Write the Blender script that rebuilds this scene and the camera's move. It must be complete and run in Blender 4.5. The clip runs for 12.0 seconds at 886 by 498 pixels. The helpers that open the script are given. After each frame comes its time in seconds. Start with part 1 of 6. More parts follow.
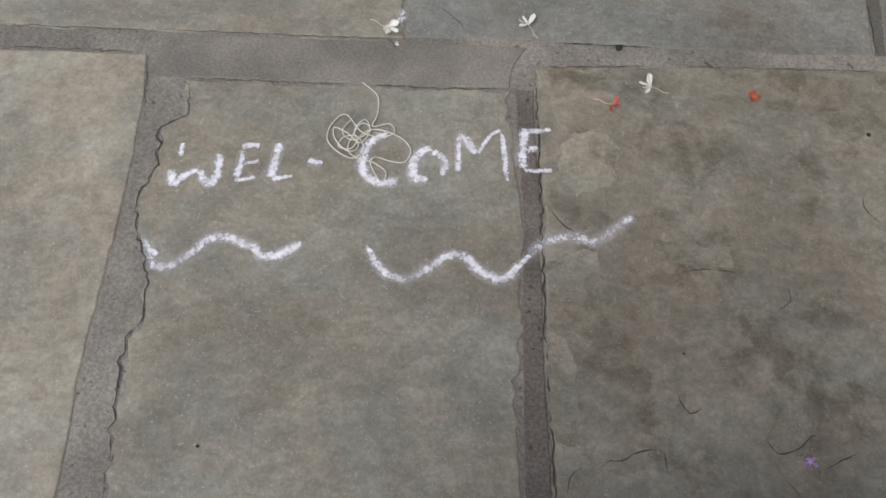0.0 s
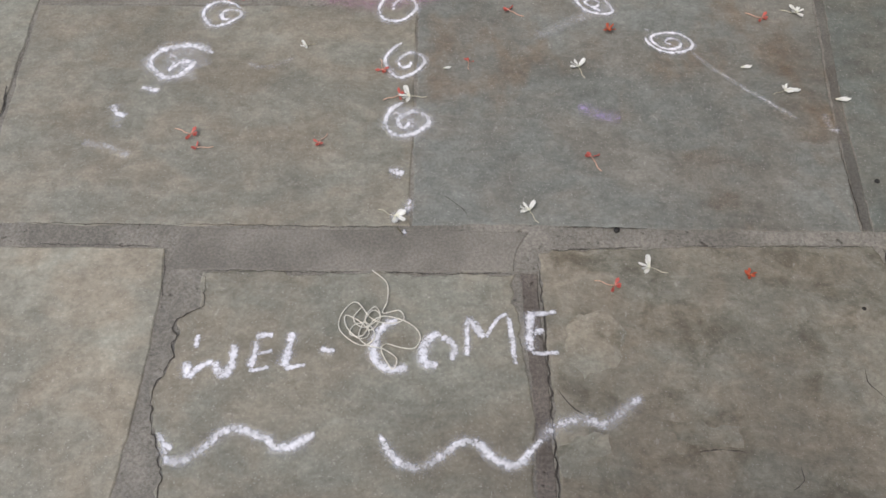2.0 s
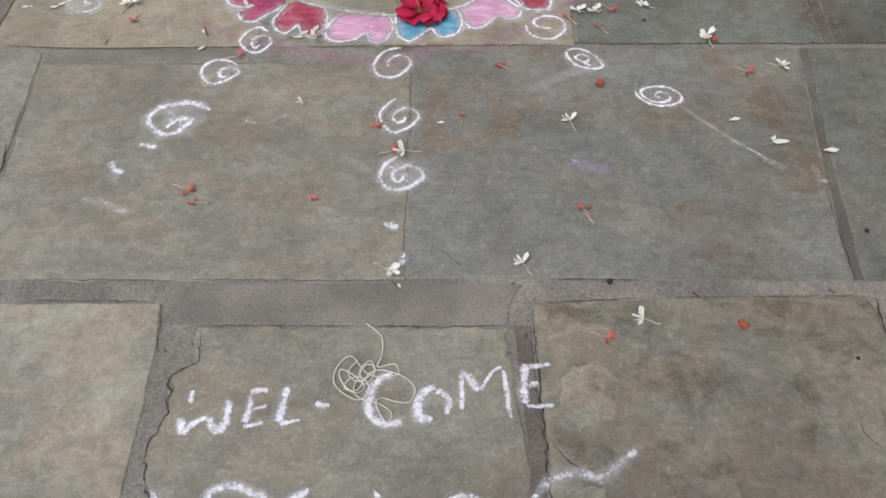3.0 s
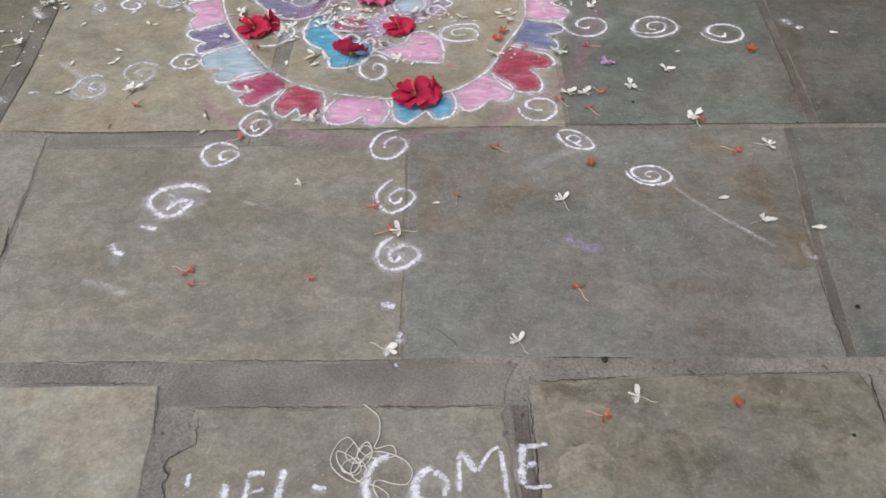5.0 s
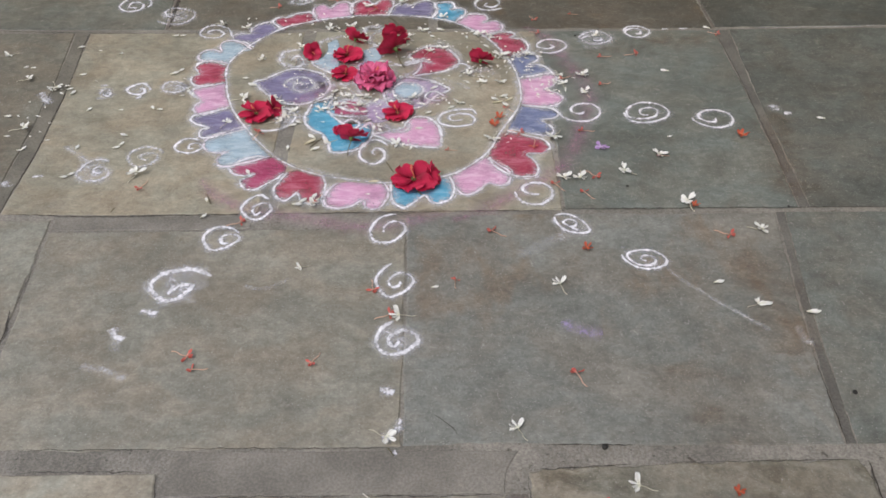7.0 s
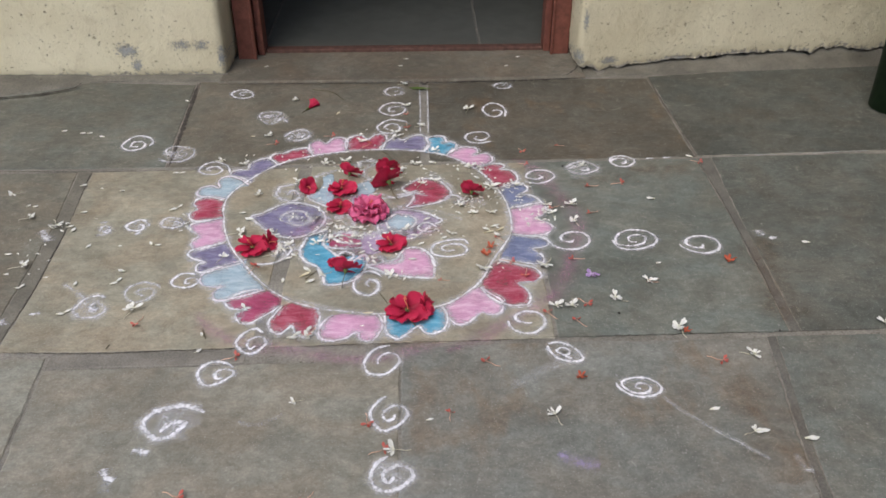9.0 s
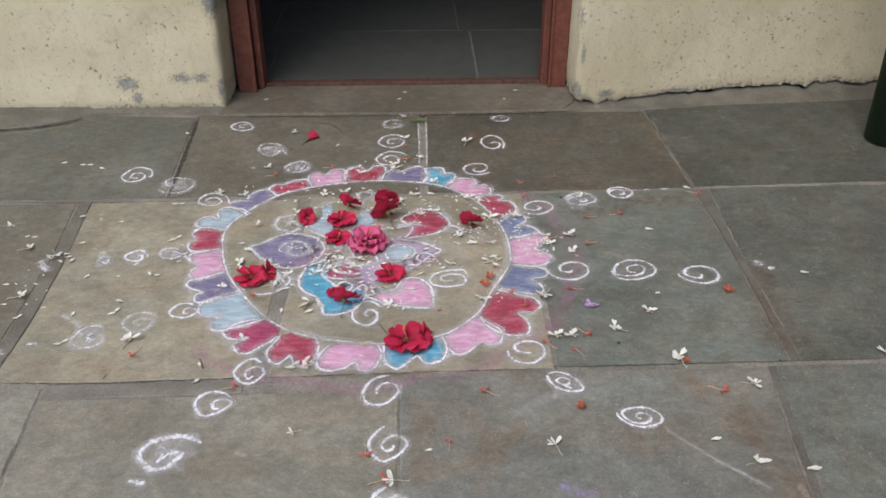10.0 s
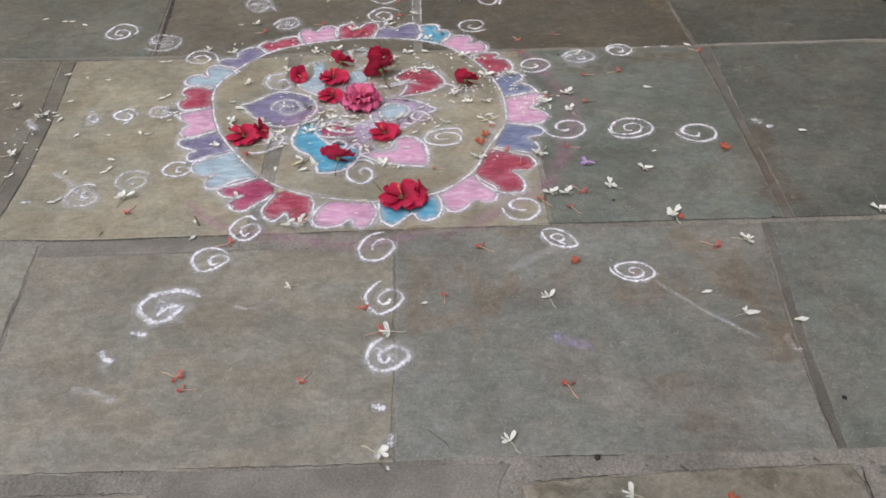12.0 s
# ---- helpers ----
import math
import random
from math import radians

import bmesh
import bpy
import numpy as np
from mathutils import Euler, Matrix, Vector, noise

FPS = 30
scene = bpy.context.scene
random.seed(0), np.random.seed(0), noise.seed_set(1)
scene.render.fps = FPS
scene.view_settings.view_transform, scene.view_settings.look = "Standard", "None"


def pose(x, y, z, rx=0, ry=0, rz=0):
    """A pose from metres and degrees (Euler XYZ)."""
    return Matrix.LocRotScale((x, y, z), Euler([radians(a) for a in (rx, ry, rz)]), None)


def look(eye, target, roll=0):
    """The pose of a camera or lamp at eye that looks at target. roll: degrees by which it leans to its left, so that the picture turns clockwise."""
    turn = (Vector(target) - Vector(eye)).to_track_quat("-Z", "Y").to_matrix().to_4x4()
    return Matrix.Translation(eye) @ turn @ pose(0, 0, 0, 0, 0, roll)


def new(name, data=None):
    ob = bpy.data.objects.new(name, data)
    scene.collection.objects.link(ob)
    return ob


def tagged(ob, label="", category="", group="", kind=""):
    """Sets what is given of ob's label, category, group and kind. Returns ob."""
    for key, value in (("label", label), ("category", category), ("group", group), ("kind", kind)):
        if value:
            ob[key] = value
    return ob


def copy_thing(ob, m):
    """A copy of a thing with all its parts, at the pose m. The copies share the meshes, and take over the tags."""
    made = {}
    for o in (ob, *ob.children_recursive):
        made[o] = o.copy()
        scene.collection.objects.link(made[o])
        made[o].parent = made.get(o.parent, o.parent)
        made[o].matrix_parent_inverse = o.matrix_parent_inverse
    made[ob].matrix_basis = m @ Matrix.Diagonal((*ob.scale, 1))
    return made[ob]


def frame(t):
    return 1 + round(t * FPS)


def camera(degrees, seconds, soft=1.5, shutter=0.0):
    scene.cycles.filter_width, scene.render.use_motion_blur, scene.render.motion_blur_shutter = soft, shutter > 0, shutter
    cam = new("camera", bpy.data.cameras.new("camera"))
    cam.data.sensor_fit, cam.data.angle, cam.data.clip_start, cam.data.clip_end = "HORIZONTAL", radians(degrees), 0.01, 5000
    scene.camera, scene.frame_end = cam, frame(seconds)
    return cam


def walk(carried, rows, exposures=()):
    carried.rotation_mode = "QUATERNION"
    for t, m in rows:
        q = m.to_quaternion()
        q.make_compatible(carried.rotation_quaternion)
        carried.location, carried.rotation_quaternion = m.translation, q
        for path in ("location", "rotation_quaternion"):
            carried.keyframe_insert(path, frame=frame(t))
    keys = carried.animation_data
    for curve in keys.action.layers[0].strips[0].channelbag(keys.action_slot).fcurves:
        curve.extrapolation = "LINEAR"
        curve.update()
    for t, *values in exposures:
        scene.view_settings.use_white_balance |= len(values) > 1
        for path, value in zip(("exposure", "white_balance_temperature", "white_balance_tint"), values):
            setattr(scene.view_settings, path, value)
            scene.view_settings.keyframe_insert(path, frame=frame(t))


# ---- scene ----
cam = camera(55.0, 12.0, 1.65)
PATH = [
    (0, (0.022, -0.032, 1.184), (0.042, 0.836, -0.618), 3.2),
    (0.5, (0.016, -0.01, 1.2), (0.03, 0.933, -0.564), 3.0),
    (1, (0.006, 0.007, 1.22), (0.022, 1.036, -0.494), 2.8),
    (1.5, (0.006, 0.009, 1.238), (0.016, 1.106, -0.434), 2.0),
    (2, (0.004, 0.006, 1.246), (0.018, 1.167, -0.382), 1.2),
    (2.5, (0.008, 0.007, 1.26), (0.021, 1.216, -0.332), 1.0),
    (3, (0.013, 0.007, 1.26), (0.028, 1.258, -0.3), 0.7),
    (4.8, (0.016, 0.004, 1.28), (0.037, 1.366, -0.184), 0.5),
    (5, (0.013, 0.006, 1.288), (0.037, 1.382, -0.164), 0.5),
    (5.5, (0.009, 0.006, 1.299), (0.037, 1.412, -0.123), 0.6),
    (6, (0.007, 0.007, 1.303), (0.035, 1.451, -0.08), 0.8),
    (6.5, (0.006, 0.011, 1.309), (0.037, 1.482, -0.046), 1.0),
    (6.7, (0.002, 0.014, 1.315), (0.037, 1.49, -0.034), 1.0),
    (8.3, (0.022, 0.019, 1.347), (0.059, 1.62, 0.149), 0.0),
    (8.5, (0.016, 0.018, 1.349), (0.058, 1.639, 0.178), 0.0),
    (9, (0.013, 0.016, 1.357), (0.06, 1.677, 0.244), -0.1),
    (9.5, (0.012, 0.013, 1.359), (0.061, 1.71, 0.3), 0.1),
    (10, (0.009, 0.008, 1.345), (0.063, 1.713, 0.302), 0.0),
    (10.5, (0.006, 0.007, 1.336), (0.065, 1.685, 0.249), 0.1),
    (11, (0.003, 0.008, 1.333), (0.063, 1.659, 0.206), 0.1),
    (11.5, (0.003, 0.001, 1.322), (0.064, 1.597, 0.117), 0.2),
    (12, (0.006, -0.005, 1.311), (0.068, 1.524, 0.023), 0.2),
]
EXPOSURES = [(0, 0.52), (1.5, 0.60), (3, 0.62), (6.5, 0.57), (9.5, 0.58), (12, 0.56)]
walk(cam, [(t, look(eye, target, roll)) for t, eye, target, roll in PATH], EXPOSURES)

# ---- sky, sun, exposure ----
world = bpy.data.worlds.new("overcast_sky")
scene.world = world
world.use_nodes = True
sky = world.node_tree.nodes.new("ShaderNodeTexSky")
sky.sky_type, sky.sun_disc = "NISHITA", False
sky.sun_elevation, sky.sun_rotation = radians(58), radians(215)
sky.air_density, sky.dust_density = 1.0, 2.5
world.node_tree.links.new(sky.outputs[0], world.node_tree.nodes["Background"].inputs[0])
world.node_tree.nodes["Background"].inputs[1].default_value = 0.14
lamp = bpy.data.lights.new("soft_sun", "SUN")
lamp.energy, lamp.angle, lamp.color = 1.1, radians(40), (0.99, 0.968, 0.938)
sun = new("soft_sun", lamp)
sun.matrix_world = look((-3.0, -4.2, 8.2), (0, 0, 0))


# ---- materials ----
class Nodes:
    """Short ways to wire one node material."""

    def __init__(self, name):
        self.mat = bpy.data.materials.new(name)
        self.mat.use_nodes = True
        self.tree = self.mat.node_tree
        self.shader = self.tree.nodes["Principled BSDF"]
        self.shader.inputs["Specular IOR Level"].default_value = 0.3

    def put(self, socket, value):
        if isinstance(value, bpy.types.NodeSocket):
            self.tree.links.new(value, socket)
        elif isinstance(value, (tuple, list)) and socket.type == "RGBA" and len(value) == 3:
            socket.default_value = (*value, 1)
        else:
            socket.default_value = value

    def coords(self, scale=(1, 1, 1)):
        c = self.tree.nodes.new("ShaderNodeTexCoord")
        m = self.tree.nodes.new("ShaderNodeMapping")
        m.inputs["Scale"].default_value = scale
        self.tree.links.new(c.outputs["Object"], m.inputs["Vector"])
        return m.outputs[0]

    def noise(self, scale, detail=4.0, rough=0.6, stretch=(1, 1, 1), offset=None, warp=0.0):
        n = self.tree.nodes.new("ShaderNodeTexNoise")
        n.inputs["Scale"].default_value, n.inputs["Detail"].default_value = scale, detail
        n.inputs["Roughness"].default_value, n.inputs["Distortion"].default_value = rough, warp
        v = self.coords(stretch)
        if offset is not None:
            a = self.tree.nodes.new("ShaderNodeVectorMath")
            a.operation = "ADD"
            self.tree.links.new(v, a.inputs[0])
            self.tree.links.new(offset, a.inputs[1])
            v = a.outputs[0]
        self.tree.links.new(v, n.inputs["Vector"])
        return n.outputs["Fac"]

    def ramp(self, fac, low, high, to_low=0.0, to_high=1.0, smooth=True):
        n = self.tree.nodes.new("ShaderNodeMapRange")
        n.interpolation_type = "SMOOTHSTEP" if smooth else "LINEAR"
        for key, value in zip(("Value", "From Min", "From Max", "To Min", "To Max"), (fac, low, high, to_low, to_high)):
            self.put(n.inputs[key], value)
        return n.outputs[0]

    def calc(self, how, a, b=0.0, clamp=False):
        n = self.tree.nodes.new("ShaderNodeMath")
        n.operation, n.use_clamp = how, clamp
        self.put(n.inputs[0], a)
        self.put(n.inputs[1], b)
        return n.outputs[0]

    def mix(self, fac, a, b, how="MIX"):
        n = self.tree.nodes.new("ShaderNodeMix")
        n.data_type, n.blend_type = "RGBA", how
        self.put(n.inputs[0], fac)
        self.put(n.inputs[6], a)
        self.put(n.inputs[7], b)
        return n.outputs[2]

    def attribute(self, name):
        n = self.tree.nodes.new("ShaderNodeAttribute")
        n.attribute_name = name
        return n.outputs["Fac"]

    def info(self, which):
        return self.tree.nodes.new("ShaderNodeObjectInfo").outputs[which]

    def bump(self, height, strength, distance):
        n = self.tree.nodes.new("ShaderNodeBump")
        n.inputs["Strength"].default_value, n.inputs["Distance"].default_value = strength, distance
        self.tree.links.new(height, n.inputs["Height"])
        self.tree.links.new(n.outputs[0], self.shader.inputs["Normal"])

    def finish(self, color, rough=0.8, alpha=None):
        self.put(self.shader.inputs["Base Color"], color)
        self.put(self.shader.inputs["Roughness"], rough)
        if alpha is not None:
            self.put(self.shader.inputs["Alpha"], alpha)
        return self.mat


def stone_material(name, blotch, rust, relief, flake=0.0):
    """Split flagstone: the tint comes from the slab's own colour, with cloudy stains, rust, pale scuffs and fine grain."""
    n = Nodes(name)
    shift = n.tree.nodes.new("ShaderNodeVectorMath")
    shift.operation = "SCALE"
    n.tree.links.new(n.info("Random"), shift.inputs[0])
    shift.inputs["Scale"].default_value = 37.0
    off = shift.outputs[0]
    tint = n.info("Color")
    cloud = n.noise(3.2, 5, 0.62, offset=off, warp=0.6)
    patch = n.noise(11.0, 5, 0.65, offset=off, warp=0.4)
    grain = n.noise(160.0, 3, 0.7, offset=off)
    streak = n.noise(60.0, 3, 0.6, stretch=(0.25, 1.6, 1), offset=off)
    fleck = n.noise(330.0, 1, 0.5, offset=off)
    hue = n.noise(6.5, 4, 0.6, offset=off, stretch=(0.9, 1.2, 1), warp=0.5)
    tint = n.mix(n.ramp(hue, 0.36, 0.64), n.mix(1.0, tint, (0.925, 1.00, 1.01), "MULTIPLY"), n.mix(1.0, tint, (1.0, 0.995, 0.955), "MULTIPLY"))
    col = n.mix(n.ramp(cloud, 0.36, 0.66), n.mix(1.0, tint, (0.83, 0.82, 0.80), "MULTIPLY"), n.mix(1.0, tint, (1.15, 1.145, 1.13), "MULTIPLY"))
    col = n.mix(n.ramp(patch, 0.48, 0.64, 0.0, blotch * 0.8), col, n.mix(1.0, tint, (0.60, 0.57, 0.52), "MULTIPLY"))
    rusty = n.noise(5.0, 4, 0.6, offset=off, stretch=(1.3, 0.8, 1))
    col = n.mix(n.ramp(rusty, 0.54, 0.72, 0.0, rust), col, (0.21, 0.135, 0.075))
    pale = n.noise(17.0, 6, 0.75, offset=off, stretch=(1, 1.3, 1), warp=1.0)
    col = n.mix(n.ramp(pale, 0.55, 0.74, 0.0, 0.45), col, (0.34, 0.325, 0.285))
    mottle = n.noise(24.0, 5, 0.68, offset=off, stretch=(0.9, 1.1, 1), warp=0.6)
    col = n.mix(n.ramp(mottle, 0.34, 0.68, 0.0, 0.55), n.mix(1.0, col, (0.82, 0.81, 0.80), "MULTIPLY"), n.mix(1.0, col, (1.19, 1.19, 1.175), "MULTIPLY"))
    speck = n.noise(62.0, 4, 0.65, offset=off, stretch=(0.8, 1.15, 1), warp=0.4)
    col = n.mix(n.ramp(speck, 0.36, 0.66, 0.0, 0.75), n.mix(1.0, col, (0.90, 0.892, 0.885), "MULTIPLY"), n.mix(1.0, col, (1.10, 1.10, 1.095), "MULTIPLY"))
    dirt = n.noise(38.0, 3, 0.6, offset=off, warp=0.8)
    col = n.mix(n.ramp(dirt, 0.64, 0.72, 0.0, 0.30), col, n.mix(1.0, tint, (0.52, 0.48, 0.43), "MULTIPLY"))
    col = n.mix(n.ramp(grain, 0.30, 0.72, 0.0, 0.45), n.mix(1.0, col, (0.82, 0.81, 0.80), "MULTIPLY"), n.mix(1.0, col, (1.30, 1.29, 1.27), "MULTIPLY"))
    col = n.mix(n.ramp(streak, 0.45, 0.75, 0.0, 0.14), col, n.mix(1.0, col, (0.70, 0.69, 0.68), "MULTIPLY"))
    col = n.mix(n.ramp(fleck, 0.68, 0.75, 0.0, 0.45), col, (0.52, 0.50, 0.46))
    scuff = n.noise(95.0, 2, 0.5, offset=off, stretch=(1.0, 0.5, 1))
    col = n.mix(n.ramp(scuff, 0.70, 0.78, 0.0, 0.22), col, (0.55, 0.54, 0.50))
    height = n.calc("ADD", n.calc("MULTIPLY", cloud, relief), n.calc("ADD", n.calc("MULTIPLY", patch, relief * 0.7), n.calc("ADD", n.calc("MULTIPLY", mottle, 0.35), n.calc("MULTIPLY", grain, 0.14))))
    if flake:
        layers = n.calc("MULTIPLY", n.calc("FLOOR", n.calc("MULTIPLY", n.noise(6.5, 5, 0.62, offset=off, warp=0.9), 11.0)), 1.0 / 11.0)
        height = n.calc("ADD", height, n.calc("MULTIPLY", layers, flake))
        col = n.mix(n.ramp(n.calc("FRACT", n.calc("MULTIPLY", layers, 4.37)), 0.2, 0.8, 0.0, 0.30), col, n.mix(1.0, col, (0.74, 0.72, 0.69), "MULTIPLY"))
    n.bump(height, 0.70 if flake else 0.40, 0.010 if flake else 0.006)
    return n.finish(col, n.ramp(cloud, 0.3, 0.7, 0.72, 0.9))


def mortar_material(name, tint, grit, sandy=0.55):
    n = Nodes(name)
    broad = n.noise(6.0, 4, 0.6)
    sand = n.noise(190.0, 3, 0.75)
    pits = n.noise(75.0, 2, 0.5)
    col = n.mix(n.ramp(broad, 0.35, 0.68), [c * 0.78 for c in tint], [c * 1.15 for c in tint])
    col = n.mix(n.ramp(sand, 0.36, 0.66, 0.0, sandy), n.mix(1.0, col, (0.68, 0.67, 0.66), "MULTIPLY"), n.mix(1.0, col, (1.35, 1.34, 1.32), "MULTIPLY"))
    col = n.mix(n.ramp(pits, 0.66, 0.74, 0.0, grit), col, n.mix(1.0, col, (0.40, 0.38, 0.36), "MULTIPLY"))
    n.bump(n.calc("SUBTRACT", n.calc("ADD", sand, n.calc("MULTIPLY", broad, 0.6)), n.ramp(pits, 0.6, 0.75, 0, 1.2 * grit)), 0.55, 0.003)
    return n.finish(col, 0.92)


def chalk_material(name, color, cover, strength=0.9, gaps=0.42):
    """Chalk or rangoli powder: dense in the middle of a line, broken up by the grain of the stone, with a dusty fringe."""
    n = Nodes(name)
    edge = n.attribute("edge")
    fine = n.noise(300.0, 3, 0.75)
    mid = n.noise(110.0, 3, 0.6)
    big = n.noise(30.0, 2, 0.5)
    grain = n.calc("ADD", n.calc("MULTIPLY", fine, 0.95), n.calc("ADD", n.calc("MULTIPLY", mid, 0.65), n.calc("MULTIPLY", big, 0.30)))
    core = n.ramp(n.calc("ADD", n.calc("SUBTRACT", grain, n.calc("MULTIPLY", n.calc("POWER", edge, 2.2), 1.0)), cover - 0.535), -0.16, 0.30, 0.0, strength)
    worn = n.ramp(n.noise(17.0, 3, 0.6, warp=0.5), 0.30, 0.58, gaps, 1.0)
    core = n.calc("MULTIPLY", core, worn)
    dust = n.calc("MULTIPLY", n.ramp(edge, 0.20, 1.0, 0.34, 0.0), n.ramp(grain, 0.75, 1.2, 0.2, 1.0))
    alpha = n.calc("MAXIMUM", core, n.calc("MULTIPLY", dust, strength))
    col = n.mix(n.ramp(mid, 0.35, 0.7), [c * 0.84 for c in color], color)
    return n.finish(col, 0.95, alpha)


def stain_material(name, color, strength):
    """A soft stain soaked into the stone, cloudy and fading out at its rim."""
    n = Nodes(name)
    edge = n.attribute("edge")
    cloud = n.calc("ADD", n.calc("MULTIPLY", n.noise(14.0, 4, 0.65, warp=0.8), 0.7), n.calc("MULTIPLY", n.noise(60.0, 3, 0.6), 0.3))
    alpha = n.calc("MULTIPLY", n.ramp(edge, 0.0, 0.95, strength, 0.0), n.ramp(cloud, 0.36, 0.64))
    return n.finish(n.mix(cloud, [c * 0.8 for c in color], [c * 1.2 for c in color]), 0.85, alpha)


def powder_material(name, color, second):
    """Coloured rangoli powder rubbed over the stone in streaks."""
    n = Nodes(name)
    fine = n.noise(300.0, 3, 0.7)
    rub = n.noise(34.0, 4, 0.65, stretch=(0.5, 1.5, 1), warp=0.8)
    big = n.noise(12.0, 3, 0.5)
    col = n.mix(n.ramp(rub, 0.42, 0.74), color, second)
    col = n.mix(n.ramp(fine, 0.50, 0.78, 0, 0.25), col, (0.66, 0.60, 0.64))
    level = n.calc("ADD", n.calc("MULTIPLY", fine, 0.35), n.calc("ADD", n.calc("MULTIPLY", rub, 0.35), n.calc("MULTIPLY", big, 0.30)))
    edge = n.attribute("edge")
    level = n.calc("SUBTRACT", level, n.calc("MULTIPLY", n.calc("POWER", edge, 2.0), 0.28))
    alpha = n.ramp(level, 0.24, 0.58, 0.35, 0.95)
    return n.finish(col, 0.95, alpha)


def petal_material(name, base, tip, vein, gloss=0.55):
    """Soft petal: colour runs from the throat to the rim, with fine veins, and lets some light through."""
    n = Nodes(name)
    along = n.attribute("edge")
    rib = n.noise(90.0, 2, 0.5, stretch=(0.3, 2.0, 1))
    col = n.mix(n.ramp(along, 0.05, 0.55), base, tip)
    col = n.mix(n.ramp(rib, 0.45, 0.7, 0, 0.45), col, vein)
    wob = n.ramp(n.info("Random"), 0, 1, 0.85, 1.12, False)
    n.shader.inputs["Subsurface Weight"].default_value = 0.0
    col = n.mix(1.0, col, n.mix(wob, (0.0, 0.0, 0.0), (1.0, 1.0, 1.0)), "MULTIPLY")
    n.bump(rib, 0.4, 0.001)
    n.finish(col, gloss)
    through_light = n.tree.nodes.new("ShaderNodeBsdfTranslucent")
    n.put(through_light.inputs["Color"], col)
    both = n.tree.nodes.new("ShaderNodeMixShader")
    both.inputs[0].default_value = 0.25
    n.tree.links.new(n.shader.outputs[0], both.inputs[1])
    n.tree.links.new(through_light.outputs[0], both.inputs[2])
    n.tree.links.new(both.outputs[0], n.tree.nodes["Material Output"].inputs["Surface"])
    return n.mat


def plain_material(name, color, rough=0.7, vary=0.25, scale=60.0, relief=0.3):
    n = Nodes(name)
    a, b = n.noise(scale, 4, 0.6), n.noise(scale * 0.12, 3, 0.6)
    col = n.mix(n.ramp(a, 0.3, 0.7), [c * (1 - vary) for c in color], [min(1, c * (1 + vary)) for c in color])
    col = n.mix(n.ramp(b, 0.3, 0.7, 0, 0.5), col, [c * (1 - vary * 1.3) for c in color])
    n.bump(a, relief, 0.001)
    return n.finish(col, rough)


def plaster_material():
    """Old cream limewash on rough plaster: pits, scuffs, worn spots that bare blue-grey paint underneath."""
    n = Nodes("cream_plaster")
    broad, mid, sand = n.noise(2.2, 5, 0.6), n.noise(14.0, 5, 0.7, warp=0.7), n.noise(140.0, 3, 0.7)
    col = n.mix(n.ramp(broad, 0.33, 0.68), (0.60, 0.535, 0.365), (0.70, 0.635, 0.450))
    col = n.mix(n.ramp(mid, 0.52, 0.74, 0, 0.45), col, (0.44, 0.36, 0.23))
    col = n.mix(n.ramp(sand, 0.60, 0.78, 0, 0.35), col, (0.42, 0.36, 0.25))
    pits = n.ramp(n.noise(66.0, 4, 0.62, stretch=(1, 1, 1.2), warp=0.4), 0.640, 0.672)
    where = n.ramp(n.noise(4.5, 3, 0.6), 0.38, 0.50)
    pit = n.calc("MULTIPLY", pits, where)
    col = n.mix(n.calc("MULTIPLY", pit, 0.8), col, (0.16, 0.125, 0.085))
    bare = n.attribute("bare")
    worn = n.ramp(n.calc("ADD", bare, n.calc("ADD", n.calc("MULTIPLY", n.noise(120.0, 4, 0.8), 1.5), n.calc("MULTIPLY", n.noise(40.0, 3, 0.6), 0.3))), 1.52, 1.70)
    col = n.mix(n.calc("MULTIPLY", worn, 0.85), col, (0.27, 0.275, 0.28))
    low = n.attribute("low")
    flake = n.ramp(n.calc("ADD", low, n.noise(55.0, 4, 0.7)), 1.10, 1.22)
    col = n.mix(flake, col, (0.36, 0.33, 0.28))
    height = n.calc("SUBTRACT", n.calc("ADD", n.calc("MULTIPLY", mid, 1.5), n.calc("MULTIPLY", sand, 0.7)), n.calc("ADD", n.calc("MULTIPLY", pit, 1.3), n.calc("ADD", n.calc("MULTIPLY", worn, 0.5), n.calc("MULTIPLY", flake, 0.6))))
    n.bump(height, 0.75, 0.006)
    return n.finish(col, 0.9)


STONE = stone_material("flagstone", 0.35, 0.12, 0.5)
STONE_RUSTY = stone_material("flagstone_rusty", 0.30, 0.45, 0.5)
STONE_CLEFT = stone_material("flagstone_cleft", 1.10, 0.12, 0.8, 6.0)
MORTAR = mortar_material("sandy_mortar", (0.248, 0.232, 0.200), 0.8)
JOINT_DIRT = mortar_material("dark_joint_dirt", (0.168, 0.146, 0.126), 0.9, 0.55)
CEMENT = mortar_material("cement_fillet", (0.252, 0.235, 0.203), 0.15, 0.35)
WORN_JOINT = mortar_material("worn_grey_joint", (0.168, 0.160, 0.140), 0.4, 0.4)
OLD_CEMENT = mortar_material("old_olive_cement", (0.196, 0.183, 0.150), 0.6, 0.4)
EARTH = mortar_material("bare_earth", (0.20, 0.17, 0.13), 0.4)
PLASTER = plaster_material()
SILL_PAINT = plain_material("worn_sill_paint", (0.115, 0.058, 0.044), 0.7, 0.35, 45.0)
FRAME_PAINT = plain_material("red_brown_paint", (0.185, 0.066, 0.046), 0.55, 0.25, 45.0)
GREEN_PAINT = plain_material("dark_green_paint", (0.020, 0.045, 0.016), 0.6, 0.3, 30.0)
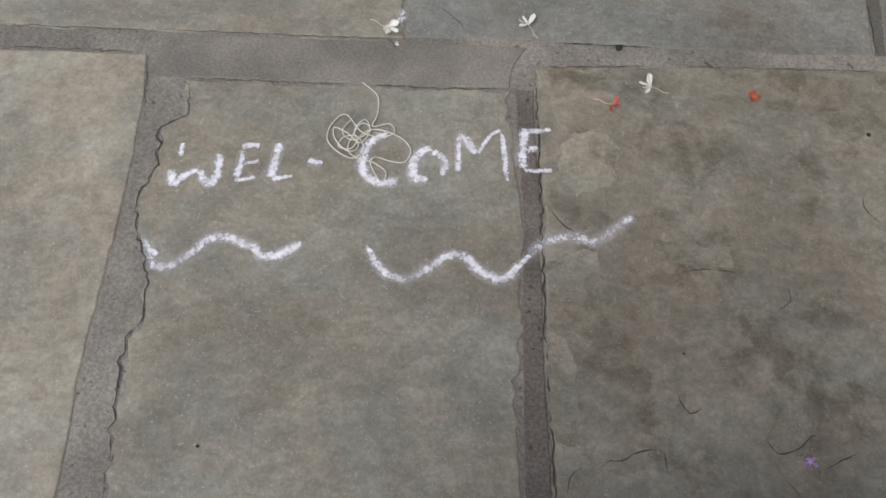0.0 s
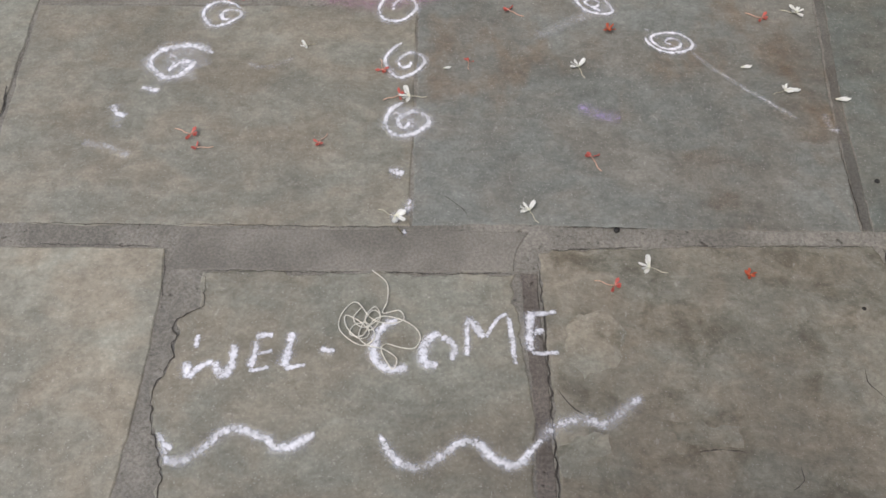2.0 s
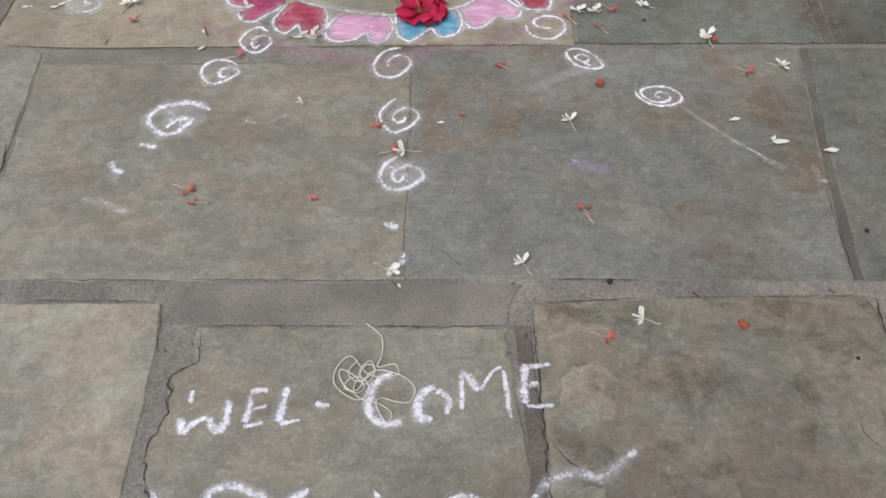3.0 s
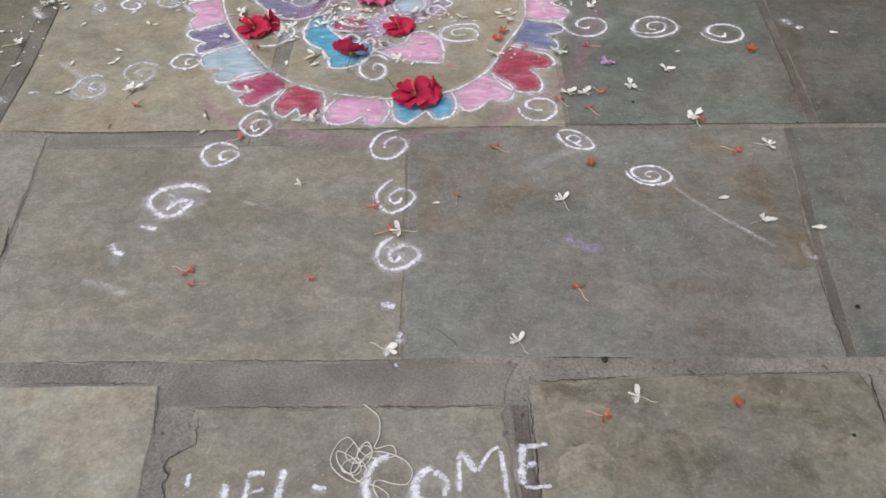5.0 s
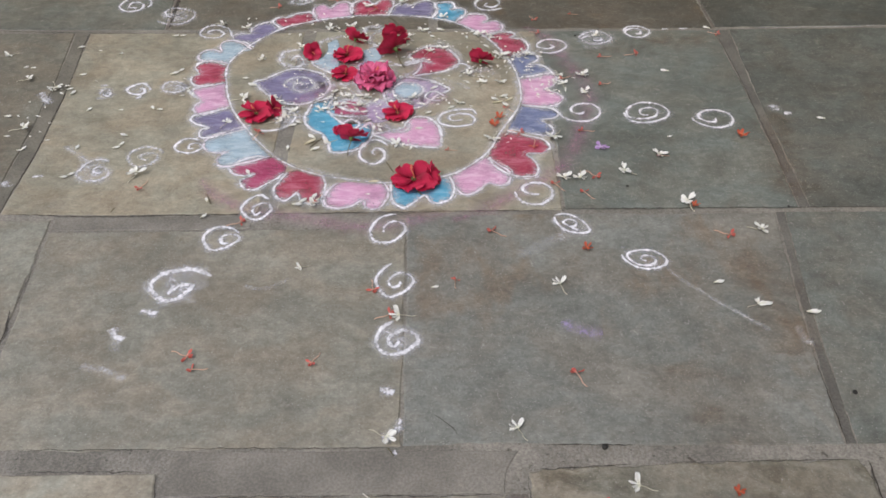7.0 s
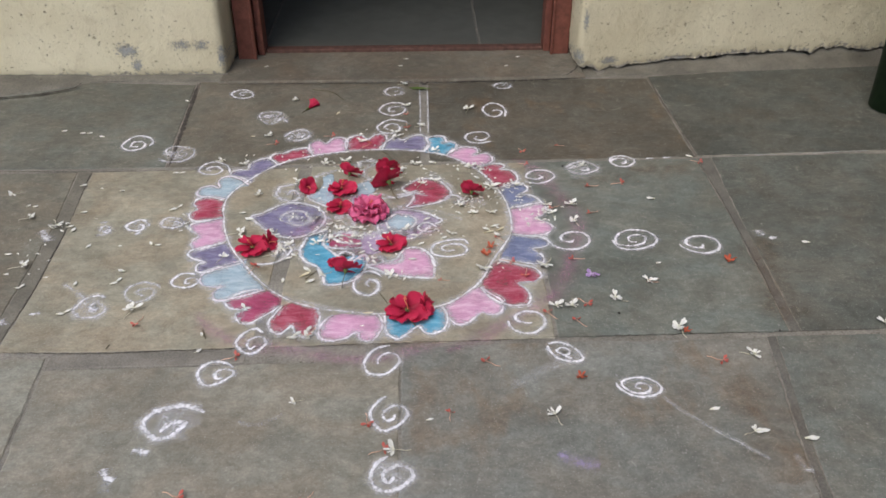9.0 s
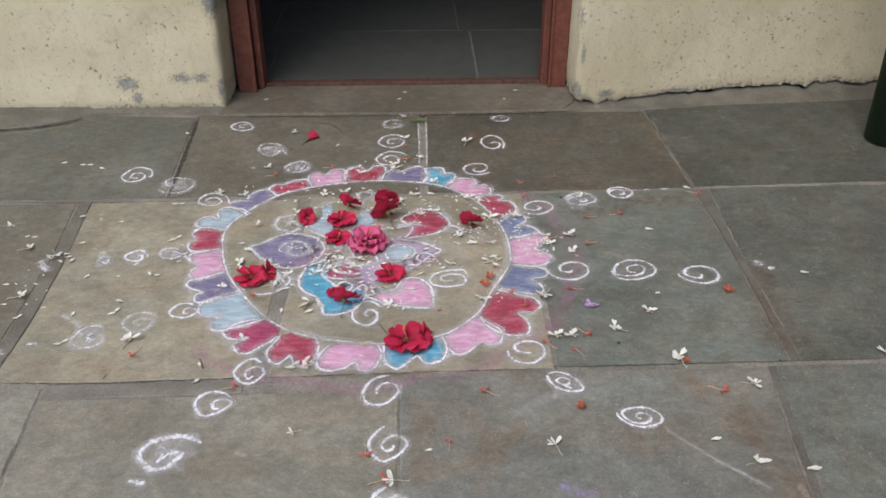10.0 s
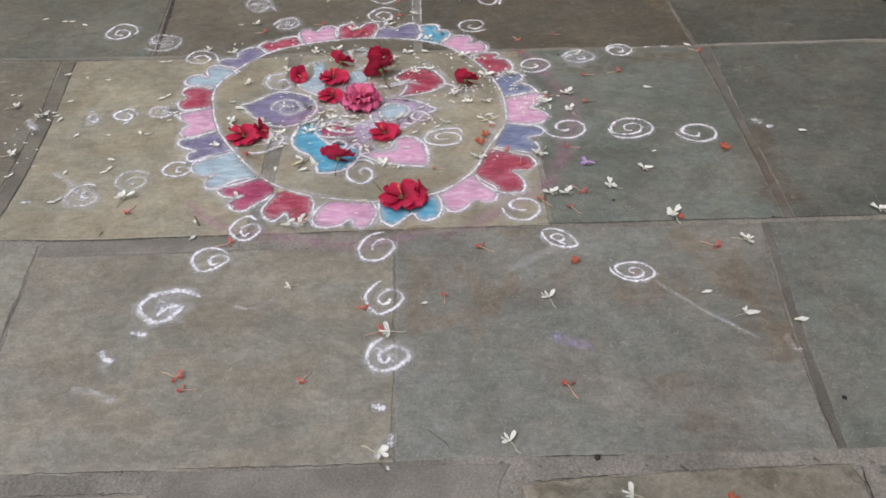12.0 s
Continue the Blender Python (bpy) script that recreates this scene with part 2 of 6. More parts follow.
INSIDE_STONE = plain_material("dark_polished_stone", (0.098, 0.102, 0.092), 0.45, 0.18, 9.0, 0.05)
INSIDE_JOINT = plain_material("pale_tile_joint", (0.20, 0.19, 0.17), 0.9)
# pale so the unseen room walls bounce light onto the dark floor
ROOM_WALL = plain_material("pale_bounce_plaster", (0.55, 0.52, 0.45), 0.9)
# dark grey of the unseen walls and eave that hold back sky light
BLOCKER_GREY = plain_material("blocker_grey", (0.22, 0.21, 0.18), 0.9)
THRESHOLD = stone_material("threshold_stone", 0.3, 0.15, 0.5)
CHALK = chalk_material("white_chalk", (0.87, 0.86, 0.89), -0.19)
CHALK_BOLD = chalk_material("bold_white_chalk", (0.86, 0.85, 0.89), -0.18, 0.88, 0.66)
CHALK_THIN = chalk_material("thin_white_chalk", (0.84, 0.83, 0.86), -0.30, 0.80)
CHALK_FAINT = chalk_material("faint_chalk_dust", (0.76, 0.75, 0.76), -0.36, 0.55)
LILAC_DUST = chalk_material("faint_lilac_dust", (0.48, 0.40, 0.60), -0.32, 0.6)
PINK_DUST = chalk_material("faint_pink_dust", (0.58, 0.27, 0.41), -0.36, 0.45)
RUST_STAIN = stain_material("rust_stain", (0.22, 0.135, 0.075), 0.26)
HALO = chalk_material("chalk_halo", (0.76, 0.75, 0.77), -0.30, 0.50)
CHALK_PINK = chalk_material("pinkish_white_chalk", (0.85, 0.78, 0.84), -0.18, 0.88)
POWDER = {
    "pink": powder_material("pink_powder", (0.64, 0.33, 0.50), (0.74, 0.52, 0.64)),
    "red": powder_material("red_powder", (0.36, 0.034, 0.075), (0.46, 0.13, 0.18)),
    "magenta": powder_material("magenta_powder", (0.37, 0.040, 0.12), (0.45, 0.12, 0.20)),
    "violet": powder_material("violet_grey_powder", (0.185, 0.165, 0.29), (0.27, 0.25, 0.36)),
    "blue": powder_material("slate_blue_powder", (0.15, 0.18, 0.31), (0.23, 0.26, 0.38)),
    "cyan": powder_material("bright_blue_powder", (0.085, 0.36, 0.54), (0.21, 0.45, 0.58)),
    "pale blue": powder_material("pale_blue_powder", (0.36, 0.48, 0.56), (0.48, 0.57, 0.62)),
    "lilac": powder_material("lilac_powder", (0.40, 0.31, 0.46), (0.52, 0.44, 0.56)),
}
RED_PETAL = petal_material("hibiscus_red", (0.22, 0.004, 0.022), (0.60, 0.028, 0.085), (0.46, 0.012, 0.052))
ROSE_PETAL = petal_material("hibiscus_rose", (0.44, 0.015, 0.09), (0.74, 0.16, 0.31), (0.60, 0.05, 0.16))
PISTIL = plain_material("pistil", (0.62, 0.16, 0.10), 0.6)
LEAF_GREEN = plain_material("calyx_green", (0.09, 0.13, 0.035), 0.55)
STALK = plain_material("dry_stalk", (0.11, 0.095, 0.05), 0.7)
WHITE_PETAL = petal_material("white_petal", (0.74, 0.73, 0.58), (0.86, 0.85, 0.80), (0.78, 0.77, 0.70))
CREAM_PETAL = petal_material("cream_petal", (0.66, 0.58, 0.36), (0.76, 0.70, 0.52), (0.66, 0.58, 0.40))
ORANGE_PETAL = petal_material("orange_red_petal", (0.56, 0.18, 0.08), (0.50, 0.10, 0.05), (0.42, 0.07, 0.04))
CORAL_PETAL = petal_material("coral_petal", (0.60, 0.28, 0.21), (0.55, 0.12, 0.095), (0.46, 0.085, 0.075))
VIOLET_PETAL = petal_material("violet_petal", (0.56, 0.42, 0.60), (0.40, 0.24, 0.50), (0.58, 0.48, 0.62))
TUBE_PALE = plain_material("pale_tube", (0.46, 0.43, 0.33), 0.6)
TUBE_CORAL = plain_material("coral_tube", (0.58, 0.36, 0.26), 0.6)
CRACK = plain_material("dark_crack", (0.060, 0.052, 0.044), 0.95)
PEBBLE = plain_material("dark_pebble", (0.03, 0.028, 0.025), 0.8)
THREAD = plain_material("cotton_thread", (0.68, 0.65, 0.56), 0.9, 0.2, 400.0)


# ---- building blocks ----
def solid(name, verts, faces, material, parent=None, label="", edge=None, smooth=True):
    """One mesh object; edge: a number for each vertex, read by the powder and petal materials."""
    me = bpy.data.meshes.new(name)
    me.from_pydata([tuple(v) for v in verts], [], faces)
    me.materials.append(material)
    if smooth:
        me.polygons.foreach_set("use_smooth", [True] * len(me.polygons))
    if edge is not None:
        layer = me.attributes.new("edge", "FLOAT", "POINT")
        layer.data.foreach_set("value", [float(e) for e in edge])
    me.update()
    ob = new(name, me)
    if parent is not None:
        ob.parent = parent
    if label:
        ob["label"] = label
    return ob


def part(name, bm, material, parent=None, label="", smooth=False):
    """Links a bmesh as one mesh object."""
    me = bpy.data.meshes.new(name)
    bmesh.ops.recalc_face_normals(bm, faces=bm.faces)
    bm.to_mesh(me)
    bm.free()
    me.materials.append(material)
    if smooth:
        me.polygons.foreach_set("use_smooth", [True] * len(me.polygons))
    ob = new(name, me)
    if parent is not None:
        ob.parent = parent
    if label:
        ob["label"] = label
    return ob


def block(lo, hi, bevel=0.004, segments=2):
    bm = bmesh.new()
    bmesh.ops.create_cube(bm, size=1)
    size = [b - a for a, b in zip(lo, hi)]
    mid = [(a + b) / 2 for a, b in zip(lo, hi)]
    bmesh.ops.transform(bm, matrix=Matrix.Translation(mid) @ Matrix.Diagonal((*size, 1)), verts=bm.verts)
    if bevel:
        bmesh.ops.bevel(bm, geom=bm.edges[:], offset=bevel, segments=segments, profile=0.5, affect="EDGES")
    return bm


def smooth_line(points, step):
    """Catmull-Rom curve through the points, in even steps."""
    p = [Vector(q) for q in points]
    p = [2 * p[0] - p[1]] + p + [2 * p[-1] - p[-2]]
    out = []
    for a, b, c, d in zip(p, p[1:], p[2:], p[3:]):
        count = max(2, int((c - b).length / step))
        for k in range(count):
            t = k / count
            out.append(0.5 * (2 * b + (c - a) * t + (2 * a - 5 * b + 4 * c - d) * t * t + (3 * b - a - 3 * c + d) * t ** 3))
    return out + [p[-2]]


LEVEL = [0.0]


def stroke(name, points, width, material, parent=None, label="", z=0.0014, taper=0.35, at=(0, 0)):
    """A hand-drawn powder line: a thin ribbon of uneven width whose edge value is 0 in the middle and 1 at its sides."""
    LEVEL[0] = (LEVEL[0] + 0.00013) % 0.0012
    line = smooth_line([(x - at[0], y - at[1]) for x, y in points], 0.004)
    n, verts, faces, edge = len(line), [], [], []
    seed = Vector((points[0][0] * 31.0, points[0][1] * 17.0, len(points)))
    for i, q in enumerate(line):
        way = (line[min(i + 1, n - 1)] - line[max(i - 1, 0)]).normalized()
        side = Vector((-way.y, way.x))
        s = i / (n - 1)
        end = min(1.0, min(s, 1 - s) * 7 + taper)
        half = 0.5 * width * end * (1 + 0.35 * noise.noise(seed + Vector((i * 0.13, 0, 0))))
        drift = side * width * 0.16 * noise.noise(seed + Vector((0, i * 0.17, 5)))
        for u in (-1.55, -0.8, 0.0, 0.8, 1.55):
            v = q + drift + side * half * u
            verts.append((v.x, v.y, z + LEVEL[0] + 0.0004 * (1 - abs(u) / 1.55)))
            edge.append(max(abs(u) / 1.55, 1 - min(1.0, min(i, n - 1 - i) * 0.7)))
    for i in range(n - 1):
        for k in range(4):
            a = i * 5 + k
            faces.append((a, a + 1, a + 6, a + 5))
    return solid(name, verts, faces, material, parent, label, edge)


def filled(name, outline, material, parent=None, label="", z=0.0004, at=(0, 0)):
    """A powder field inside a closed outline: rings that shrink towards the middle."""
    ring = [Vector((x - at[0], y - at[1])) for x, y in outline]
    mid = sum(ring, Vector((0, 0))) / len(ring)
    verts, faces, edge, n = [], [], [], len(ring)
    for k, s in enumerate((1.0, 0.9, 0.6)):
        for q in ring:
            v = mid + (q - mid) * s
            verts.append((v.x, v.y, z + 0.0002 * k))
            edge.append((1.0, 0.55, 0.0)[k])
    verts.append((mid.x, mid.y, z + 0.0006))
    edge.append(0.0)
    for k in range(2):
        for i in range(n):
            j = (i + 1) % n
            faces.append((k * n + i, k * n + j, k * n + n + j, k * n + n + i))
    for i in range(n):
        faces.append((2 * n + i, 2 * n + (i + 1) % n, 3 * n))
    return solid(name, verts, faces, material, parent, label, edge)


def tube(name, points, radius, material, parent=None, label="", sides=6, step=0.004, thin=1.0):
    """A round cord along a smooth line of 3D points; thin: its radius at the end, as a share."""
    line = smooth_line(points, step)
    n, verts, faces = len(line), [], []
    for i, q in enumerate(line):
        way = (line[min(i + 1, n - 1)] - line[max(i - 1, 0)]).normalized()
        a = way.orthogonal().normalized() if abs(way.z) > 0.9 else way.cross(Vector((0, 0, 1))).normalized()
        b = way.cross(a)
        r = radius * (1 + (thin - 1) * i / (n - 1))
        for k in range(sides):
            c = 2 * math.pi * k / sides
            verts.append(q + a * r * math.cos(c) + b * r * math.sin(c))
    for i in range(n - 1):
        for k in range(sides):
            j = (k + 1) % sides
            faces.append((i * sides + k, i * sides + j, i * sides + sides + j, i * sides + sides + k))
    faces += [tuple(range(sides))[::-1], tuple(range((n - 1) * sides, n * sides))]
    return solid(name, verts, faces, material, parent, label)


def empty_at(name, x, y, z=0.0):
    ob = new(name)
    ob.location = (x, y, z)
    ob.empty_display_size = 0.05
    return ob


# ---- ground, walls, doorway ----
def ragged_outline(corners, rag, seed, step=0.007):
    """A closed outline through the corners, its sides uneven by about rag metres."""
    out = []
    for i, a in enumerate(corners):
        b = corners[(i + 1) % len(corners)]
        a, b = Vector(a), Vector(b)
        side = Vector((-(b - a).y, (b - a).x)).normalized()
        count = max(1, int((b - a).length / step))
        for k in range(count):
            q = a.lerp(b, k / count)
            fade = min(1.0, 5 * min(k, count - k) / count)
            wob = noise.noise(Vector((q.x * 9, q.y * 9, seed))) + 0.7 * noise.noise(Vector((q.x * 45, q.y * 45, seed + 3))) + 0.4 * noise.noise(Vector((q.x * 110, q.y * 110, seed)))
            out.append(q + side * rag * wob * fade)
    return out


def slab(corners, tint, material, parent, rag=0.0045, top=0.0, depth=0.03, round_edge=0.004):
    """One flagstone: uneven worn edges, a rounded arris and full thickness."""
    ring = ragged_outline(corners, rag, len(corners) + corners[0][0] * 7)
    mid = sum(ring, Vector((0, 0))) / len(ring)
    n, verts, faces = len(ring), [], []
    for inset, z in ((0.0, top - depth), (0.0, top - round_edge), (round_edge * 0.4, top - round_edge * 0.3), (round_edge, top)):
        for i, q in enumerate(ring):
            side = (ring[(i + 1) % n] - ring[i - 1]).normalized()
            inward = Vector((-side.y, side.x))
            v = q + inward * inset - mid
            verts.append((v.x, v.y, z))
    for k in range(3):
        for i in range(n):
            j = (i + 1) % n
            faces.append((k * n + i, k * n + j, k * n + n + j, k * n + n + i))
    faces.append(tuple(range(3 * n, 4 * n)))
    ob = solid("slab", verts, faces, material, parent, smooth=False)
    ob.location = (mid.x, mid.y, 0)
    ob.color = (*tint, 1)
    return ob


def sheet(name, x0, y0, x1, y1, z, material, step=None):
    bm = bmesh.new()
    nx = max(1, int((x1 - x0) / step)) if step else 1
    ny = max(1, int((y1 - y0) / step)) if step else 1
    grid = [[bm.verts.new((x0 + (x1 - x0) * i / nx, y0 + (y1 - y0) * j / ny,
                           z + (0.0012 * noise.noise(Vector((i * 0.9, j * 0.9, 1))) if step else 0))) for i in range(nx + 1)] for j in range(ny + 1)]
    for j in range(ny):
        for i in range(nx):
            bm.faces.new((grid[j][i], grid[j][i + 1], grid[j + 1][i + 1], grid[j + 1][i]))
    return part(name, bm, material)


ground = tagged(sheet("ground", -300, -300, 300, 300, -0.045, EARTH), "bare brown earth round the paved yard", "ground", kind="structure")
floor = tagged(sheet("floor", -3.6, -1.3, 2.1, 3.62, -0.0022, MORTAR, 0.03), "yard floor of uneven flagstones in sandy grey mortar", "floor", kind="structure")

GREEN = (0.186, 0.190, 0.174)
# row with the greeting
# left slab's tint also carries the brighter light on that side
slab([(-1.50, -1.2), (-0.474, -1.2), (-0.474, 0.15), (-0.478, 0.36), (-0.470, 0.59), (-0.470, 0.78), (-0.483, 0.892), (-1.50, 0.894)], (0.359, 0.328, 0.276), STONE, floor, 0.004)
slab([(-0.405, -1.2), (0.153, -1.2), (0.153, 0.17), (0.157, 0.64), (0.149, 0.74), (0.143, 0.842), (-0.15, 0.841), (-0.408, 0.841), (-0.397, 0.765),
      (-0.434, 0.743), (-0.431, 0.672), (-0.446, 0.579), (-0.416, 0.503), (-0.403, 0.416), (-0.421, 0.375), (-0.418, 0.275), (-0.406, 0.15)],
     (0.275, 0.258, 0.220), STONE, floor, 0.015)
slab([(0.205, -1.2), (0.805, -1.2), (0.806, 0.80), (0.806, 0.88), (0.795, 0.912), (0.433, 0.905), (0.21, 0.896), (0.186, 0.889), (0.188, 0.775), (0.192, 0.636), (0.192, 0.442), (0.200, 0.169)],
     (0.292, 0.268, 0.226), STONE_CLEFT, floor, 0.006, top=0.001)
for flake in (
        [(0.193, 0.516), (0.224, 0.537), (0.275, 0.543), (0.275, 0.512), (0.231, 0.497), (0.209, 0.470), (0.198, 0.474)],
        [(0.349, 0.566), (0.420, 0.569), (0.481, 0.557), (0.481, 0.523), (0.428, 0.518), (0.382, 0.535), (0.356, 0.547)],
        [(0.196, 0.406), (0.219, 0.398), (0.233, 0.322), (0.228, 0.240), (0.202, 0.247), (0.196, 0.320)],
        [(0.231, 0.744), (0.289, 0.769), (0.324, 0.726), (0.301, 0.661), (0.246, 0.638), (0.215, 0.678)]):
    thin = slab(flake, (0.322, 0.297, 0.250), STONE_CLEFT, floor, 0.010, top=0.0022, depth=0.003, round_edge=0.0012)
    thin.name = "stone_flake"
slab([(0.846, -1.2), (2.10, -1.2), (2.10, 0.905), (0.848, 0.907)], GREEN, STONE, floor)
slab([(-2.55, -1.2), (-1.515, -1.2), (-1.515, 0.893), (-2.55, 0.893)], (0.240, 0.225, 0.190), STONE, floor)
slab([(-3.50, -1.2), (-2.565, -1.2), (-2.565, 0.893), (-3.50, 0.893)], (0.225, 0.212, 0.180), STONE, floor)
# second row; most tints raised slightly for the brighter light here
slab([(-3.40, 0.944), (-2.115, 0.944), (-2.115, 1.60), (-3.40, 1.60)], (0.257, 0.238, 0.198), STONE, floor)
slab([(-2.10, 0.944), (-0.860, 0.944), (-0.876, 1.23), (-0.900, 1.60), (-2.10, 1.60)], (0.285, 0.268, 0.230), STONE, floor)
slab([(-0.852, 0.941), (-0.372, 0.942), (-0.0455, 0.946), (-0.0450, 1.19), (-0.0455, 1.575), (-0.475, 1.560), (-0.893, 1.556), (-0.868, 1.23)], (0.284, 0.263, 0.225), STONE, floor, 0.0045)
slab([(-0.0430, 0.947), (0.19, 0.951), (0.385, 0.946), (0.785, 0.943), (0.808, 1.22), (0.862, 1.626), (0.28, 1.622), (-0.0430, 1.612)], (0.233, 0.229, 0.212), STONE_RUSTY, floor, 0.0045)
slab([(0.808, 0.945), (2.10, 0.945), (2.10, 1.634), (0.888, 1.630), (0.836, 1.254)], GREEN, STONE, floor)
# third row, under the big drawing
slab([(-2.40, 1.620), (-1.071, 1.620), (-1.074, 1.88), (-1.088, 2.19), (-1.126, 2.535), (-2.40, 2.535)], (0.210, 0.192, 0.160), STONE, floor)
slab([(-1.030, 1.622), (-0.755, 1.618), (-0.408, 1.624), (-0.402, 1.97), (-0.398, 2.20), (-0.390, 2.548), (-0.83, 2.540), (-1.078, 2.535), (-1.046, 2.19), (-1.029, 1.88)], (0.350, 0.314, 0.250), STONE, floor)
slab([(-0.366, 1.626), (0.338, 1.637), (0.340, 1.80), (0.350, 2.20), (0.358, 2.560), (-0.352, 2.552), (-0.362, 2.20)], (0.362, 0.326, 0.264), STONE, floor)
slab([(0.345, 1.638), (0.753, 1.643), (0.928, 1.645), (0.949, 2.20), (0.950, 2.572), (0.364, 2.562), (0.357, 2.20)], (0.178, 0.188, 0.172), STONE, floor)
slab([(0.958, 1.646), (2.30, 1.648), (2.30, 2.610), (1.002, 2.578), (0.976, 2.17)], (0.138, 0.140, 0.126), STONE, floor)
slab([(-3.45, 1.620), (-2.415, 1.620), (-2.415, 2.535), (-3.45, 2.535)], (0.225, 0.205, 0.172), STONE, floor)
# fourth row, along the house; tints lowered for dimmer light, most at right
slab([(-3.50, 2.562), (-2.615, 2.562), (-2.615, 3.06), (-3.50, 3.06)], (0.176, 0.171, 0.149), STONE, floor)
slab([(-2.60, 2.562), (-0.846, 2.562), (-0.889, 3.262), (-1.33, 3.300), (-1.50, 3.235), (-1.80, 3.10), (-2.60, 3.06)], (0.167, 0.166, 0.146), STONE, floor)
slab([(-0.832, 2.562), (0.010, 2.572), (0.011, 2.90), (0.008, 3.245), (-0.40, 3.270), (-0.873, 3.290)], (0.176, 0.158, 0.131), STONE, floor)
slab([(0.040, 2.574), (0.949, 2.585), (0.938, 3.270), (0.62, 3.270), (0.043, 3.245), (0.039, 2.90)], (0.128, 0.114, 0.094), STONE_RUSTY, floor)
slab([(0.960, 2.592), (2.30, 2.628), (2.30, 3.42), (1.50, 3.36), (0.948, 3.285)], (0.109, 0.110, 0.098), STONE, floor)


def smoothed_mortar(corners, tint, label, material=CEMENT):
    """A trowelled cement strip between two rows of slabs."""
    ob = slab(corners, tint, material, floor, 0.003, top=-0.0006, depth=0.01, round_edge=0.002)
    ob.name = "mortar_strip"
    ob["label"] = label
    return ob


smoothed_mortar([(-0.478, 0.846), (0.140, 0.847), (0.150, 0.900), (0.172, 0.935), (-0.46, 0.938)], (0.21, 0.19, 0.16), "smooth trowelled grey cement strip")
smoothed_mortar([(-0.890, 1.562), (-0.475, 1.566), (-0.420, 1.572), (-0.420, 1.614), (-0.890, 1.612)], (0.21, 0.19, 0.16), "smooth trowelled grey cement strip")


smoothed_mortar([(0.157, -1.2), (0.198, -1.2), (0.194, 0.17), (0.187, 0.44), (0.187, 0.636), (0.182, 0.775), (0.182, 0.845), (0.150, 0.845), (0.153, 0.74), (0.160, 0.64), (0.157, 0.40)], (0.15, 0.13, 0.11),
                "dark gritty dirt in the slab joint", JOINT_DIRT)
smoothed_mortar([(0.950, 2.584), (0.959, 2.592), (0.947, 3.285), (0.939, 3.272)], (0.12, 0.11, 0.09), "dark worn joint between two slabs", JOINT_DIRT)
smoothed_mortar([(0.930, 1.647), (0.957, 1.648), (0.975, 2.17), (1.000, 2.577), (0.952, 2.571), (0.951, 2.20)], (0.15, 0.14, 0.12), "worn grey mortar joint between two slabs", WORN_JOINT)
smoothed_mortar([(0.787, 0.945), (0.807, 0.946), (0.835, 1.254), (0.887, 1.629), (0.864, 1.627), (0.810, 1.22)], (0.15, 0.14, 0.12), "worn grey mortar joint between two slabs", WORN_JOINT)
smoothed_mortar([(-1.070, 1.622), (-1.031, 1.623), (-1.030, 1.88), (-1.047, 2.19), (-1.079, 2.534), (-1.125, 2.534), (-1.087, 2.19), (-1.073, 1.88)], (0.15, 0.14, 0.12), "worn grey mortar joint between two slabs", OLD_CEMENT)
smoothed_mortar([(-0.845, 2.564), (-0.833, 2.564), (-0.874, 3.288), (-0.888, 3.262)], (0.12, 0.11, 0.09), "dark dirt in the slab joint", JOINT_DIRT)


def old_wall(name, plan, bottom, top, label, spots=(), foot=None):
    """A plastered wall raised along a line on the plan; the foot of its skin is ragged, and spots (x, z, size) are worn bare."""
    line = []
    for a, b in zip(plan, plan[1:]):
        a, b = Vector(a), Vector(b)
        count = max(1, int((b - a).length / 0.010))
        line += [a.lerp(b, k / count) for k in range(count)]
    line.append(Vector(plan[-1]))
    levels = [0.0] + [0.012 * k for k in range(1, 6)] + [0.03 * k for k in range(3, 30)] + [1.2, 1.7, 2.2, 2.7]
    levels = [v for v in levels if bottom + v < top - 0.02] + [top - bottom]
    verts, faces, bare, low, n = [], [], [], [], len(line)
    for z in levels:
        for i, q in enumerate(line):
            side = (line[min(i + 1, n - 1)] - line[max(i - 1, 0)]).normalized()
            out = Vector((side.y, -side.x))
            rise = foot(q.x) if foot else 0.0
            h = bottom + max(z, rise) if z < 0.09 else bottom + z
            corner = 0.006 if abs(q.x + 0.05) < 0.76 else 0.0
            k = corner * noise.noise(Vector((q.x * 40, q.y * 40, h * 34))) + 0.004 * noise.noise(Vector((q.x * 5, q.y * 5, h * 5))) + 0.002 * noise.noise(Vector((q.x * 21, q.y * 21, h * 21)))
            v = q + out * (k - 0.012 * max(0.0, 1 - (h - bottom - rise) / 0.03) * 0.6)
            verts.append((v.x, v.y, h))
            bare.append(max([0.0] + [1 - math.hypot((v.x - sx) / rx, (h - sz) / rz) for sx, sz, rx, rz in spots]))
            low.append(max(0.0, 0.72 - (h - bottom - rise) * 9))
    for j in range(len(levels) - 1):
        for i in range(n - 1):
            faces.append((j * n + i, j * n + i + 1, j * n + n + i + 1, j * n + n + i))
    faces.append(tuple(range((len(levels) - 1) * n, len(levels) * n)))
    ob = solid(name, verts, faces, PLASTER)
    for key, values in (("bare", bare), ("low", low)):
        layer = ob.data.attributes.new(key, "FLOAT", "POINT")
        layer.data.foreach_set("value", values)
    return tagged(ob, label, "wall", kind="structure")


def right_foot(x):
    return 0.018 + 0.034 * min(1.0, max(0.0, (x - 0.8) / 0.5)) + 0.016 * noise.noise(Vector((x * 7, 2, 0))) + 0.017 * noise.noise(Vector((x * 23, 5, 0))) + 0.009 * noise.noise(Vector((x * 90, 8, 0)))


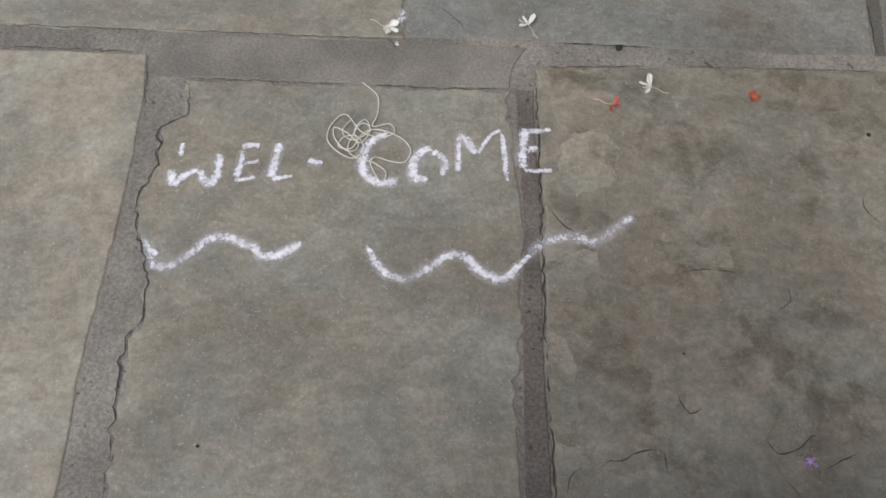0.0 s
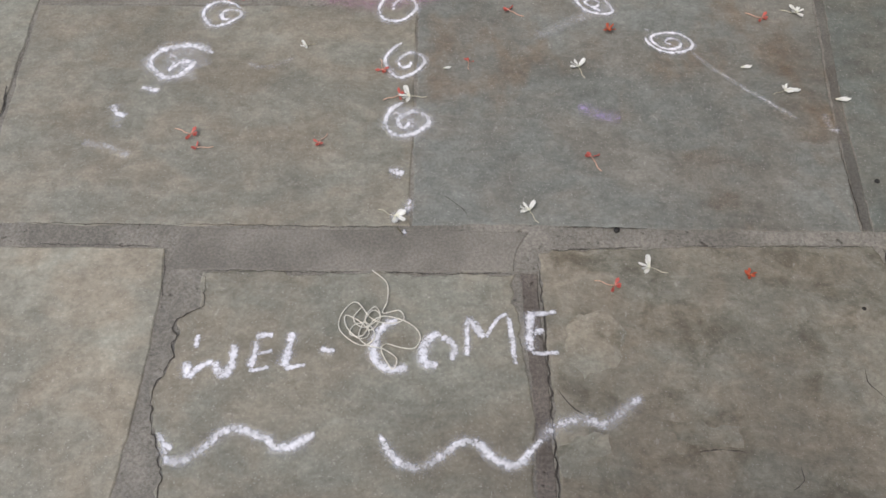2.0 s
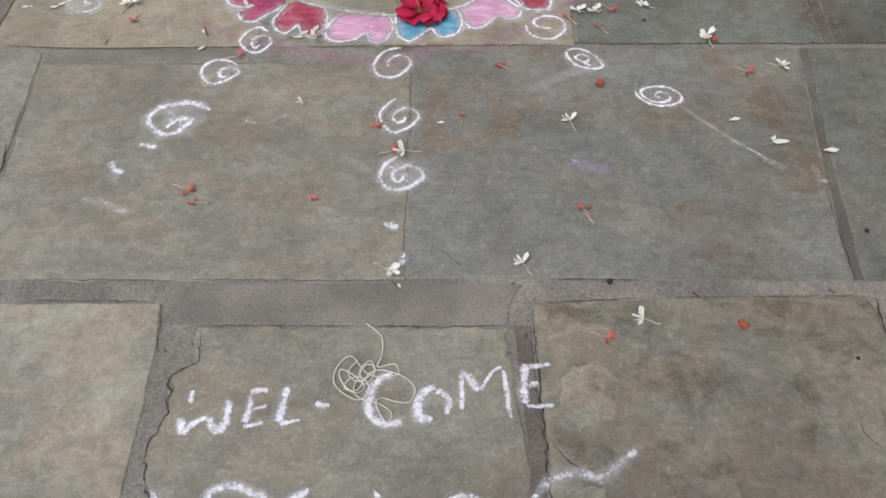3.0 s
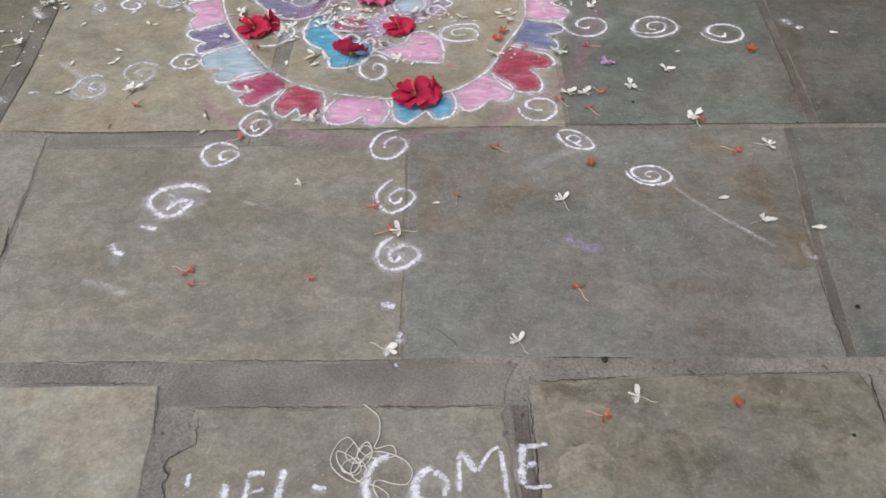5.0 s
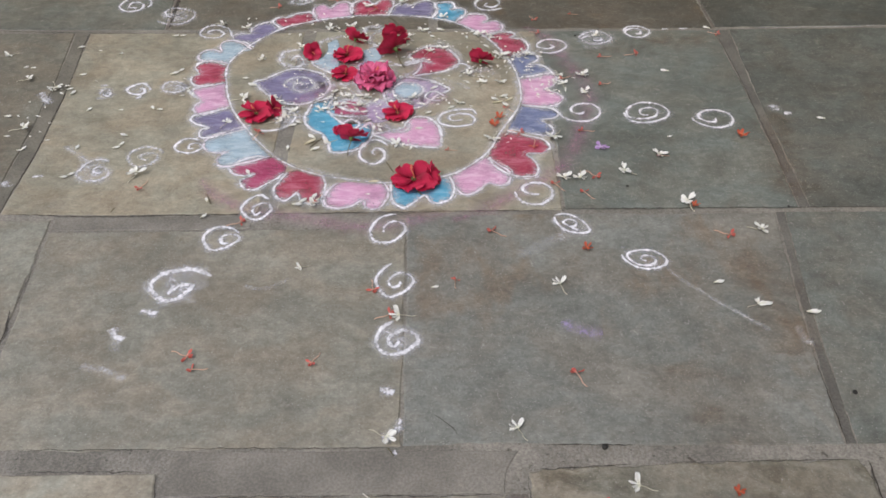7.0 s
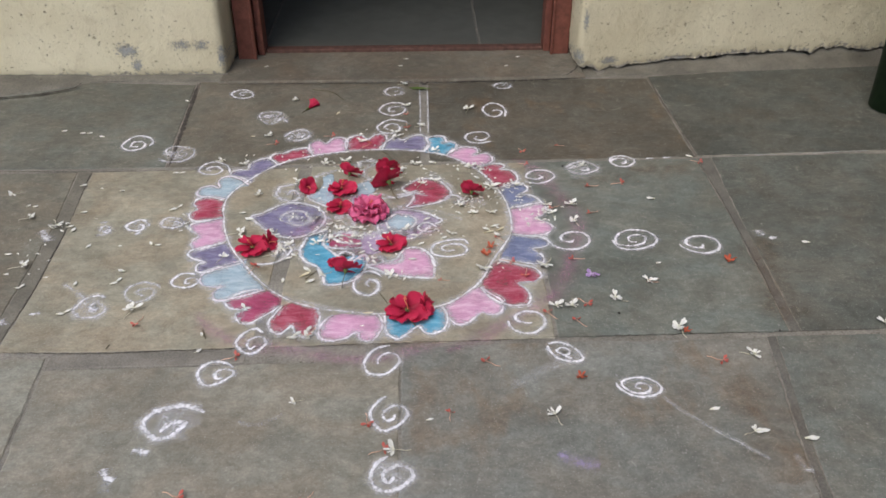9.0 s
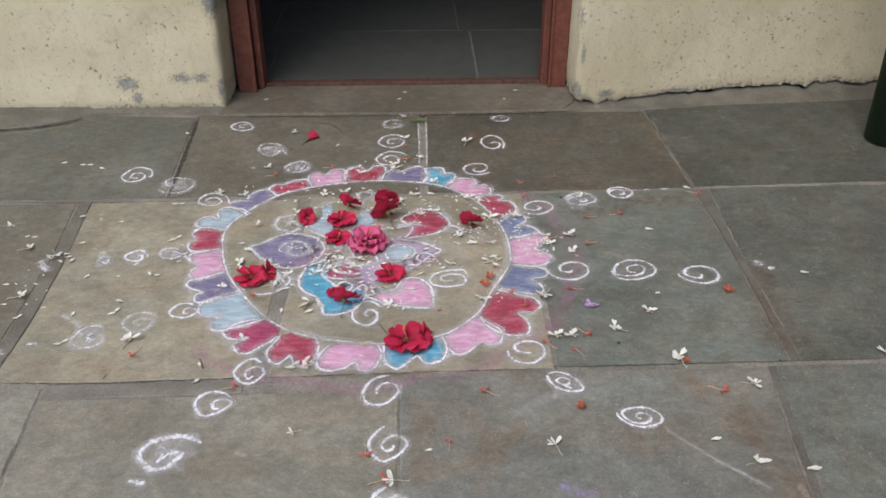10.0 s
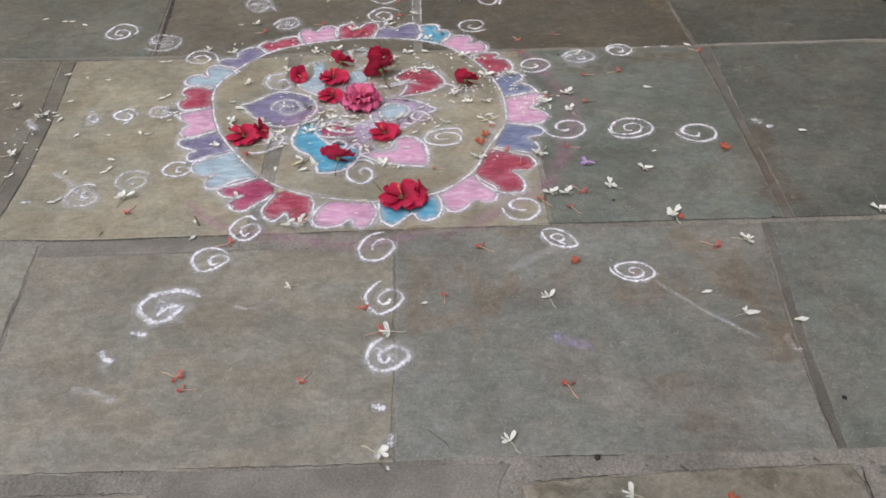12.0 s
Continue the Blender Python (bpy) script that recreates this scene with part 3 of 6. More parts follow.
def left_foot(x):
    return 0.011 + 0.008 * noise.noise(Vector((x * 9, 7, 0))) + 0.009 * noise.noise(Vector((x * 33, 1, 0)))


old_wall("wall_west", [(-4.5, 3.80), (-4.5, 3.315), (-0.800, 3.337), (-0.784, 3.341), (-0.776, 3.352), (-0.772, 3.375), (-0.760, 3.80)], -0.004, 3.0,
         "cream limewashed plaster wall, pitted and flaking at the foot",
         [(-1.164, 0.117, 0.13, 0.075), (-0.945, 0.137, 0.12, 0.055), (-0.86, 0.137, 0.10, 0.05), (-0.79, 0.085, 0.05, 0.13), (-0.785, 0.47, 0.10, 0.22), (-1.13, 0.05, 0.06, 0.05)], left_foot)
old_wall("wall_east", [(0.655, 3.80), (0.657, 3.44), (0.661, 3.372), (0.667, 3.352), (0.685, 3.345), (2.1, 3.47), (4.6, 3.70), (4.6, 4.0)], -0.004, 3.0,
         "cream limewashed plaster wall with a cracked crumbling foot",
         [(0.672, 0.06, 0.05, 0.09), (0.685, 0.22, 0.03, 0.12), (0.672, 0.36, 0.03, 0.14), (0.672, 0.5, 0.04, 0.12), (1.10, 0.04, 0.12, 0.04), (0.80, 0.045, 0.10, 0.04)], right_foot)
tagged(part("wall_lintel", block((-0.765, 3.345, 2.13), (0.662, 3.80, 3.0), 0.01), PLASTER), "cream plaster wall over the doorway", "wall", kind="structure")


def fillet(name, line, widths, heights, label):
    """A cement fillet at the foot of a wall: sloping from the wall down to the slabs."""
    verts, faces, n = [], [], len(line)
    for (x, y), w, h in zip(line, widths, heights):
        wob = 0.010 * noise.noise(Vector((x * 13, 3, 0)))
        for s, z in ((0.0, h + 0.004 * noise.noise(Vector((x * 25, 1, 1)))), (0.22, h * 0.72), (0.6, h * 0.4 + 0.002), (0.95, 0.003), (1.0, -0.006)):
            verts.append((x, y + 0.02 - (w + wob + 0.02) * s, z))
    for i in range(n - 1):
        for k in range(4):
            faces.append((i * 5 + k, i * 5 + k + 1, i * 5 + k + 6, i * 5 + k + 5))
    return tagged(solid(name, verts, faces, OLD_CEMENT), label, "trim", kind="structure")


def spaced(a, b, n):
    return [a + (b - a) * k / (n - 1) for k in range(n)]


xs = spaced(-4.4, -0.775, 140)
fillet("trim_west", [(x, 3.338 + 0.0063 * (x + 0.83)) for x in xs], [0.045 if x > -1.34 else min(0.26, 0.045 + 0.36 * (-1.34 - x) + 0.02) for x in xs],
       [0.018 if x > -1.34 else 0.026 for x in xs], "rough grey cement fillet along the wall")
xs = spaced(0.672, 4.5, 150)
fillet("trim_east", [(x, 3.352 + 0.088 * max(0.0, x - 0.715)) for x in xs], [0.065 + 0.03 * min(1, max(0, x - 0.8)) for x in xs],
       [right_foot(x) - 0.015 + 0.012 * noise.noise(Vector((x * 14, 4, 0))) for x in xs], "rough grey cement fillet under the cracked plaster")

# doorway
step = slab([(-0.80, 3.268), (-0.40, 3.262), (0.0, 3.258), (0.40, 3.266), (0.69, 3.285), (0.69, 3.60), (-0.80, 3.60)], (0.195, 0.170, 0.140), THRESHOLD, None, 0.004, top=0.011, depth=0.04, round_edge=0.008)
step.name = "door_step"
tagged(step, "worn grey-brown stone door step in front of the doorway", "step", kind="structure")
frame_root = tagged(empty_at("door_frame", -0.05, 3.56, 0.02), "red-brown painted wooden door frame, doorway open", "door frame", kind="structure")


def frame_part(name, lo, hi, label="", paint=FRAME_PAINT):
    off = Vector((-0.05, 3.56, 0.02))
    ob = part(name, block([a - o for a, o in zip(lo, off)], [a - o for a, o in zip(hi, off)], 0.005), paint, frame_root, label)
    return ob


frame_part("jamb", (-0.757, 3.505, 0.008), (-0.684, 3.600, 2.130))
frame_part("jamb", (0.582, 3.525, 0.008), (0.655, 3.615, 2.130))
frame_part("stop", (-0.682, 3.548, 0.008), (-0.652, 3.640, 2.060))
frame_part("stop", (0.550, 3.560, 0.008), (0.580, 3.650, 2.060))
frame_part("bead", (-0.692, 3.499, 0.008), (-0.678, 3.510, 2.100))
frame_part("bead", (0.575, 3.519, 0.008), (0.589, 3.530, 2.100))
frame_part("head", (-0.682, 3.510, 2.062), (0.580, 3.600, 2.130))
frame_part("sill", (-0.650, 3.572, 0.006), (0.548, 3.618, 0.026), "worn red-brown wooden sill", SILL_PAINT)

# added wall out of view: blocks sky light so the right side dims
tagged(part("wall_side_blocker", block((2.02, -3.0, -0.04), (2.20, 3.44, 3.0), 0.02), BLOCKER_GREY), "unseen side wall added to dim the right of the yard", "wall", kind="structure")

# added behind the camera in place of its holder, shading the nearest slabs
tagged(part("wall_rear_blocker", block((-0.32, -0.54, -0.04), (2.016, -0.34, 1.28), 0.02), BLOCKER_GREY), "unseen low wall added to shade the near floor", "wall", kind="structure")

# the dark room behind the doorway
room = tagged(sheet("floor_inside", -2.2, 3.60, 2.2, 7.4, 0.004, INSIDE_JOINT), "dark polished stone floor of the unlit room", "floor", kind="structure")


def inside_tile(x0, y0, x1, y1):
    bm = block((x0 - (x0 + x1) / 2, y0 - (y0 + y1) / 2, 0.0), (x1 - (x0 + x1) / 2, y1 - (y0 + y1) / 2, 0.010), 0.0015, 1)
    ob = part("tile", bm, INSIDE_STONE, room)
    ob.location = ((x0 + x1) / 2, (y0 + y1) / 2, 0)


for row, (y0, y1, joint) in enumerate(((3.625, 4.362, 0.28), (4.368, 4.96, 0.225), (4.966, 5.60, 0.10), (5.606, 6.30, 0.28), (6.306, 7.3, 0.2))):
    for x0, x1 in ((joint - 2.2, joint - 0.956), (joint - 0.944, joint - 0.006), (joint + 0.006, joint + 0.944), (joint + 0.956, joint + 1.8)):
        inside_tile(x0, y0, x1, y1)
for name, lo, hi in (("wall_inside_west", (-2.3, 3.82, 0.0), (-2.1, 7.5, 3.0)), ("wall_inside_east", (2.1, 4.02, 0.0), (2.3, 7.5, 3.0)), ("wall_inside_back", (-2.1, 7.3, 0.0), (2.1, 7.5, 3.0))):
    tagged(part(name, block(lo, hi, 0.005), ROOM_WALL), "plain plaster wall of the unlit room", "wall", kind="structure")
tagged(part("wall_inside_front_west", block((-2.3, 3.70, 0.0), (-0.78, 3.82, 3.0), 0.004), ROOM_WALL), "plain plaster wall of the unlit room", "wall", kind="structure")
tagged(part("wall_inside_front_east", block((0.68, 3.72, 0.0), (2.3, 4.02, 3.0), 0.004), ROOM_WALL), "plain plaster wall of the unlit room", "wall", kind="structure")
# closes the room; its made-up overhang cuts the light along the house
tagged(part("ceiling", block((-4.5, 2.55, 3.004), (4.6, 7.5, 3.12), 0.01), BLOCKER_GREY), "unseen plain roof slab of the house, eave added to shade the yard", "ceiling", kind="structure")

# green post at the side of the yard
post = tagged(empty_at("green_post", 1.80, 2.95), "dark green painted round post on the stone floor", "post")
bm = bmesh.new()
bmesh.ops.create_cone(bm, cap_ends=True, segments=40, radius1=0.082, radius2=0.120, depth=2.3, matrix=Matrix.Translation((0, 0, 1.152)))
bmesh.ops.bevel(bm, geom=[e for e in bm.edges if abs(e.verts[0].co.z - e.verts[1].co.z) < 0.01], offset=0.008, segments=3, affect="EDGES")
part("shaft", bm, GREEN_PAINT, post, smooth=True)


# ---- kinds of things ----
def chalk_spiral(x, y, shape, width=0.0105, material=CHALK, label="white chalk spiral drawn on the stone floor"):
    """A spiral drawn by hand round (x, y): its line, from the outer end inwards, in millimetres from the middle."""
    points = [(x + 0.001 * dx, y + 0.001 * dy) for dx, dy in shape]
    ob = stroke("chalk_spiral", points, width, material, at=(x, y), taper=0.55)
    stroke("chalk_dust", points, width * 2.5, HALO, ob, "thin halo of chalk dust", at=(x, y), z=0.0002)
    if label.startswith("smudged"):
        rx, ry = (0.45 * (max(p) - min(p)) for p in zip(*points))
        filled("chalk_smear", [(x + rx * math.cos(a) * (1 + 0.2 * math.sin(3 * a + x * 9)), y + ry * math.sin(a)) for a in spaced(0, 6.1, 26)], CHALK_FAINT, ob, "chalk dust rubbed over the spiral", at=(x, y), z=0.0010)
    ob.location = (x, y, 0)
    return tagged(ob, label, "chalk spiral", "chalk spirals on the floor")


def chalk_mark(name, points, width, material, label, category="chalk mark", taper=0.5):
    mid = points[len(points) // 2]
    ob = stroke(name, points, width, material, at=mid, taper=taper)
    if material in (CHALK, CHALK_THIN) and len(points) > 2:
        stroke("chalk_dust", points, width * 1.9, HALO, ob, "thin halo of chalk dust", at=mid, z=0.0002)
    ob.location = (*mid, 0)
    return tagged(ob, label, category)


def petal_grid(length, width, cup, ruffle, phase, nu, nv, droop=0.0, tip=0.3, waist=1.2):
    """Verts, faces and edge values of one petal from the origin along +x."""
    verts, faces, edge = [], [], []
    for i in range(nu + 1):
        u = i / nu
        w = width * (0.16 + 0.84 * math.sin(math.pi * min(1.0, u * 0.6 + 0.02)) ** waist)
        if u > 0.72:
            w *= 1 - (1 - tip) * ((u - 0.72) / 0.28) ** 2
        for j in range(nv + 1):
            v = 2 * j / nv - 1
            reach = length * (u - 0.10 * u * u * v * v)
            z = cup * length * (u ** 1.3) - droop * length * u ** 3 + ruffle * math.sin(4.1 * v + phase) * u * u + 0.25 * ruffle * math.sin(9 * v + 7 * u + phase) * u
            verts.append((reach, w * v * 0.5, z + 0.12 * width * v * v * (1 - u)))
            edge.append(u)
    for i in range(nu):
        for j in range(nv):
            a = i * (nv + 1) + j
            faces.append((a, a + 1, a + nv + 2, a + nv + 1))
    return verts, faces, edge


def broad_petal(length, width, cup, ruffle, phase, droop, n=11):
    """One broad rounded hibiscus petal along +x, crinkled towards its rim; its edge value runs from throat to rim."""
    verts, faces, edge = [], [], []
    for i in range(n + 1):
        u = i / n
        half = 0.5 * width * (0.14 + 0.86 * math.sin(min(1.0, u / 0.62) * math.pi / 2) ** 1.2)
        if u > 0.62:
            half *= math.sqrt(1 - ((u - 0.62) / 0.44) ** 2)
        for j in range(n + 1):
            v = 2 * j / n - 1
            reach = length * (u - 0.10 * u * u * v * v + 0.035 * u ** 3 * math.sin(8 * v + phase))
            z = cup * length * u ** 1.3 - droop * length * u ** 3 + ruffle * (math.sin(4.6 * v + phase) * u * u + 0.55 * math.sin(11 * v + 4 * u + 3 * phase) * u ** 3)
            verts.append((reach, half * v, z + 0.10 * width * v * v * (1 - u)))
            edge.append(u)
    for i in range(n):
        for j in range(n):
            a = i * (n + 1) + j
            faces.append((a, a + 1, a + n + 2, a + n + 1))
    return verts, faces, edge


def tilted(verts, turn, tilt, height):
    """Verts turned and tipped over by tilt degrees towards +x; what would sink below the floor is pressed flat on it."""
    m = Matrix.Translation((0, 0, height)) @ pose(0, 0, 0, 0, tilt, 0) @ turn
    out = []
    for v in verts:
        q = m @ Vector(v)
        if q.z < 0.007:
            q.z = 0.0035 + max(0.0, 0.0035 + 0.12 * (q.z - 0.007)) * 0.8
        out.append(q)
    return out


def hibiscus(name, petals, material, length, width, cup, ruffle, label, layers=1, stem=0.05, tilt=0.0):
    """A picked hibiscus: broad ruffled petals round a staminal column, green calyx and cut stalk; tilt tips its face over."""
    root = tagged(new(name), label, "flower", "hibiscus flowers on the drawing")
    high = 0.006 + 0.55 * length * math.sin(radians(tilt))
    count = 0
    for layer in range(layers):
        for k in range(petals):
            s = 1 - 0.17 * layer
            lift = (cup + 0.34 * layer) * random.uniform(0.65, 1.3)
            verts, faces, edge = broad_petal(length * s * random.uniform(0.88, 1.08), width * s * random.uniform(0.9, 1.1), lift, ruffle * random.uniform(0.7, 1.3), random.uniform(0, 6), 0.4 * lift)
            turn = Matrix.Translation((0, 0, 0.003 + 0.0012 * count)) @ pose(0, 0, 0, random.uniform(8, 16), 0, math.degrees(2 * math.pi * (k + 0.45 * layer) / petals + random.uniform(-0.12, 0.12)))
            solid("petal", tilted(verts, turn, tilt, high), faces, material, root, edge=edge)
            count += 1
    up = Matrix.Translation((0, 0, high)) @ pose(0, 0, 0, 0, tilt, 0)
    line = [up @ Vector(v) for v in ((0, 0, 0.004), (0.002, 0.001, 0.02), (length * 0.16, 0.003, length * 0.5), (length * 0.24, 0.0, length * 0.72))]
    column = tube("pistil", line, 0.0020, PISTIL, root, "orange-red staminal column")
    for k in range(7):
        bm = bmesh.new()
        bmesh.ops.create_icosphere(bm, subdivisions=1, radius=0.0018)
        at = line[2].lerp(line[3], k / 7) + Vector((0.0025 * math.cos(k * 2.4), 0.003 * math.sin(k * 2.4), 0.0015 * math.sin(k)))
        bmesh.ops.translate(bm, verts=bm.verts, vec=at)
        part("anther", bm, PISTIL, column, smooth=True)
    bm = bmesh.new()
    bmesh.ops.create_cone(bm, cap_ends=True, segments=10, radius1=0.004, radius2=0.008, depth=0.013, matrix=up @ Matrix.Translation((0, 0, -0.001 if tilt else 0.003)))
    part("calyx", bm, LEAF_GREEN, root, "green calyx", smooth=True)
    if stem:
        base = up @ Vector((0, 0, -0.004 if tilt else 0.0))
        tube("stalk", [base, base + Vector((-0.012, 0.002, -0.3 * (base.z - 0.003))), (base.x - stem * 0.6, 0.006, max(0.003, base.z * 0.35)), (base.x - stem, 0.004, 0.003)], 0.0015, STALK, root, "dark green stalk")
    return root


def furled_hibiscus(name, label, length=0.075, spread=0.024):
    """A half-closed hibiscus lying on its side: petals wrapped to a funnel along +x, calyx and stalk behind."""
    root = tagged(new(name), label, "flower", "hibiscus flowers on the drawing")
    for k in range(5):
        verts, faces, edge = [], [], []
        for i in range(9):
            u = i / 8
            r = 0.005 + spread * u ** 1.7 * (1 + 0.15 * math.sin(k * 2.1))
            for j in range(7):
                a = 2 * math.pi * k / 5 + (j / 6 - 0.5) * 1.75
                rr = r * (1 + 0.22 * math.sin(7 * a + 4 * u + k) * u)
                verts.append((length * (u - 0.07 * abs(j - 3) / 3 * u * u), rr * math.cos(a), 0.6 * rr * math.sin(a) + 0.6 * r * 0.9 + 0.004))
                edge.append(u)
        for i in range(8):
            for j in range(6):
                b = i * 7 + j
                faces.append((b, b + 1, b + 8, b + 7))
        solid("petal", verts, faces, RED_PETAL, root, edge=edge)
    tube("pistil", [(length * 0.3, 0, 0.012), (length * 0.9, 0.002, 0.016), (length * 1.15, 0.004, 0.018)], 0.0018, PISTIL, root, "orange-red staminal column")
    bm = bmesh.new()
    bmesh.ops.create_cone(bm, cap_ends=True, segments=10, radius1=0.0035, radius2=0.0075, depth=0.018, matrix=Matrix.Translation((-0.002, 0, 0.008)) @ pose(0, 0, 0, 0, 90, 0))
    part("calyx", bm, LEAF_GREEN, root, "green calyx", smooth=True)
    tube("stalk", [(-0.008, 0, 0.007), (-0.025, 0.003, 0.004), (-0.048, 0.001, 0.003)], 0.0016, STALK, root, "dark green stalk")
    return root


def small_flower(name, petals, petal_mat, tube_mat, size, width, reach, label, group, cup=0.25, fan=360.0):
    """A small fallen flower with a few petals and a thin tube that lies on the floor along +x."""
    root = tagged(new(name), label, "flower", group)
    for k in range(petals):
        verts, faces, edge = petal_grid(size * random.uniform(0.60, 1.15), width * random.uniform(0.70, 1.15), cup * random.uniform(0.1, 1.2), size * 0.10, random.uniform(0, 6), 5, 4, tip=0.72, waist=1.6)
        ob = solid("petal", verts, faces, petal_mat, root, edge=edge)
        ob.rotation_euler = (radians(random.uniform(-30, 30)), radians(random.uniform(-15, 5)), radians(180 - fan / 2) + radians(fan) * (k + 0.5) / petals + random.uniform(-0.40, 0.40))
        ob.location = (0, 0, 0.0045 + 0.0005 * k)
    if reach:
        tube("flower_tube", [(0.001, 0, 0.005), (reach * 0.35, 0.0012, 0.0036), (reach * 0.7, -0.0012, 0.0034), (reach, 0.001, 0.0034)], 0.00095, tube_mat, root, "thin pale flower tube", sides=5, step=0.007, thin=0.8)
    return root


def loose_petal(name, material, length, width, label):
    verts, faces, edge = petal_grid(length, width, 0.10, length * 0.05, 1.0, 5, 4, tip=0.4)
    verts = [(x - length / 2, y, z + 0.0044) for x, y, z in verts]
    under = [(x, y, z - 0.0009) for x, y, z in verts]
    n = len(verts)
    return tagged(solid(name, verts + under, faces + [tuple(n + i for i in f[::-1]) for f in faces], material, edge=edge + edge), label, "petal", "fallen petals")


def put(ob, spots):
    """Copies a thing to (x, y, heading, size) spots; the model itself takes the first one."""
    for k, (x, y, turn, size) in enumerate(spots):
        m = Matrix.Translation((x, y, 0.011 if y > 3.28 else 0.0)) @ pose(0, 0, 0, 0, 0, turn)
        if k == 0:
            ob.matrix_basis = m @ Matrix.Diagonal((size, size, size, 1))
        else:
            made = copy_thing(ob, m)
            made.scale = (size, size, size)


def crack(points, width=0.003, name="crack", label="dark crack in the stone floor", lift=0.0012, rough=0.0035):
    """A thin dark fissure that wanders between its points."""
    line = smooth_line(points, 0.007)
    rough = [(q.x + rough * noise.noise(Vector((q.x * 60, q.y * 60, 1))), q.y + rough * noise.noise(Vector((q.x * 60, q.y * 60, 9)))) for q in line]
    verts, faces, n = [], [], len(rough)
    for i, (x, y) in enumerate(rough):
        way = (Vector(rough[min(i + 1, n - 1)]) - Vector(rough[max(i - 1, 0)])).normalized()
        half = 0.5 * width * (0.25 + 0.75 * min(1, 6 * min(i, n - 1 - i) / n)) * max(0.1, 1 + 1.3 * noise.noise(Vector((x * 70, y * 70, 4))))
        verts += [(x + way.y * half, y - way.x * half, lift), (x, y, lift + 0.0003), (x - way.y * half, y + way.x * half, lift)]
    for i in range(n - 1):
        for k in range(2):
            a = 3 * i + k
            faces.append((a, a + 1, a + 4, a + 3))
    return solid(name, verts, faces, CRACK, floor, label)


def pebble(x, y, size):
    bm = bmesh.new()
    bmesh.ops.create_icosphere(bm, subdivisions=2, radius=size)
    for v in bm.verts:
        v.co *= 1 + 0.35 * noise.noise(v.co * (1.3 / size) + Vector((x * 50, y * 50, 0)))
        v.co.z *= 0.6
    ob = part("pebble", bm, PEBBLE, smooth=True)
    ob.location = (x, y, size * 0.45)
    return tagged(ob, "tiny dark pebble lying on the slab", "pebble", "dark pebbles")


# ---- the greeting in chalk ----
greeting = tagged(empty_at("chalk_greeting", -0.10, 0.70), "hand-drawn white chalk word of welcome on the stone floor", "chalk lettering")


def letter(name, strokes):
    for k, (points, width) in enumerate(strokes):
        first = stroke("letter_" + name if k == 0 else "chalk_stroke", points, width * 1.08, CHALK_BOLD, greeting if k == 0 else first_of[0], at=(-0.10, 0.70), taper=0.6)
        if k == 0:
            first_of[:] = [first]
            stroke("chalk_dust", points, width * 2.0, HALO, first, "thin halo of chalk dust", at=(-0.10, 0.70), z=0.0002)
            first["label"] = "white chalk letter " + name.upper() if len(name) == 1 else "white chalk hyphen"


first_of = []
letter("w", [
    ([(-0.404, 0.665), (-0.400, 0.646), (-0.396, 0.629)], 0.0150),
    ([(-0.398, 0.630), (-0.382, 0.649), (-0.366, 0.661), (-0.355, 0.662)], 0.0138),
    ([(-0.360, 0.665), (-0.348, 0.644), (-0.335, 0.639), (-0.329, 0.663), (-0.329, 0.698)], 0.0161),
    ([(-0.390, 0.715), (-0.393, 0.701), (-0.391, 0.683)], 0.0104),
])
letter("e", [
    ([(-0.295, 0.705), (-0.294, 0.678), (-0.299, 0.649)], 0.0115),
    ([(-0.299, 0.708), (-0.279, 0.712), (-0.265, 0.711)], 0.0138),
    ([(-0.293, 0.677), (-0.275, 0.680), (-0.263, 0.686)], 0.0081),
    ([(-0.303, 0.646), (-0.283, 0.649), (-0.264, 0.654)], 0.0092),
])
letter("l", [
    ([(-0.238, 0.722), (-0.238, 0.691), (-0.242, 0.651)], 0.0150),
    ([(-0.245, 0.648), (-0.225, 0.654), (-0.205, 0.658)], 0.0092),
])
letter("hyphen", [
    ([(-0.190, 0.690), (-0.176, 0.685), (-0.160, 0.686)], 0.0105),
])
letter("c", [
    ([(-0.056, 0.743), (-0.078, 0.736), (-0.095, 0.713), (-0.101, 0.686), (-0.092, 0.662), (-0.073, 0.651), (-0.053, 0.651), (-0.038, 0.657)], 0.0161),
])
letter("o", [
    ([(0.015, 0.721), (-0.006, 0.710), (-0.018, 0.684), (-0.010, 0.664), (0.010, 0.657)], 0.0161),
    ([(0.012, 0.715), (0.027, 0.705), (0.035, 0.686), (0.026, 0.668)], 0.0138),
])
letter("m", [
    ([(0.056, 0.674), (0.056, 0.717), (0.058, 0.756)], 0.0104),
    ([(0.057, 0.753), (0.071, 0.730), (0.087, 0.710)], 0.0161),
    ([(0.086, 0.710), (0.100, 0.736), (0.112, 0.753), (0.128, 0.759)], 0.0081),
    ([(0.125, 0.756), (0.131, 0.718), (0.134, 0.659)], 0.0104),
])
letter("e", [
    ([(0.167, 0.766), (0.160, 0.728), (0.163, 0.685)], 0.0150),
    ([(0.166, 0.759), (0.190, 0.761), (0.211, 0.764)], 0.0104),
    ([(0.162, 0.721), (0.173, 0.725), (0.189, 0.727)], 0.0115),
    ([(0.160, 0.683), (0.188, 0.684), (0.211, 0.686)], 0.0093),
])

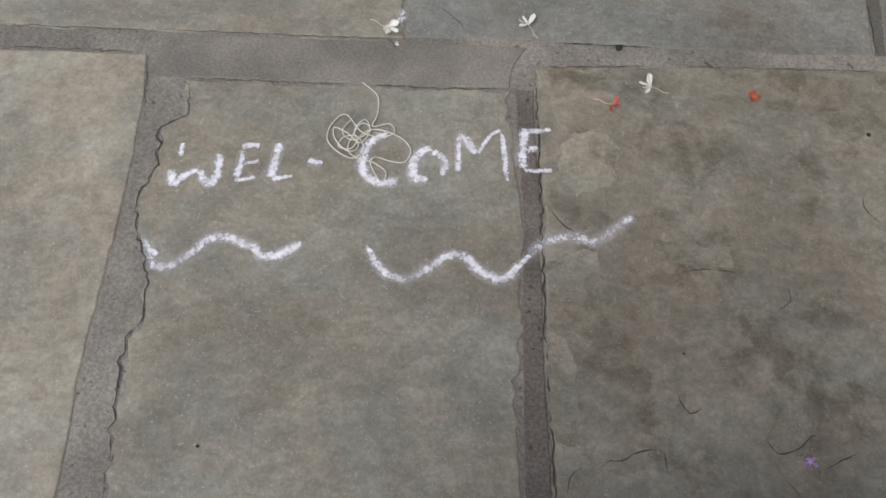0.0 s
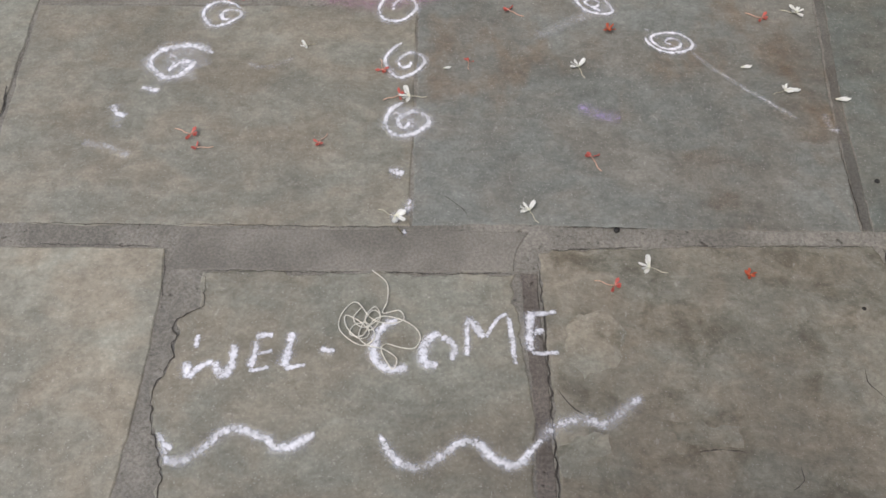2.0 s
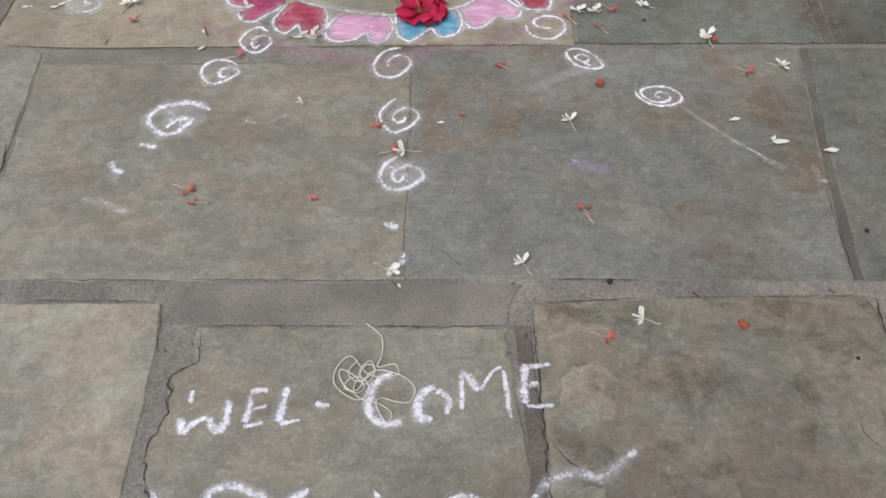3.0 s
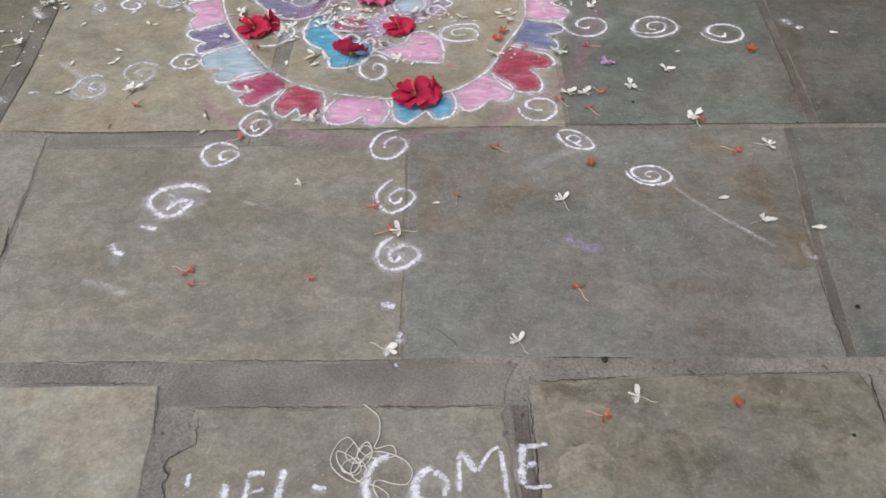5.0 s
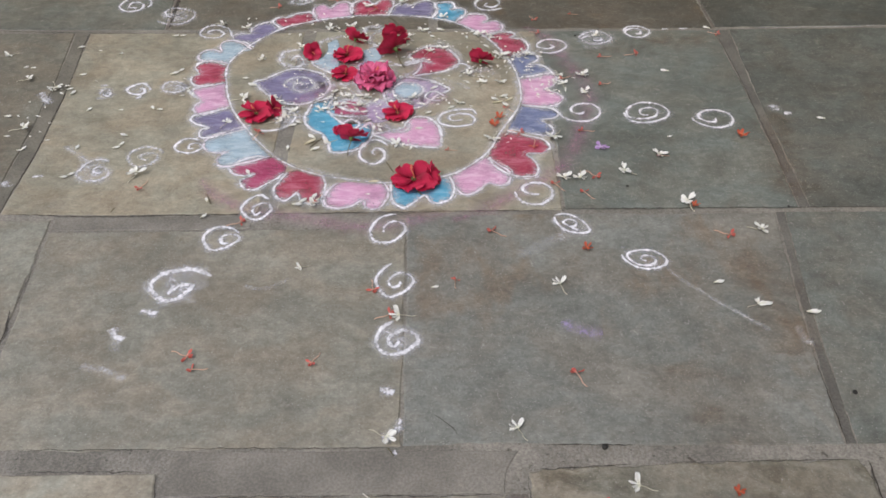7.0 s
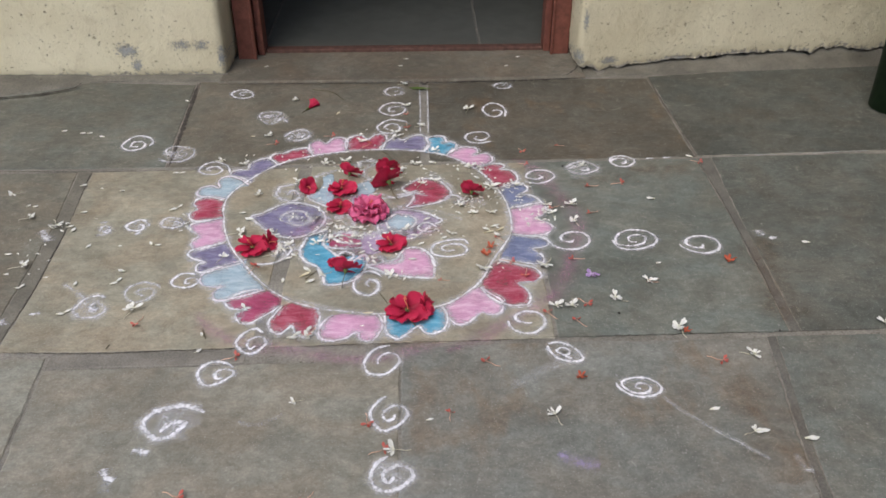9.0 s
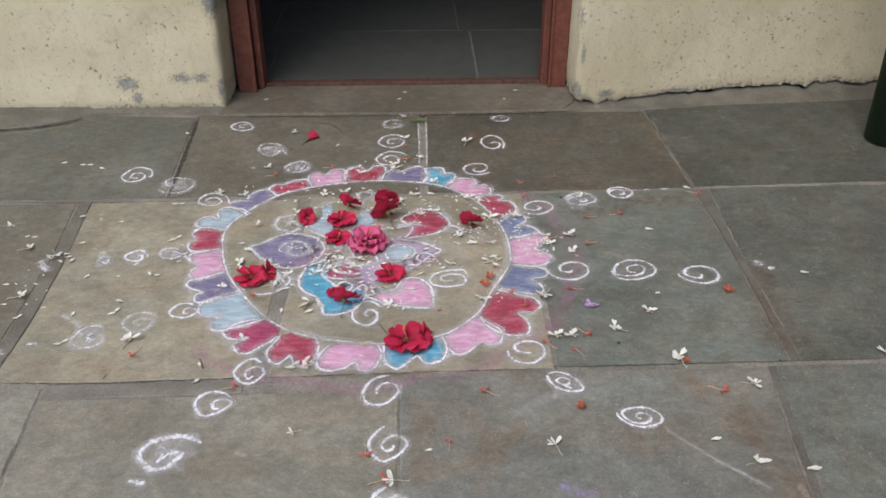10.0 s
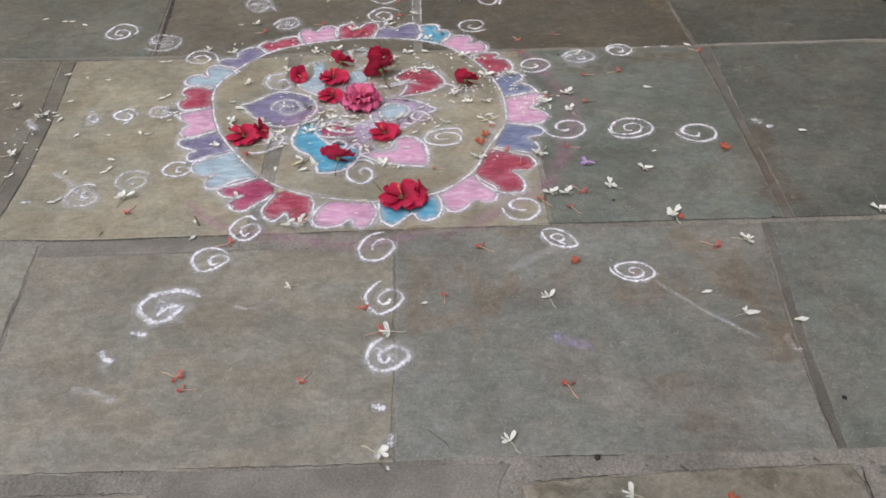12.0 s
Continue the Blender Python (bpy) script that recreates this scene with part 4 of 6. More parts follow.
chalk_mark("chalk_wave", [(-0.411, 0.495), (-0.387, 0.491), (-0.359, 0.505), (-0.333, 0.533), (-0.300, 0.546), (-0.264, 0.532), (-0.236, 0.514), (-0.206, 0.523), (-0.180, 0.541)], 0.015, CHALK, "thick white chalk wave under the greeting", "chalk line", 0.5)
chalk_mark("chalk_wave", [(-0.082, 0.542), (-0.067, 0.511), (-0.036, 0.487), (-0.001, 0.492), (0.041, 0.523), (0.067, 0.526), (0.093, 0.503), (0.123, 0.488), (0.145, 0.505), (0.171, 0.535)], 0.015, CHALK, "thick white chalk wave running over the slab joint", "chalk line", 0.5)
chalk_mark("chalk_wave", [(0.163, 0.530), (0.185, 0.547), (0.212, 0.561), (0.243, 0.567), (0.273, 0.561), (0.306, 0.584), (0.339, 0.611)], 0.017, CHALK_THIN, "worn white chalk wave fading out on the rough slab", "chalk line", 0.5)
chalk_mark("chalk_tick", [(-0.427, 0.541), (-0.415, 0.522), (-0.396, 0.511)], 0.010, CHALK, "short white chalk tick beside the wave", "chalk line", 0.5)
chalk_mark("chalk_tick", [(-0.416, 0.522), (-0.407, 0.501), (-0.399, 0.486)], 0.012, CHALK_THIN, "short worn chalk tick beside the wave", "chalk line", 0.5)
chalk_mark("chalk_dust", [(-0.523, 0.615), (-0.510, 0.617)], 0.014, CHALK_FAINT, "faint chalk dust on the stone floor", "chalk mark", 0.5)


# ---- chalk spirals and dabs ----
chalk_spiral(-0.090, 1.566, [(21, 53), (-13, 43), (-36, 11), (-41, -24), (-26, -47), (1, -53), (24, -39), (41, -10), (37, 13), (15, 24), (-4, 13), (-11, -10), (-3, -18)], 0.0100)
chalk_spiral(-0.069, 1.389, [(-6, 54), (-27, 33), (-41, 1), (-35, -30), (-12, -55), (10, -48), (31, -30), (42, -5), (34, 14), (11, 20), (-5, 10), (-13, -10), (-4, -26), (10, -21), (14, -4)], 0.0100)
chalk_spiral(-0.059, 1.216, [(-5, 46), (-28, 30), (-42, 2), (-41, -25), (-26, -44), (0, -47), (25, -35), (43, -13), (35, 10), (11, 18), (-9, 7), (-18, -14), (-6, -27), (8, -9)], 0.0135, CHALK, "smudged white chalk spiral drawn on the stone floor")
chalk_spiral(-0.412, 1.647, [(27, 26), (2, 47), (-20, 35), (-35, 11), (-36, -18), (-16, -41), (7, -48), (26, -31), (35, -9), (23, 13), (1, 11), (-11, -9), (-1, -31), (13, -18)], 0.0105)
chalk_spiral(-0.479, 1.532, [(40, 15), (20, 32), (0, 40), (-23, 36), (-41, 15), (-41, -11), (-23, -39), (3, -41), (26, -25), (42, -5), (34, 9), (10, 9), (-3, -5), (5, -21), (22, -15)], 0.0105)
chalk_spiral(-0.540, 1.375, [(64, 26), (39, 41), (6, 49), (-24, 41), (-50, 32), (-65, 8), (-65, -13), (-48, -35), (-24, -49), (0, -45), (15, -28), (23, -5), (3, -1), (-15, -13), (-23, -36)], 0.0175, CHALK, "smudged white chalk spiral drawn on the stone floor")
chalk_spiral(0.273, 1.699, [(-48, 10), (-43, -20), (-19, -42), (14, -43), (38, -22), (47, 10), (33, 36), (2, 43), (-21, 32), (-27, 12), (-10, -2), (16, -3)], 0.0110)
chalk_spiral(0.352, 1.583, [(-39, 29), (-11, 35), (15, 22), (35, -4), (39, -31), (8, -35), (-18, -24), (-35, 3), (-38, 27)], 0.0110, CHALK, "white chalk eye shape drawn on the stone floor")
chalk_spiral(0.351, 1.575, [(19, -21), (-8, -2), (-19, 11), (-3, 22), (15, 11), (5, -4), (-8, 2)], 0.0085)
chalk_spiral(0.504, 1.453, [(-50, 20), (-44, -3), (-26, -22), (0, -32), (29, -28), (49, -13), (47, 10), (27, 28), (-1, 32), (-29, 24), (-37, 7), (-20, -15), (5, -21), (25, -9), (21, 8), (2, 14), (-7, 1), (7, -7)], 0.0090)
chalk_spiral(0.434, 2.071, [(-62, 9), (-44, -27), (-11, -45), (28, -43), (56, -18), (63, 15), (45, 40), (13, 44), (-15, 26), (-17, 2), (8, -8), (22, 10)], 0.0110)
chalk_spiral(0.628, 2.070, [(-64, 2), (-57, -36), (-23, -52), (20, -44), (55, -22), (65, 8), (47, 39), (8, 52), (-32, 38), (-55, 5), (-50, -25), (-13, -32), (23, -18), (35, 9), (15, 24), (-14, 13), (-14, -11), (7, -15)], 0.0095)
chalk_spiral(0.808, 2.041, [(-57, 6), (-47, -18), (-13, -42), (28, -43), (55, -21), (58, 15), (35, 39), (6, 43), (-24, 29), (-36, 5), (-21, -13), (6, -17), (14, 4)], 0.0105)
chalk_spiral(0.396, 2.455, [(-53, -28), (-14, -44), (28, -30), (52, 4), (37, 35), (0, 44), (-32, 25), (-39, -5), (-11, -17), (10, -3), (-3, 13)], 0.0110)
chalk_spiral(0.542, 2.514, [(-54, -9), (-22, 26), (15, 41), (49, 16), (55, -16), (21, -39), (-18, -42), (-40, -18), (-19, 6), (18, 1), (24, -19), (-5, -22)], 0.0150, CHALK_THIN, "smudged white chalk spiral drawn on the stone floor")
chalk_spiral(0.688, 2.552, [(-43, -3), (-25, 29), (11, 37), (42, 15), (39, -13), (11, -37), (-22, -32), (-36, -3), (-12, 21), (16, 12), (12, -13), (-9, -12)], 0.0100)
chalk_spiral(0.218, 2.749, [(48, -29), (3, -45), (-32, -36), (-49, -4), (-33, 32), (5, 45), (32, 31), (34, -1), (8, -23), (-15, -9), (-1, 13)], 0.0100)
chalk_spiral(0.291, 2.978, [(35, -62), (42, -11), (29, 41), (-4, 63), (-35, 32), (-42, -9), (-21, -50), (8, -56), (28, -21), (13, 0), (-14, -10)], 0.0100)
chalk_spiral(0.346, 3.208, [(34, 2), (13, 26), (-22, 21), (-35, -2), (-14, -26), (15, -26), (29, -4), (7, 8), (-10, -3)], 0.0105, CHALK_THIN)
chalk_spiral(-0.087, 2.848, [(58, 19), (26, 48), (-16, 54), (-46, 21), (-58, -12), (-38, -50), (-3, -55), (23, -28), (16, 10), (-11, 20), (-31, -8), (-14, -32)], 0.0105)
chalk_spiral(-0.089, 2.998, [(53, 19), (30, 51), (-7, 57), (-39, 32), (-53, -9), (-32, -45), (6, -56), (36, -32), (42, 4), (16, 20), (-12, 10), (-16, -21), (10, -21)], 0.0100)
chalk_spiral(-0.089, 3.167, [(38, 13), (13, 37), (-21, 32), (-38, -2), (-24, -35), (7, -36), (34, -20), (20, 3), (-9, -2)], 0.0105, CHALK_THIN)
chalk_spiral(-0.685, 3.157, [(43, 4), (11, 39), (-23, 39), (-44, 6), (-27, -27), (13, -39), (42, -18), (28, 16), (-4, 16), (-11, -6), (15, -12)], 0.0105)
chalk_spiral(-0.529, 2.936, [(59, -49), (37, -19), (16, 41), (-26, 53), (-59, 33), (-47, -17), (-15, -52), (12, -38), (19, 1), (-11, 22), (-41, 13), (-19, 2), (9, 16)], 0.0105, CHALK_THIN, "smudged white chalk spiral drawn on the stone floor")
chalk_spiral(-0.431, 2.788, [(-42, -18), (-27, 18), (12, 41), (41, 17), (39, -24), (7, -42), (-27, -32), (-10, -5), (25, 12), (19, -28)], 0.0150, CHALK_THIN, "smudged white chalk spiral drawn on the stone floor")
chalk_spiral(-0.981, 2.742, [(41, -27), (50, -1), (29, 40), (-15, 55), (-42, 24), (-50, -25), (-20, -56), (17, -48), (28, -18), (11, 9), (-17, 5), (-17, -26), (12, -31)], 0.0105)
chalk_spiral(-0.829, 2.653, [(-57, -29), (-14, -55), (32, -48), (57, -15), (54, 28), (18, 54), (-25, 55), (-41, 26), (-20, -5), (4, 16), (33, 7), (36, -23)], 0.0110, CHALK_THIN, "smudged white chalk spiral drawn on the stone floor")
chalk_spiral(-0.672, 2.548, [(53, -39), (36, 13), (-7, 42), (-42, 27), (-53, -13), (-30, -41), (9, -42), (23, -15), (-1, 10), (-24, 2), (-28, -13), (-8, -22)], 0.0095)
chalk_spiral(-0.732, 2.205, [(39, -17), (10, 22), (-23, 29), (-38, 10), (-28, -19), (5, -29), (30, -14), (8, 6), (-12, 0)], 0.0120, CHALK_THIN, "smudged white chalk spiral drawn on the stone floor")
chalk_spiral(-0.833, 2.194, [(37, -10), (5, 29), (-19, 23), (-36, -2), (-18, -27), (12, -28), (15, -3), (-7, 4)], 0.0120, CHALK, "smudged white chalk spiral drawn on the stone floor")
chalk_spiral(-0.925, 2.175, [(16, 6), (-8, 19), (-17, 0), (4, -19), (12, -4), (-4, 6)], 0.0110, CHALK_THIN, "smudged white chalk spiral drawn on the stone floor")
chalk_spiral(-0.736, 1.858, [(44, 12), (27, 33), (-2, 44), (-33, 32), (-45, 4), (-36, -26), (-5, -44), (21, -32), (33, -8), (22, 13), (-3, 13), (-14, -2), (3, -17), (13, -12)], 0.0085, CHALK_THIN)
chalk_spiral(-0.855, 1.798, [(32, 35), (5, 46), (-17, 37), (-32, 15), (-39, -20), (-13, -42), (17, -45), (40, -27), (38, -4), (14, 16), (-2, 2), (14, -15), (25, -3)], 0.0130, CHALK_THIN, "smudged white chalk spiral drawn on the stone floor")
chalk_spiral(-0.633, 1.906, [(30, 19), (12, 32), (-16, 31), (-35, 7), (-32, -16), (-7, -32), (22, -28), (36, -8), (23, 11), (2, 6), (3, -12), (19, -12)], 0.0095)
chalk_mark("chalk_tail", [(-0.835, 2.138), (-0.823, 2.153), (-0.820, 2.163)], 0.012, CHALK, "short white chalk tail of a spiral", "chalk mark", 0.5)
chalk_mark("chalk_tail", [(-0.950, 2.141), (-0.934, 2.144), (-0.919, 2.150)], 0.009, CHALK_THIN, "thin worn chalk tail of a spiral", "chalk mark", 0.5)
chalk_mark("chalk_tail", [(-0.958, 2.210), (-0.946, 2.217), (-0.930, 2.213)], 0.01, CHALK_THIN, "thin worn chalk tail of a spiral", "chalk mark", 0.5)
chalk_mark("chalk_dust", [(0.498, 2.450), (0.529, 2.445), (0.570, 2.452)], 0.026, CHALK_FAINT, "faint chalk dust under a spiral", "chalk mark", 0.5)
chalk_mark("chalk_dust", [(0.590, 2.522), (0.600, 2.494)], 0.016, CHALK_FAINT, "faint chalk dust beside a spiral", "chalk mark", 0.5)
chalk_mark("chalk_dust", [(-0.528, 1.350), (-0.498, 1.315)], 0.019, CHALK_FAINT, "faint chalk dust on the stone floor", "chalk mark", 0.5)
chalk_mark("chalk_dab", [(-0.612, 1.293), (-0.591, 1.289), (-0.567, 1.290)], 0.015, CHALK, "short white chalk dab on the stone floor", "chalk mark", 0.5)
chalk_mark("chalk_dab", [(-0.655, 1.248), (-0.646, 1.224), (-0.621, 1.213)], 0.017, CHALK, "short white chalk dab on the stone floor", "chalk mark", 0.5)
chalk_mark("chalk_dust", [(-0.639, 1.208), (-0.634, 1.177)], 0.025, CHALK_FAINT, "faint chalk dust on the stone floor", "chalk mark", 0.5)
chalk_mark("chalk_dust", [(-0.696, 1.143), (-0.661, 1.134), (-0.612, 1.116), (-0.590, 1.107)], 0.022, CHALK_FAINT, "long faint smear of chalk dust on stone", "chalk mark", 0.5)
chalk_mark("chalk_dab", [(-0.093, 1.075), (-0.076, 1.075), (-0.058, 1.069)], 0.017, CHALK, "short white chalk dab by the slab joint", "chalk mark", 0.5)
chalk_mark("chalk_dab", [(-0.051, 1.012), (-0.051, 0.991), (-0.063, 0.971)], 0.013, CHALK_THIN, "worn chalk dab by the slab joint", "chalk mark", 0.5)
chalk_mark("chalk_dab", [(-0.086, 0.965), (-0.072, 0.965), (-0.058, 0.962)], 0.015, CHALK, "short white chalk dab by the slab joint", "chalk mark", 0.5)
chalk_mark("chalk_dab", [(-0.064, 0.932), (-0.057, 0.932), (-0.050, 0.933)], 0.010, CHALK, "short white chalk dab by the slab joint", "chalk mark", 0.5)
chalk_mark("chalk_line", [(0.548, 1.423), (0.594, 1.365), (0.664, 1.293), (0.733, 1.227)], 0.015, CHALK_FAINT, "faint dragged chalk line across the slab", "chalk mark", 0.5)
chalk_mark("chalk_dust", [(0.393, 1.572), (0.317, 1.532), (0.210, 1.463)], 0.033, CHALK_FAINT, "wide faint smear of chalk dust on stone", "chalk mark", 0.5)
chalk_mark("chalk_tick", [(0.454, 1.497), (0.472, 1.490)], 0.007, CHALK_THIN, "tiny white chalk tick beside a spiral", "chalk mark", 0.5)
chalk_mark("lilac_dust", [(0.289, 1.261), (0.324, 1.235), (0.375, 1.222)], 0.040, LILAC_DUST, "faint lilac powder dust on the stone floor", "powder mark", 0.5)
chalk_mark("chalk_dust", [(0.791, 1.244), (0.793, 1.202), (0.815, 1.196)], 0.017, CHALK_FAINT, "faint chalk dust on the stone floor", "chalk mark", 0.5)
chalk_mark("chalk_dust", [(0.997, 2.113), (1.009, 2.076)], 0.036, CHALK_THIN, "patch of chalk dust on the stone floor", "chalk mark", 0.5)
chalk_mark("chalk_dab", [(1.020, 2.070), (1.049, 2.066)], 0.020, CHALK, "short white chalk dab on the stone floor", "chalk mark", 0.5)
chalk_mark("chalk_dab", [(0.773, 2.571), (0.804, 2.570)], 0.012, CHALK, "short white chalk dab on the stone floor", "chalk mark", 0.5)
chalk_mark("chalk_dab", [(0.832, 2.573), (0.868, 2.576)], 0.010, CHALK, "short white chalk dab on the stone floor", "chalk mark", 0.5)
chalk_mark("chalk_dust", [(-1.115, 2.177), (-1.065, 2.114)], 0.032, CHALK_THIN, "patch of chalk dust over the slab joint", "chalk mark", 0.5)
chalk_mark("chalk_dust", [(-0.964, 1.908), (-0.911, 1.863), (-0.865, 1.813)], 0.024, CHALK_FAINT, "faint dragged smear of chalk dust", "chalk mark", 0.5)
chalk_mark("chalk_dab", [(-1.004, 1.767), (-0.972, 1.775)], 0.013, CHALK, "short white chalk dab on the stone floor", "chalk mark", 0.5)
chalk_mark("chalk_dust", [(-1.067, 1.754), (-1.044, 1.724)], 0.023, CHALK_THIN, "patch of chalk dust over the slab joint", "chalk mark", 0.5)
chalk_mark("chalk_dab", [(-0.694, 2.191), (-0.658, 2.143)], 0.015, CHALK, "white chalk scribble beside the drawing", "chalk mark", 0.5)
chalk_mark("chalk_line", [(1.074, 2.580), (1.286, 2.587), (1.559, 2.601)], 0.010, CHALK_FAINT, "pale dusty line along the slab joint", "chalk line", 0.5)
chalk_mark("chalk_dust", [(-0.440, 2.069), (-0.323, 2.036)], 0.013, CHALK_FAINT, "faint chalk dust on the stone floor", "chalk mark", 0.5)
chalk_mark("chalk_dust", [(-0.405, 1.373), (-0.355, 1.360), (-0.304, 1.396)], 0.014, CHALK_FAINT, "faint scratchy chalk dust on the slab", "chalk mark", 0.5)
for joint_x in (0.011, 0.040):
    chalk_mark("chalk_line", [(joint_x, 3.200), (joint_x + 0.001, 3.000), (joint_x - 0.001, 2.780)], 0.0060, CHALK_THIN, "thin chalk dust line along the slab joint", "chalk line", 0.5)


# ---- the big powder drawing ----
rangoli = tagged(empty_at("rangoli", -0.155, 2.190), "round rangoli of coloured powder and white chalk on the floor", "rangoli")
CENTRE = (-0.155, 2.190)


def polar(angle, r):
    return CENTRE[0] + r * math.cos(radians(angle)), CENTRE[1] + r * math.sin(radians(angle))


RING = [(-103.5, 0.434), (-81.0, 0.453), (-62.0, 0.468), (-45.9, 0.451), (-30.6, 0.422), (-10.2, 0.433), (8.0, 0.438), (24.7, 0.450), (41.6, 0.473), (57.6, 0.490), (68.8, 0.487), (84.7, 0.476), (100.1, 0.472), (116.2, 0.479), (129.7, 0.487), (146.4, 0.477), (161.5, 0.469), (176.4, 0.432), (-166.0, 0.406), (-148.4, 0.393), (-128.0, 0.409), (-114.9, 0.425), (256.5, 0.434)]


def ring_radius(angle):
    """Radius of the white ring at an angle in degrees."""
    spots = sorted((a % 360.0, r) for a, r in RING[:-1])
    spots = [(spots[-1][0] - 360.0, spots[-1][1])] + spots + [(spots[0][0] + 360.0, spots[0][1])]
    for (a0, r0), (a1, r1) in zip(spots, spots[1:]):
        if a0 <= angle % 360.0 <= a1:
            return r0 + (r1 - r0) * (angle % 360.0 - a0) / (a1 - a0)


def from_centre(shape):
    """Points given in millimetres from the drawing's centre."""
    return [(CENTRE[0] + 0.001 * dx, CENTRE[1] + 0.001 * dy) for dx, dy in shape]


def rim_petal(color, shape):
    """One heart of the rim: a hand-drawn outline from the ring round two lobes and back; the ring closes it."""
    path = from_centre(shape)
    soft = [tuple(q) for q in smooth_line(path, 0.008)]
    ends = [math.degrees(math.atan2(dy, dx)) for dx, dy in (shape[-1], shape[0])]
    sweep = (ends[1] - ends[0] + 180) % 360 - 180
    foot = [polar(ends[0] + sweep * k / 5, ring_radius(ends[0] + sweep * k / 5)) for k in range(1, 5)]
    ob = filled("petal", soft + foot, POWDER[color], rangoli, color + " powder petal with a white chalk outline", at=CENTRE)
    stroke("outline", path, 0.0085, CHALK if color in ("red", "blue", "violet", "cyan", "magenta") else CHALK_PINK, ob, at=CENTRE, taper=0.7)
    mid = (sum(p[0] for p in path) / len(path), sum(p[1] for p in path) / len(path))
    again = [(mid[0] + 1.09 * (px - mid[0]) + 0.002, mid[1] + 1.09 * (py - mid[1])) for px, py in path[1:-1]]
    stroke("second_outline", again, 0.0055, CHALK_THIN, ob, "faint second chalk line", at=CENTRE, taper=0.3)
    stroke("powder_fringe", path, 0.040, HALO, ob, "thin fringe of pale powder", z=0.0008, at=CENTRE, taper=0.7)


LEAVES = []


def leaf_petal(color, shape, outline=True):
    """A petal of the inner flower, filled inside its hand-drawn outline."""
    path = from_centre(shape + shape[:1])
    soft = [tuple(q) for q in smooth_line(path, 0.008)]
    ob = filled("leaf_petal", soft[:-1], POWDER[color], rangoli, color + " powder leaf of the inner flower", z=0.0006 + 0.00012 * len(LEAVES), at=CENTRE)
    LEAVES.append(ob)
    if outline:
        stroke("outline", path, 0.0115, CHALK, ob, at=CENTRE, taper=0.8)
        stroke("powder_fringe", path, 0.040, HALO, ob, "thin fringe of pale powder", z=0.0010, at=CENTRE, taper=0.8)


def inner_spiral(shape, width=0.0085):
    """A smudged chalk spiral inside the ring."""
    points = from_centre(shape)
    stroke("spiral", points, width * 1.2, CHALK_THIN if width > 0.0125 else CHALK, rangoli, "smudged white chalk spiral", z=0.0018, at=CENTRE)
    stroke("chalk_dust", points, width * 2.6, HALO, rangoli, "thin halo of chalk dust", z=0.0016, at=CENTRE)


rim_petal("pink", [(-64, -444), (-86, -471), (-97, -509), (-87, -542), (-55, -549), (-25, -539), (-7, -522), (4, -523), (7, -545), (25, -554), (44, -546), (57, -520), (62, -480), (49, -447)])
rim_petal("red", [(-200, -398), (-217, -440), (-227, -472), (-214, -506), (-191, -518), (-173, -496), (-165, -487), (-154, -514), (-134, -530), (-111, -520), (-99, -487), (-100, -441), (-111, -410)])
rim_petal("magenta", [(-207, -403), (-227, -430), (-250, -453), (-278, -475), (-305, -465), (-317, -437), (-303, -426), (-289, -410), (-311, -417), (-339, -409), (-352, -382), (-332, -355), (-298, -334), (-257, -332)])
rim_petal("pale blue", [(-254, -332), (-295, -351), (-323, -363), (-354, -375), (-380, -374), (-391, -349), (-383, -324), (-374, -314), (-399, -316), (-427, -305), (-440, -276), (-435, -252), (-409, -231), (-367, -205), (-326, -184)])
rim_petal("violet", [(-332, -203), (-379, -224), (-421, -245), (-453, -244), (-463, -222), (-455, -203), (-440, -198), (-474, -183), (-498, -160), (-492, -137), (-455, -120), (-402, -98)])
rim_petal("pink", [(-401, -86), (-440, -115), (-480, -131), (-501, -107), (-498, -78), (-489, -60), (-509, -34), (-525, -3), (-508, 13), (-469, 28), (-435, 40)])
rim_petal("red", [(-432, 43), (-476, 25), (-518, 23), (-541, 49), (-539, 76), (-524, 89), (-541, 120), (-537, 151), (-519, 165), (-491, 164), (-451, 142)])
rim_petal("pale blue", [(-445, 149), (-488, 167), (-523, 165), (-545, 187), (-538, 223), (-511, 237), (-480, 221), (-491, 259), (-484, 289), (-454, 296), (-417, 272), (-387, 237)])
rim_petal("violet", [(-382, 252), (-419, 287), (-455, 303), (-460, 331), (-438, 342), (-410, 341), (-407, 381), (-392, 405), (-356, 421), (-322, 387), (-306, 366)])
rim_petal("red", [(-304, 366), (-333, 400), (-347, 429), (-328, 458), (-301, 457), (-276, 482), (-238, 494), (-217, 480), (-200, 425)])
rim_petal("pink", [(-198, 425), (-221, 481), (-217, 533), (-195, 550), (-165, 527), (-145, 562), (-116, 571), (-92, 543), (-91, 473)])
rim_petal("red", [(-89, 473), (-99, 530), (-82, 574), (-46, 587), (-20, 555), (4, 590), (35, 594), (46, 548), (28, 479)])
rim_petal("violet", [(34, 479), (45, 531), (76, 566), (106, 547), (147, 582), (181, 572), (192, 514), (176, 454)])
rim_petal("cyan", [(176, 449), (196, 500), (187, 554), (217, 571), (248, 566), (255, 525), (242, 513), (267, 530), (290, 511), (284, 468), (253, 426)])
rim_petal("pink", [(253, 418), (274, 464), (315, 484), (354, 475), (362, 445), (347, 424), (387, 436), (408, 406), (401, 369), (365, 350), (341, 322)])
rim_petal("red", [(354, 322), (385, 353), (433, 356), (444, 336), (428, 320), (466, 307), (482, 261), (463, 220), (419, 195)])
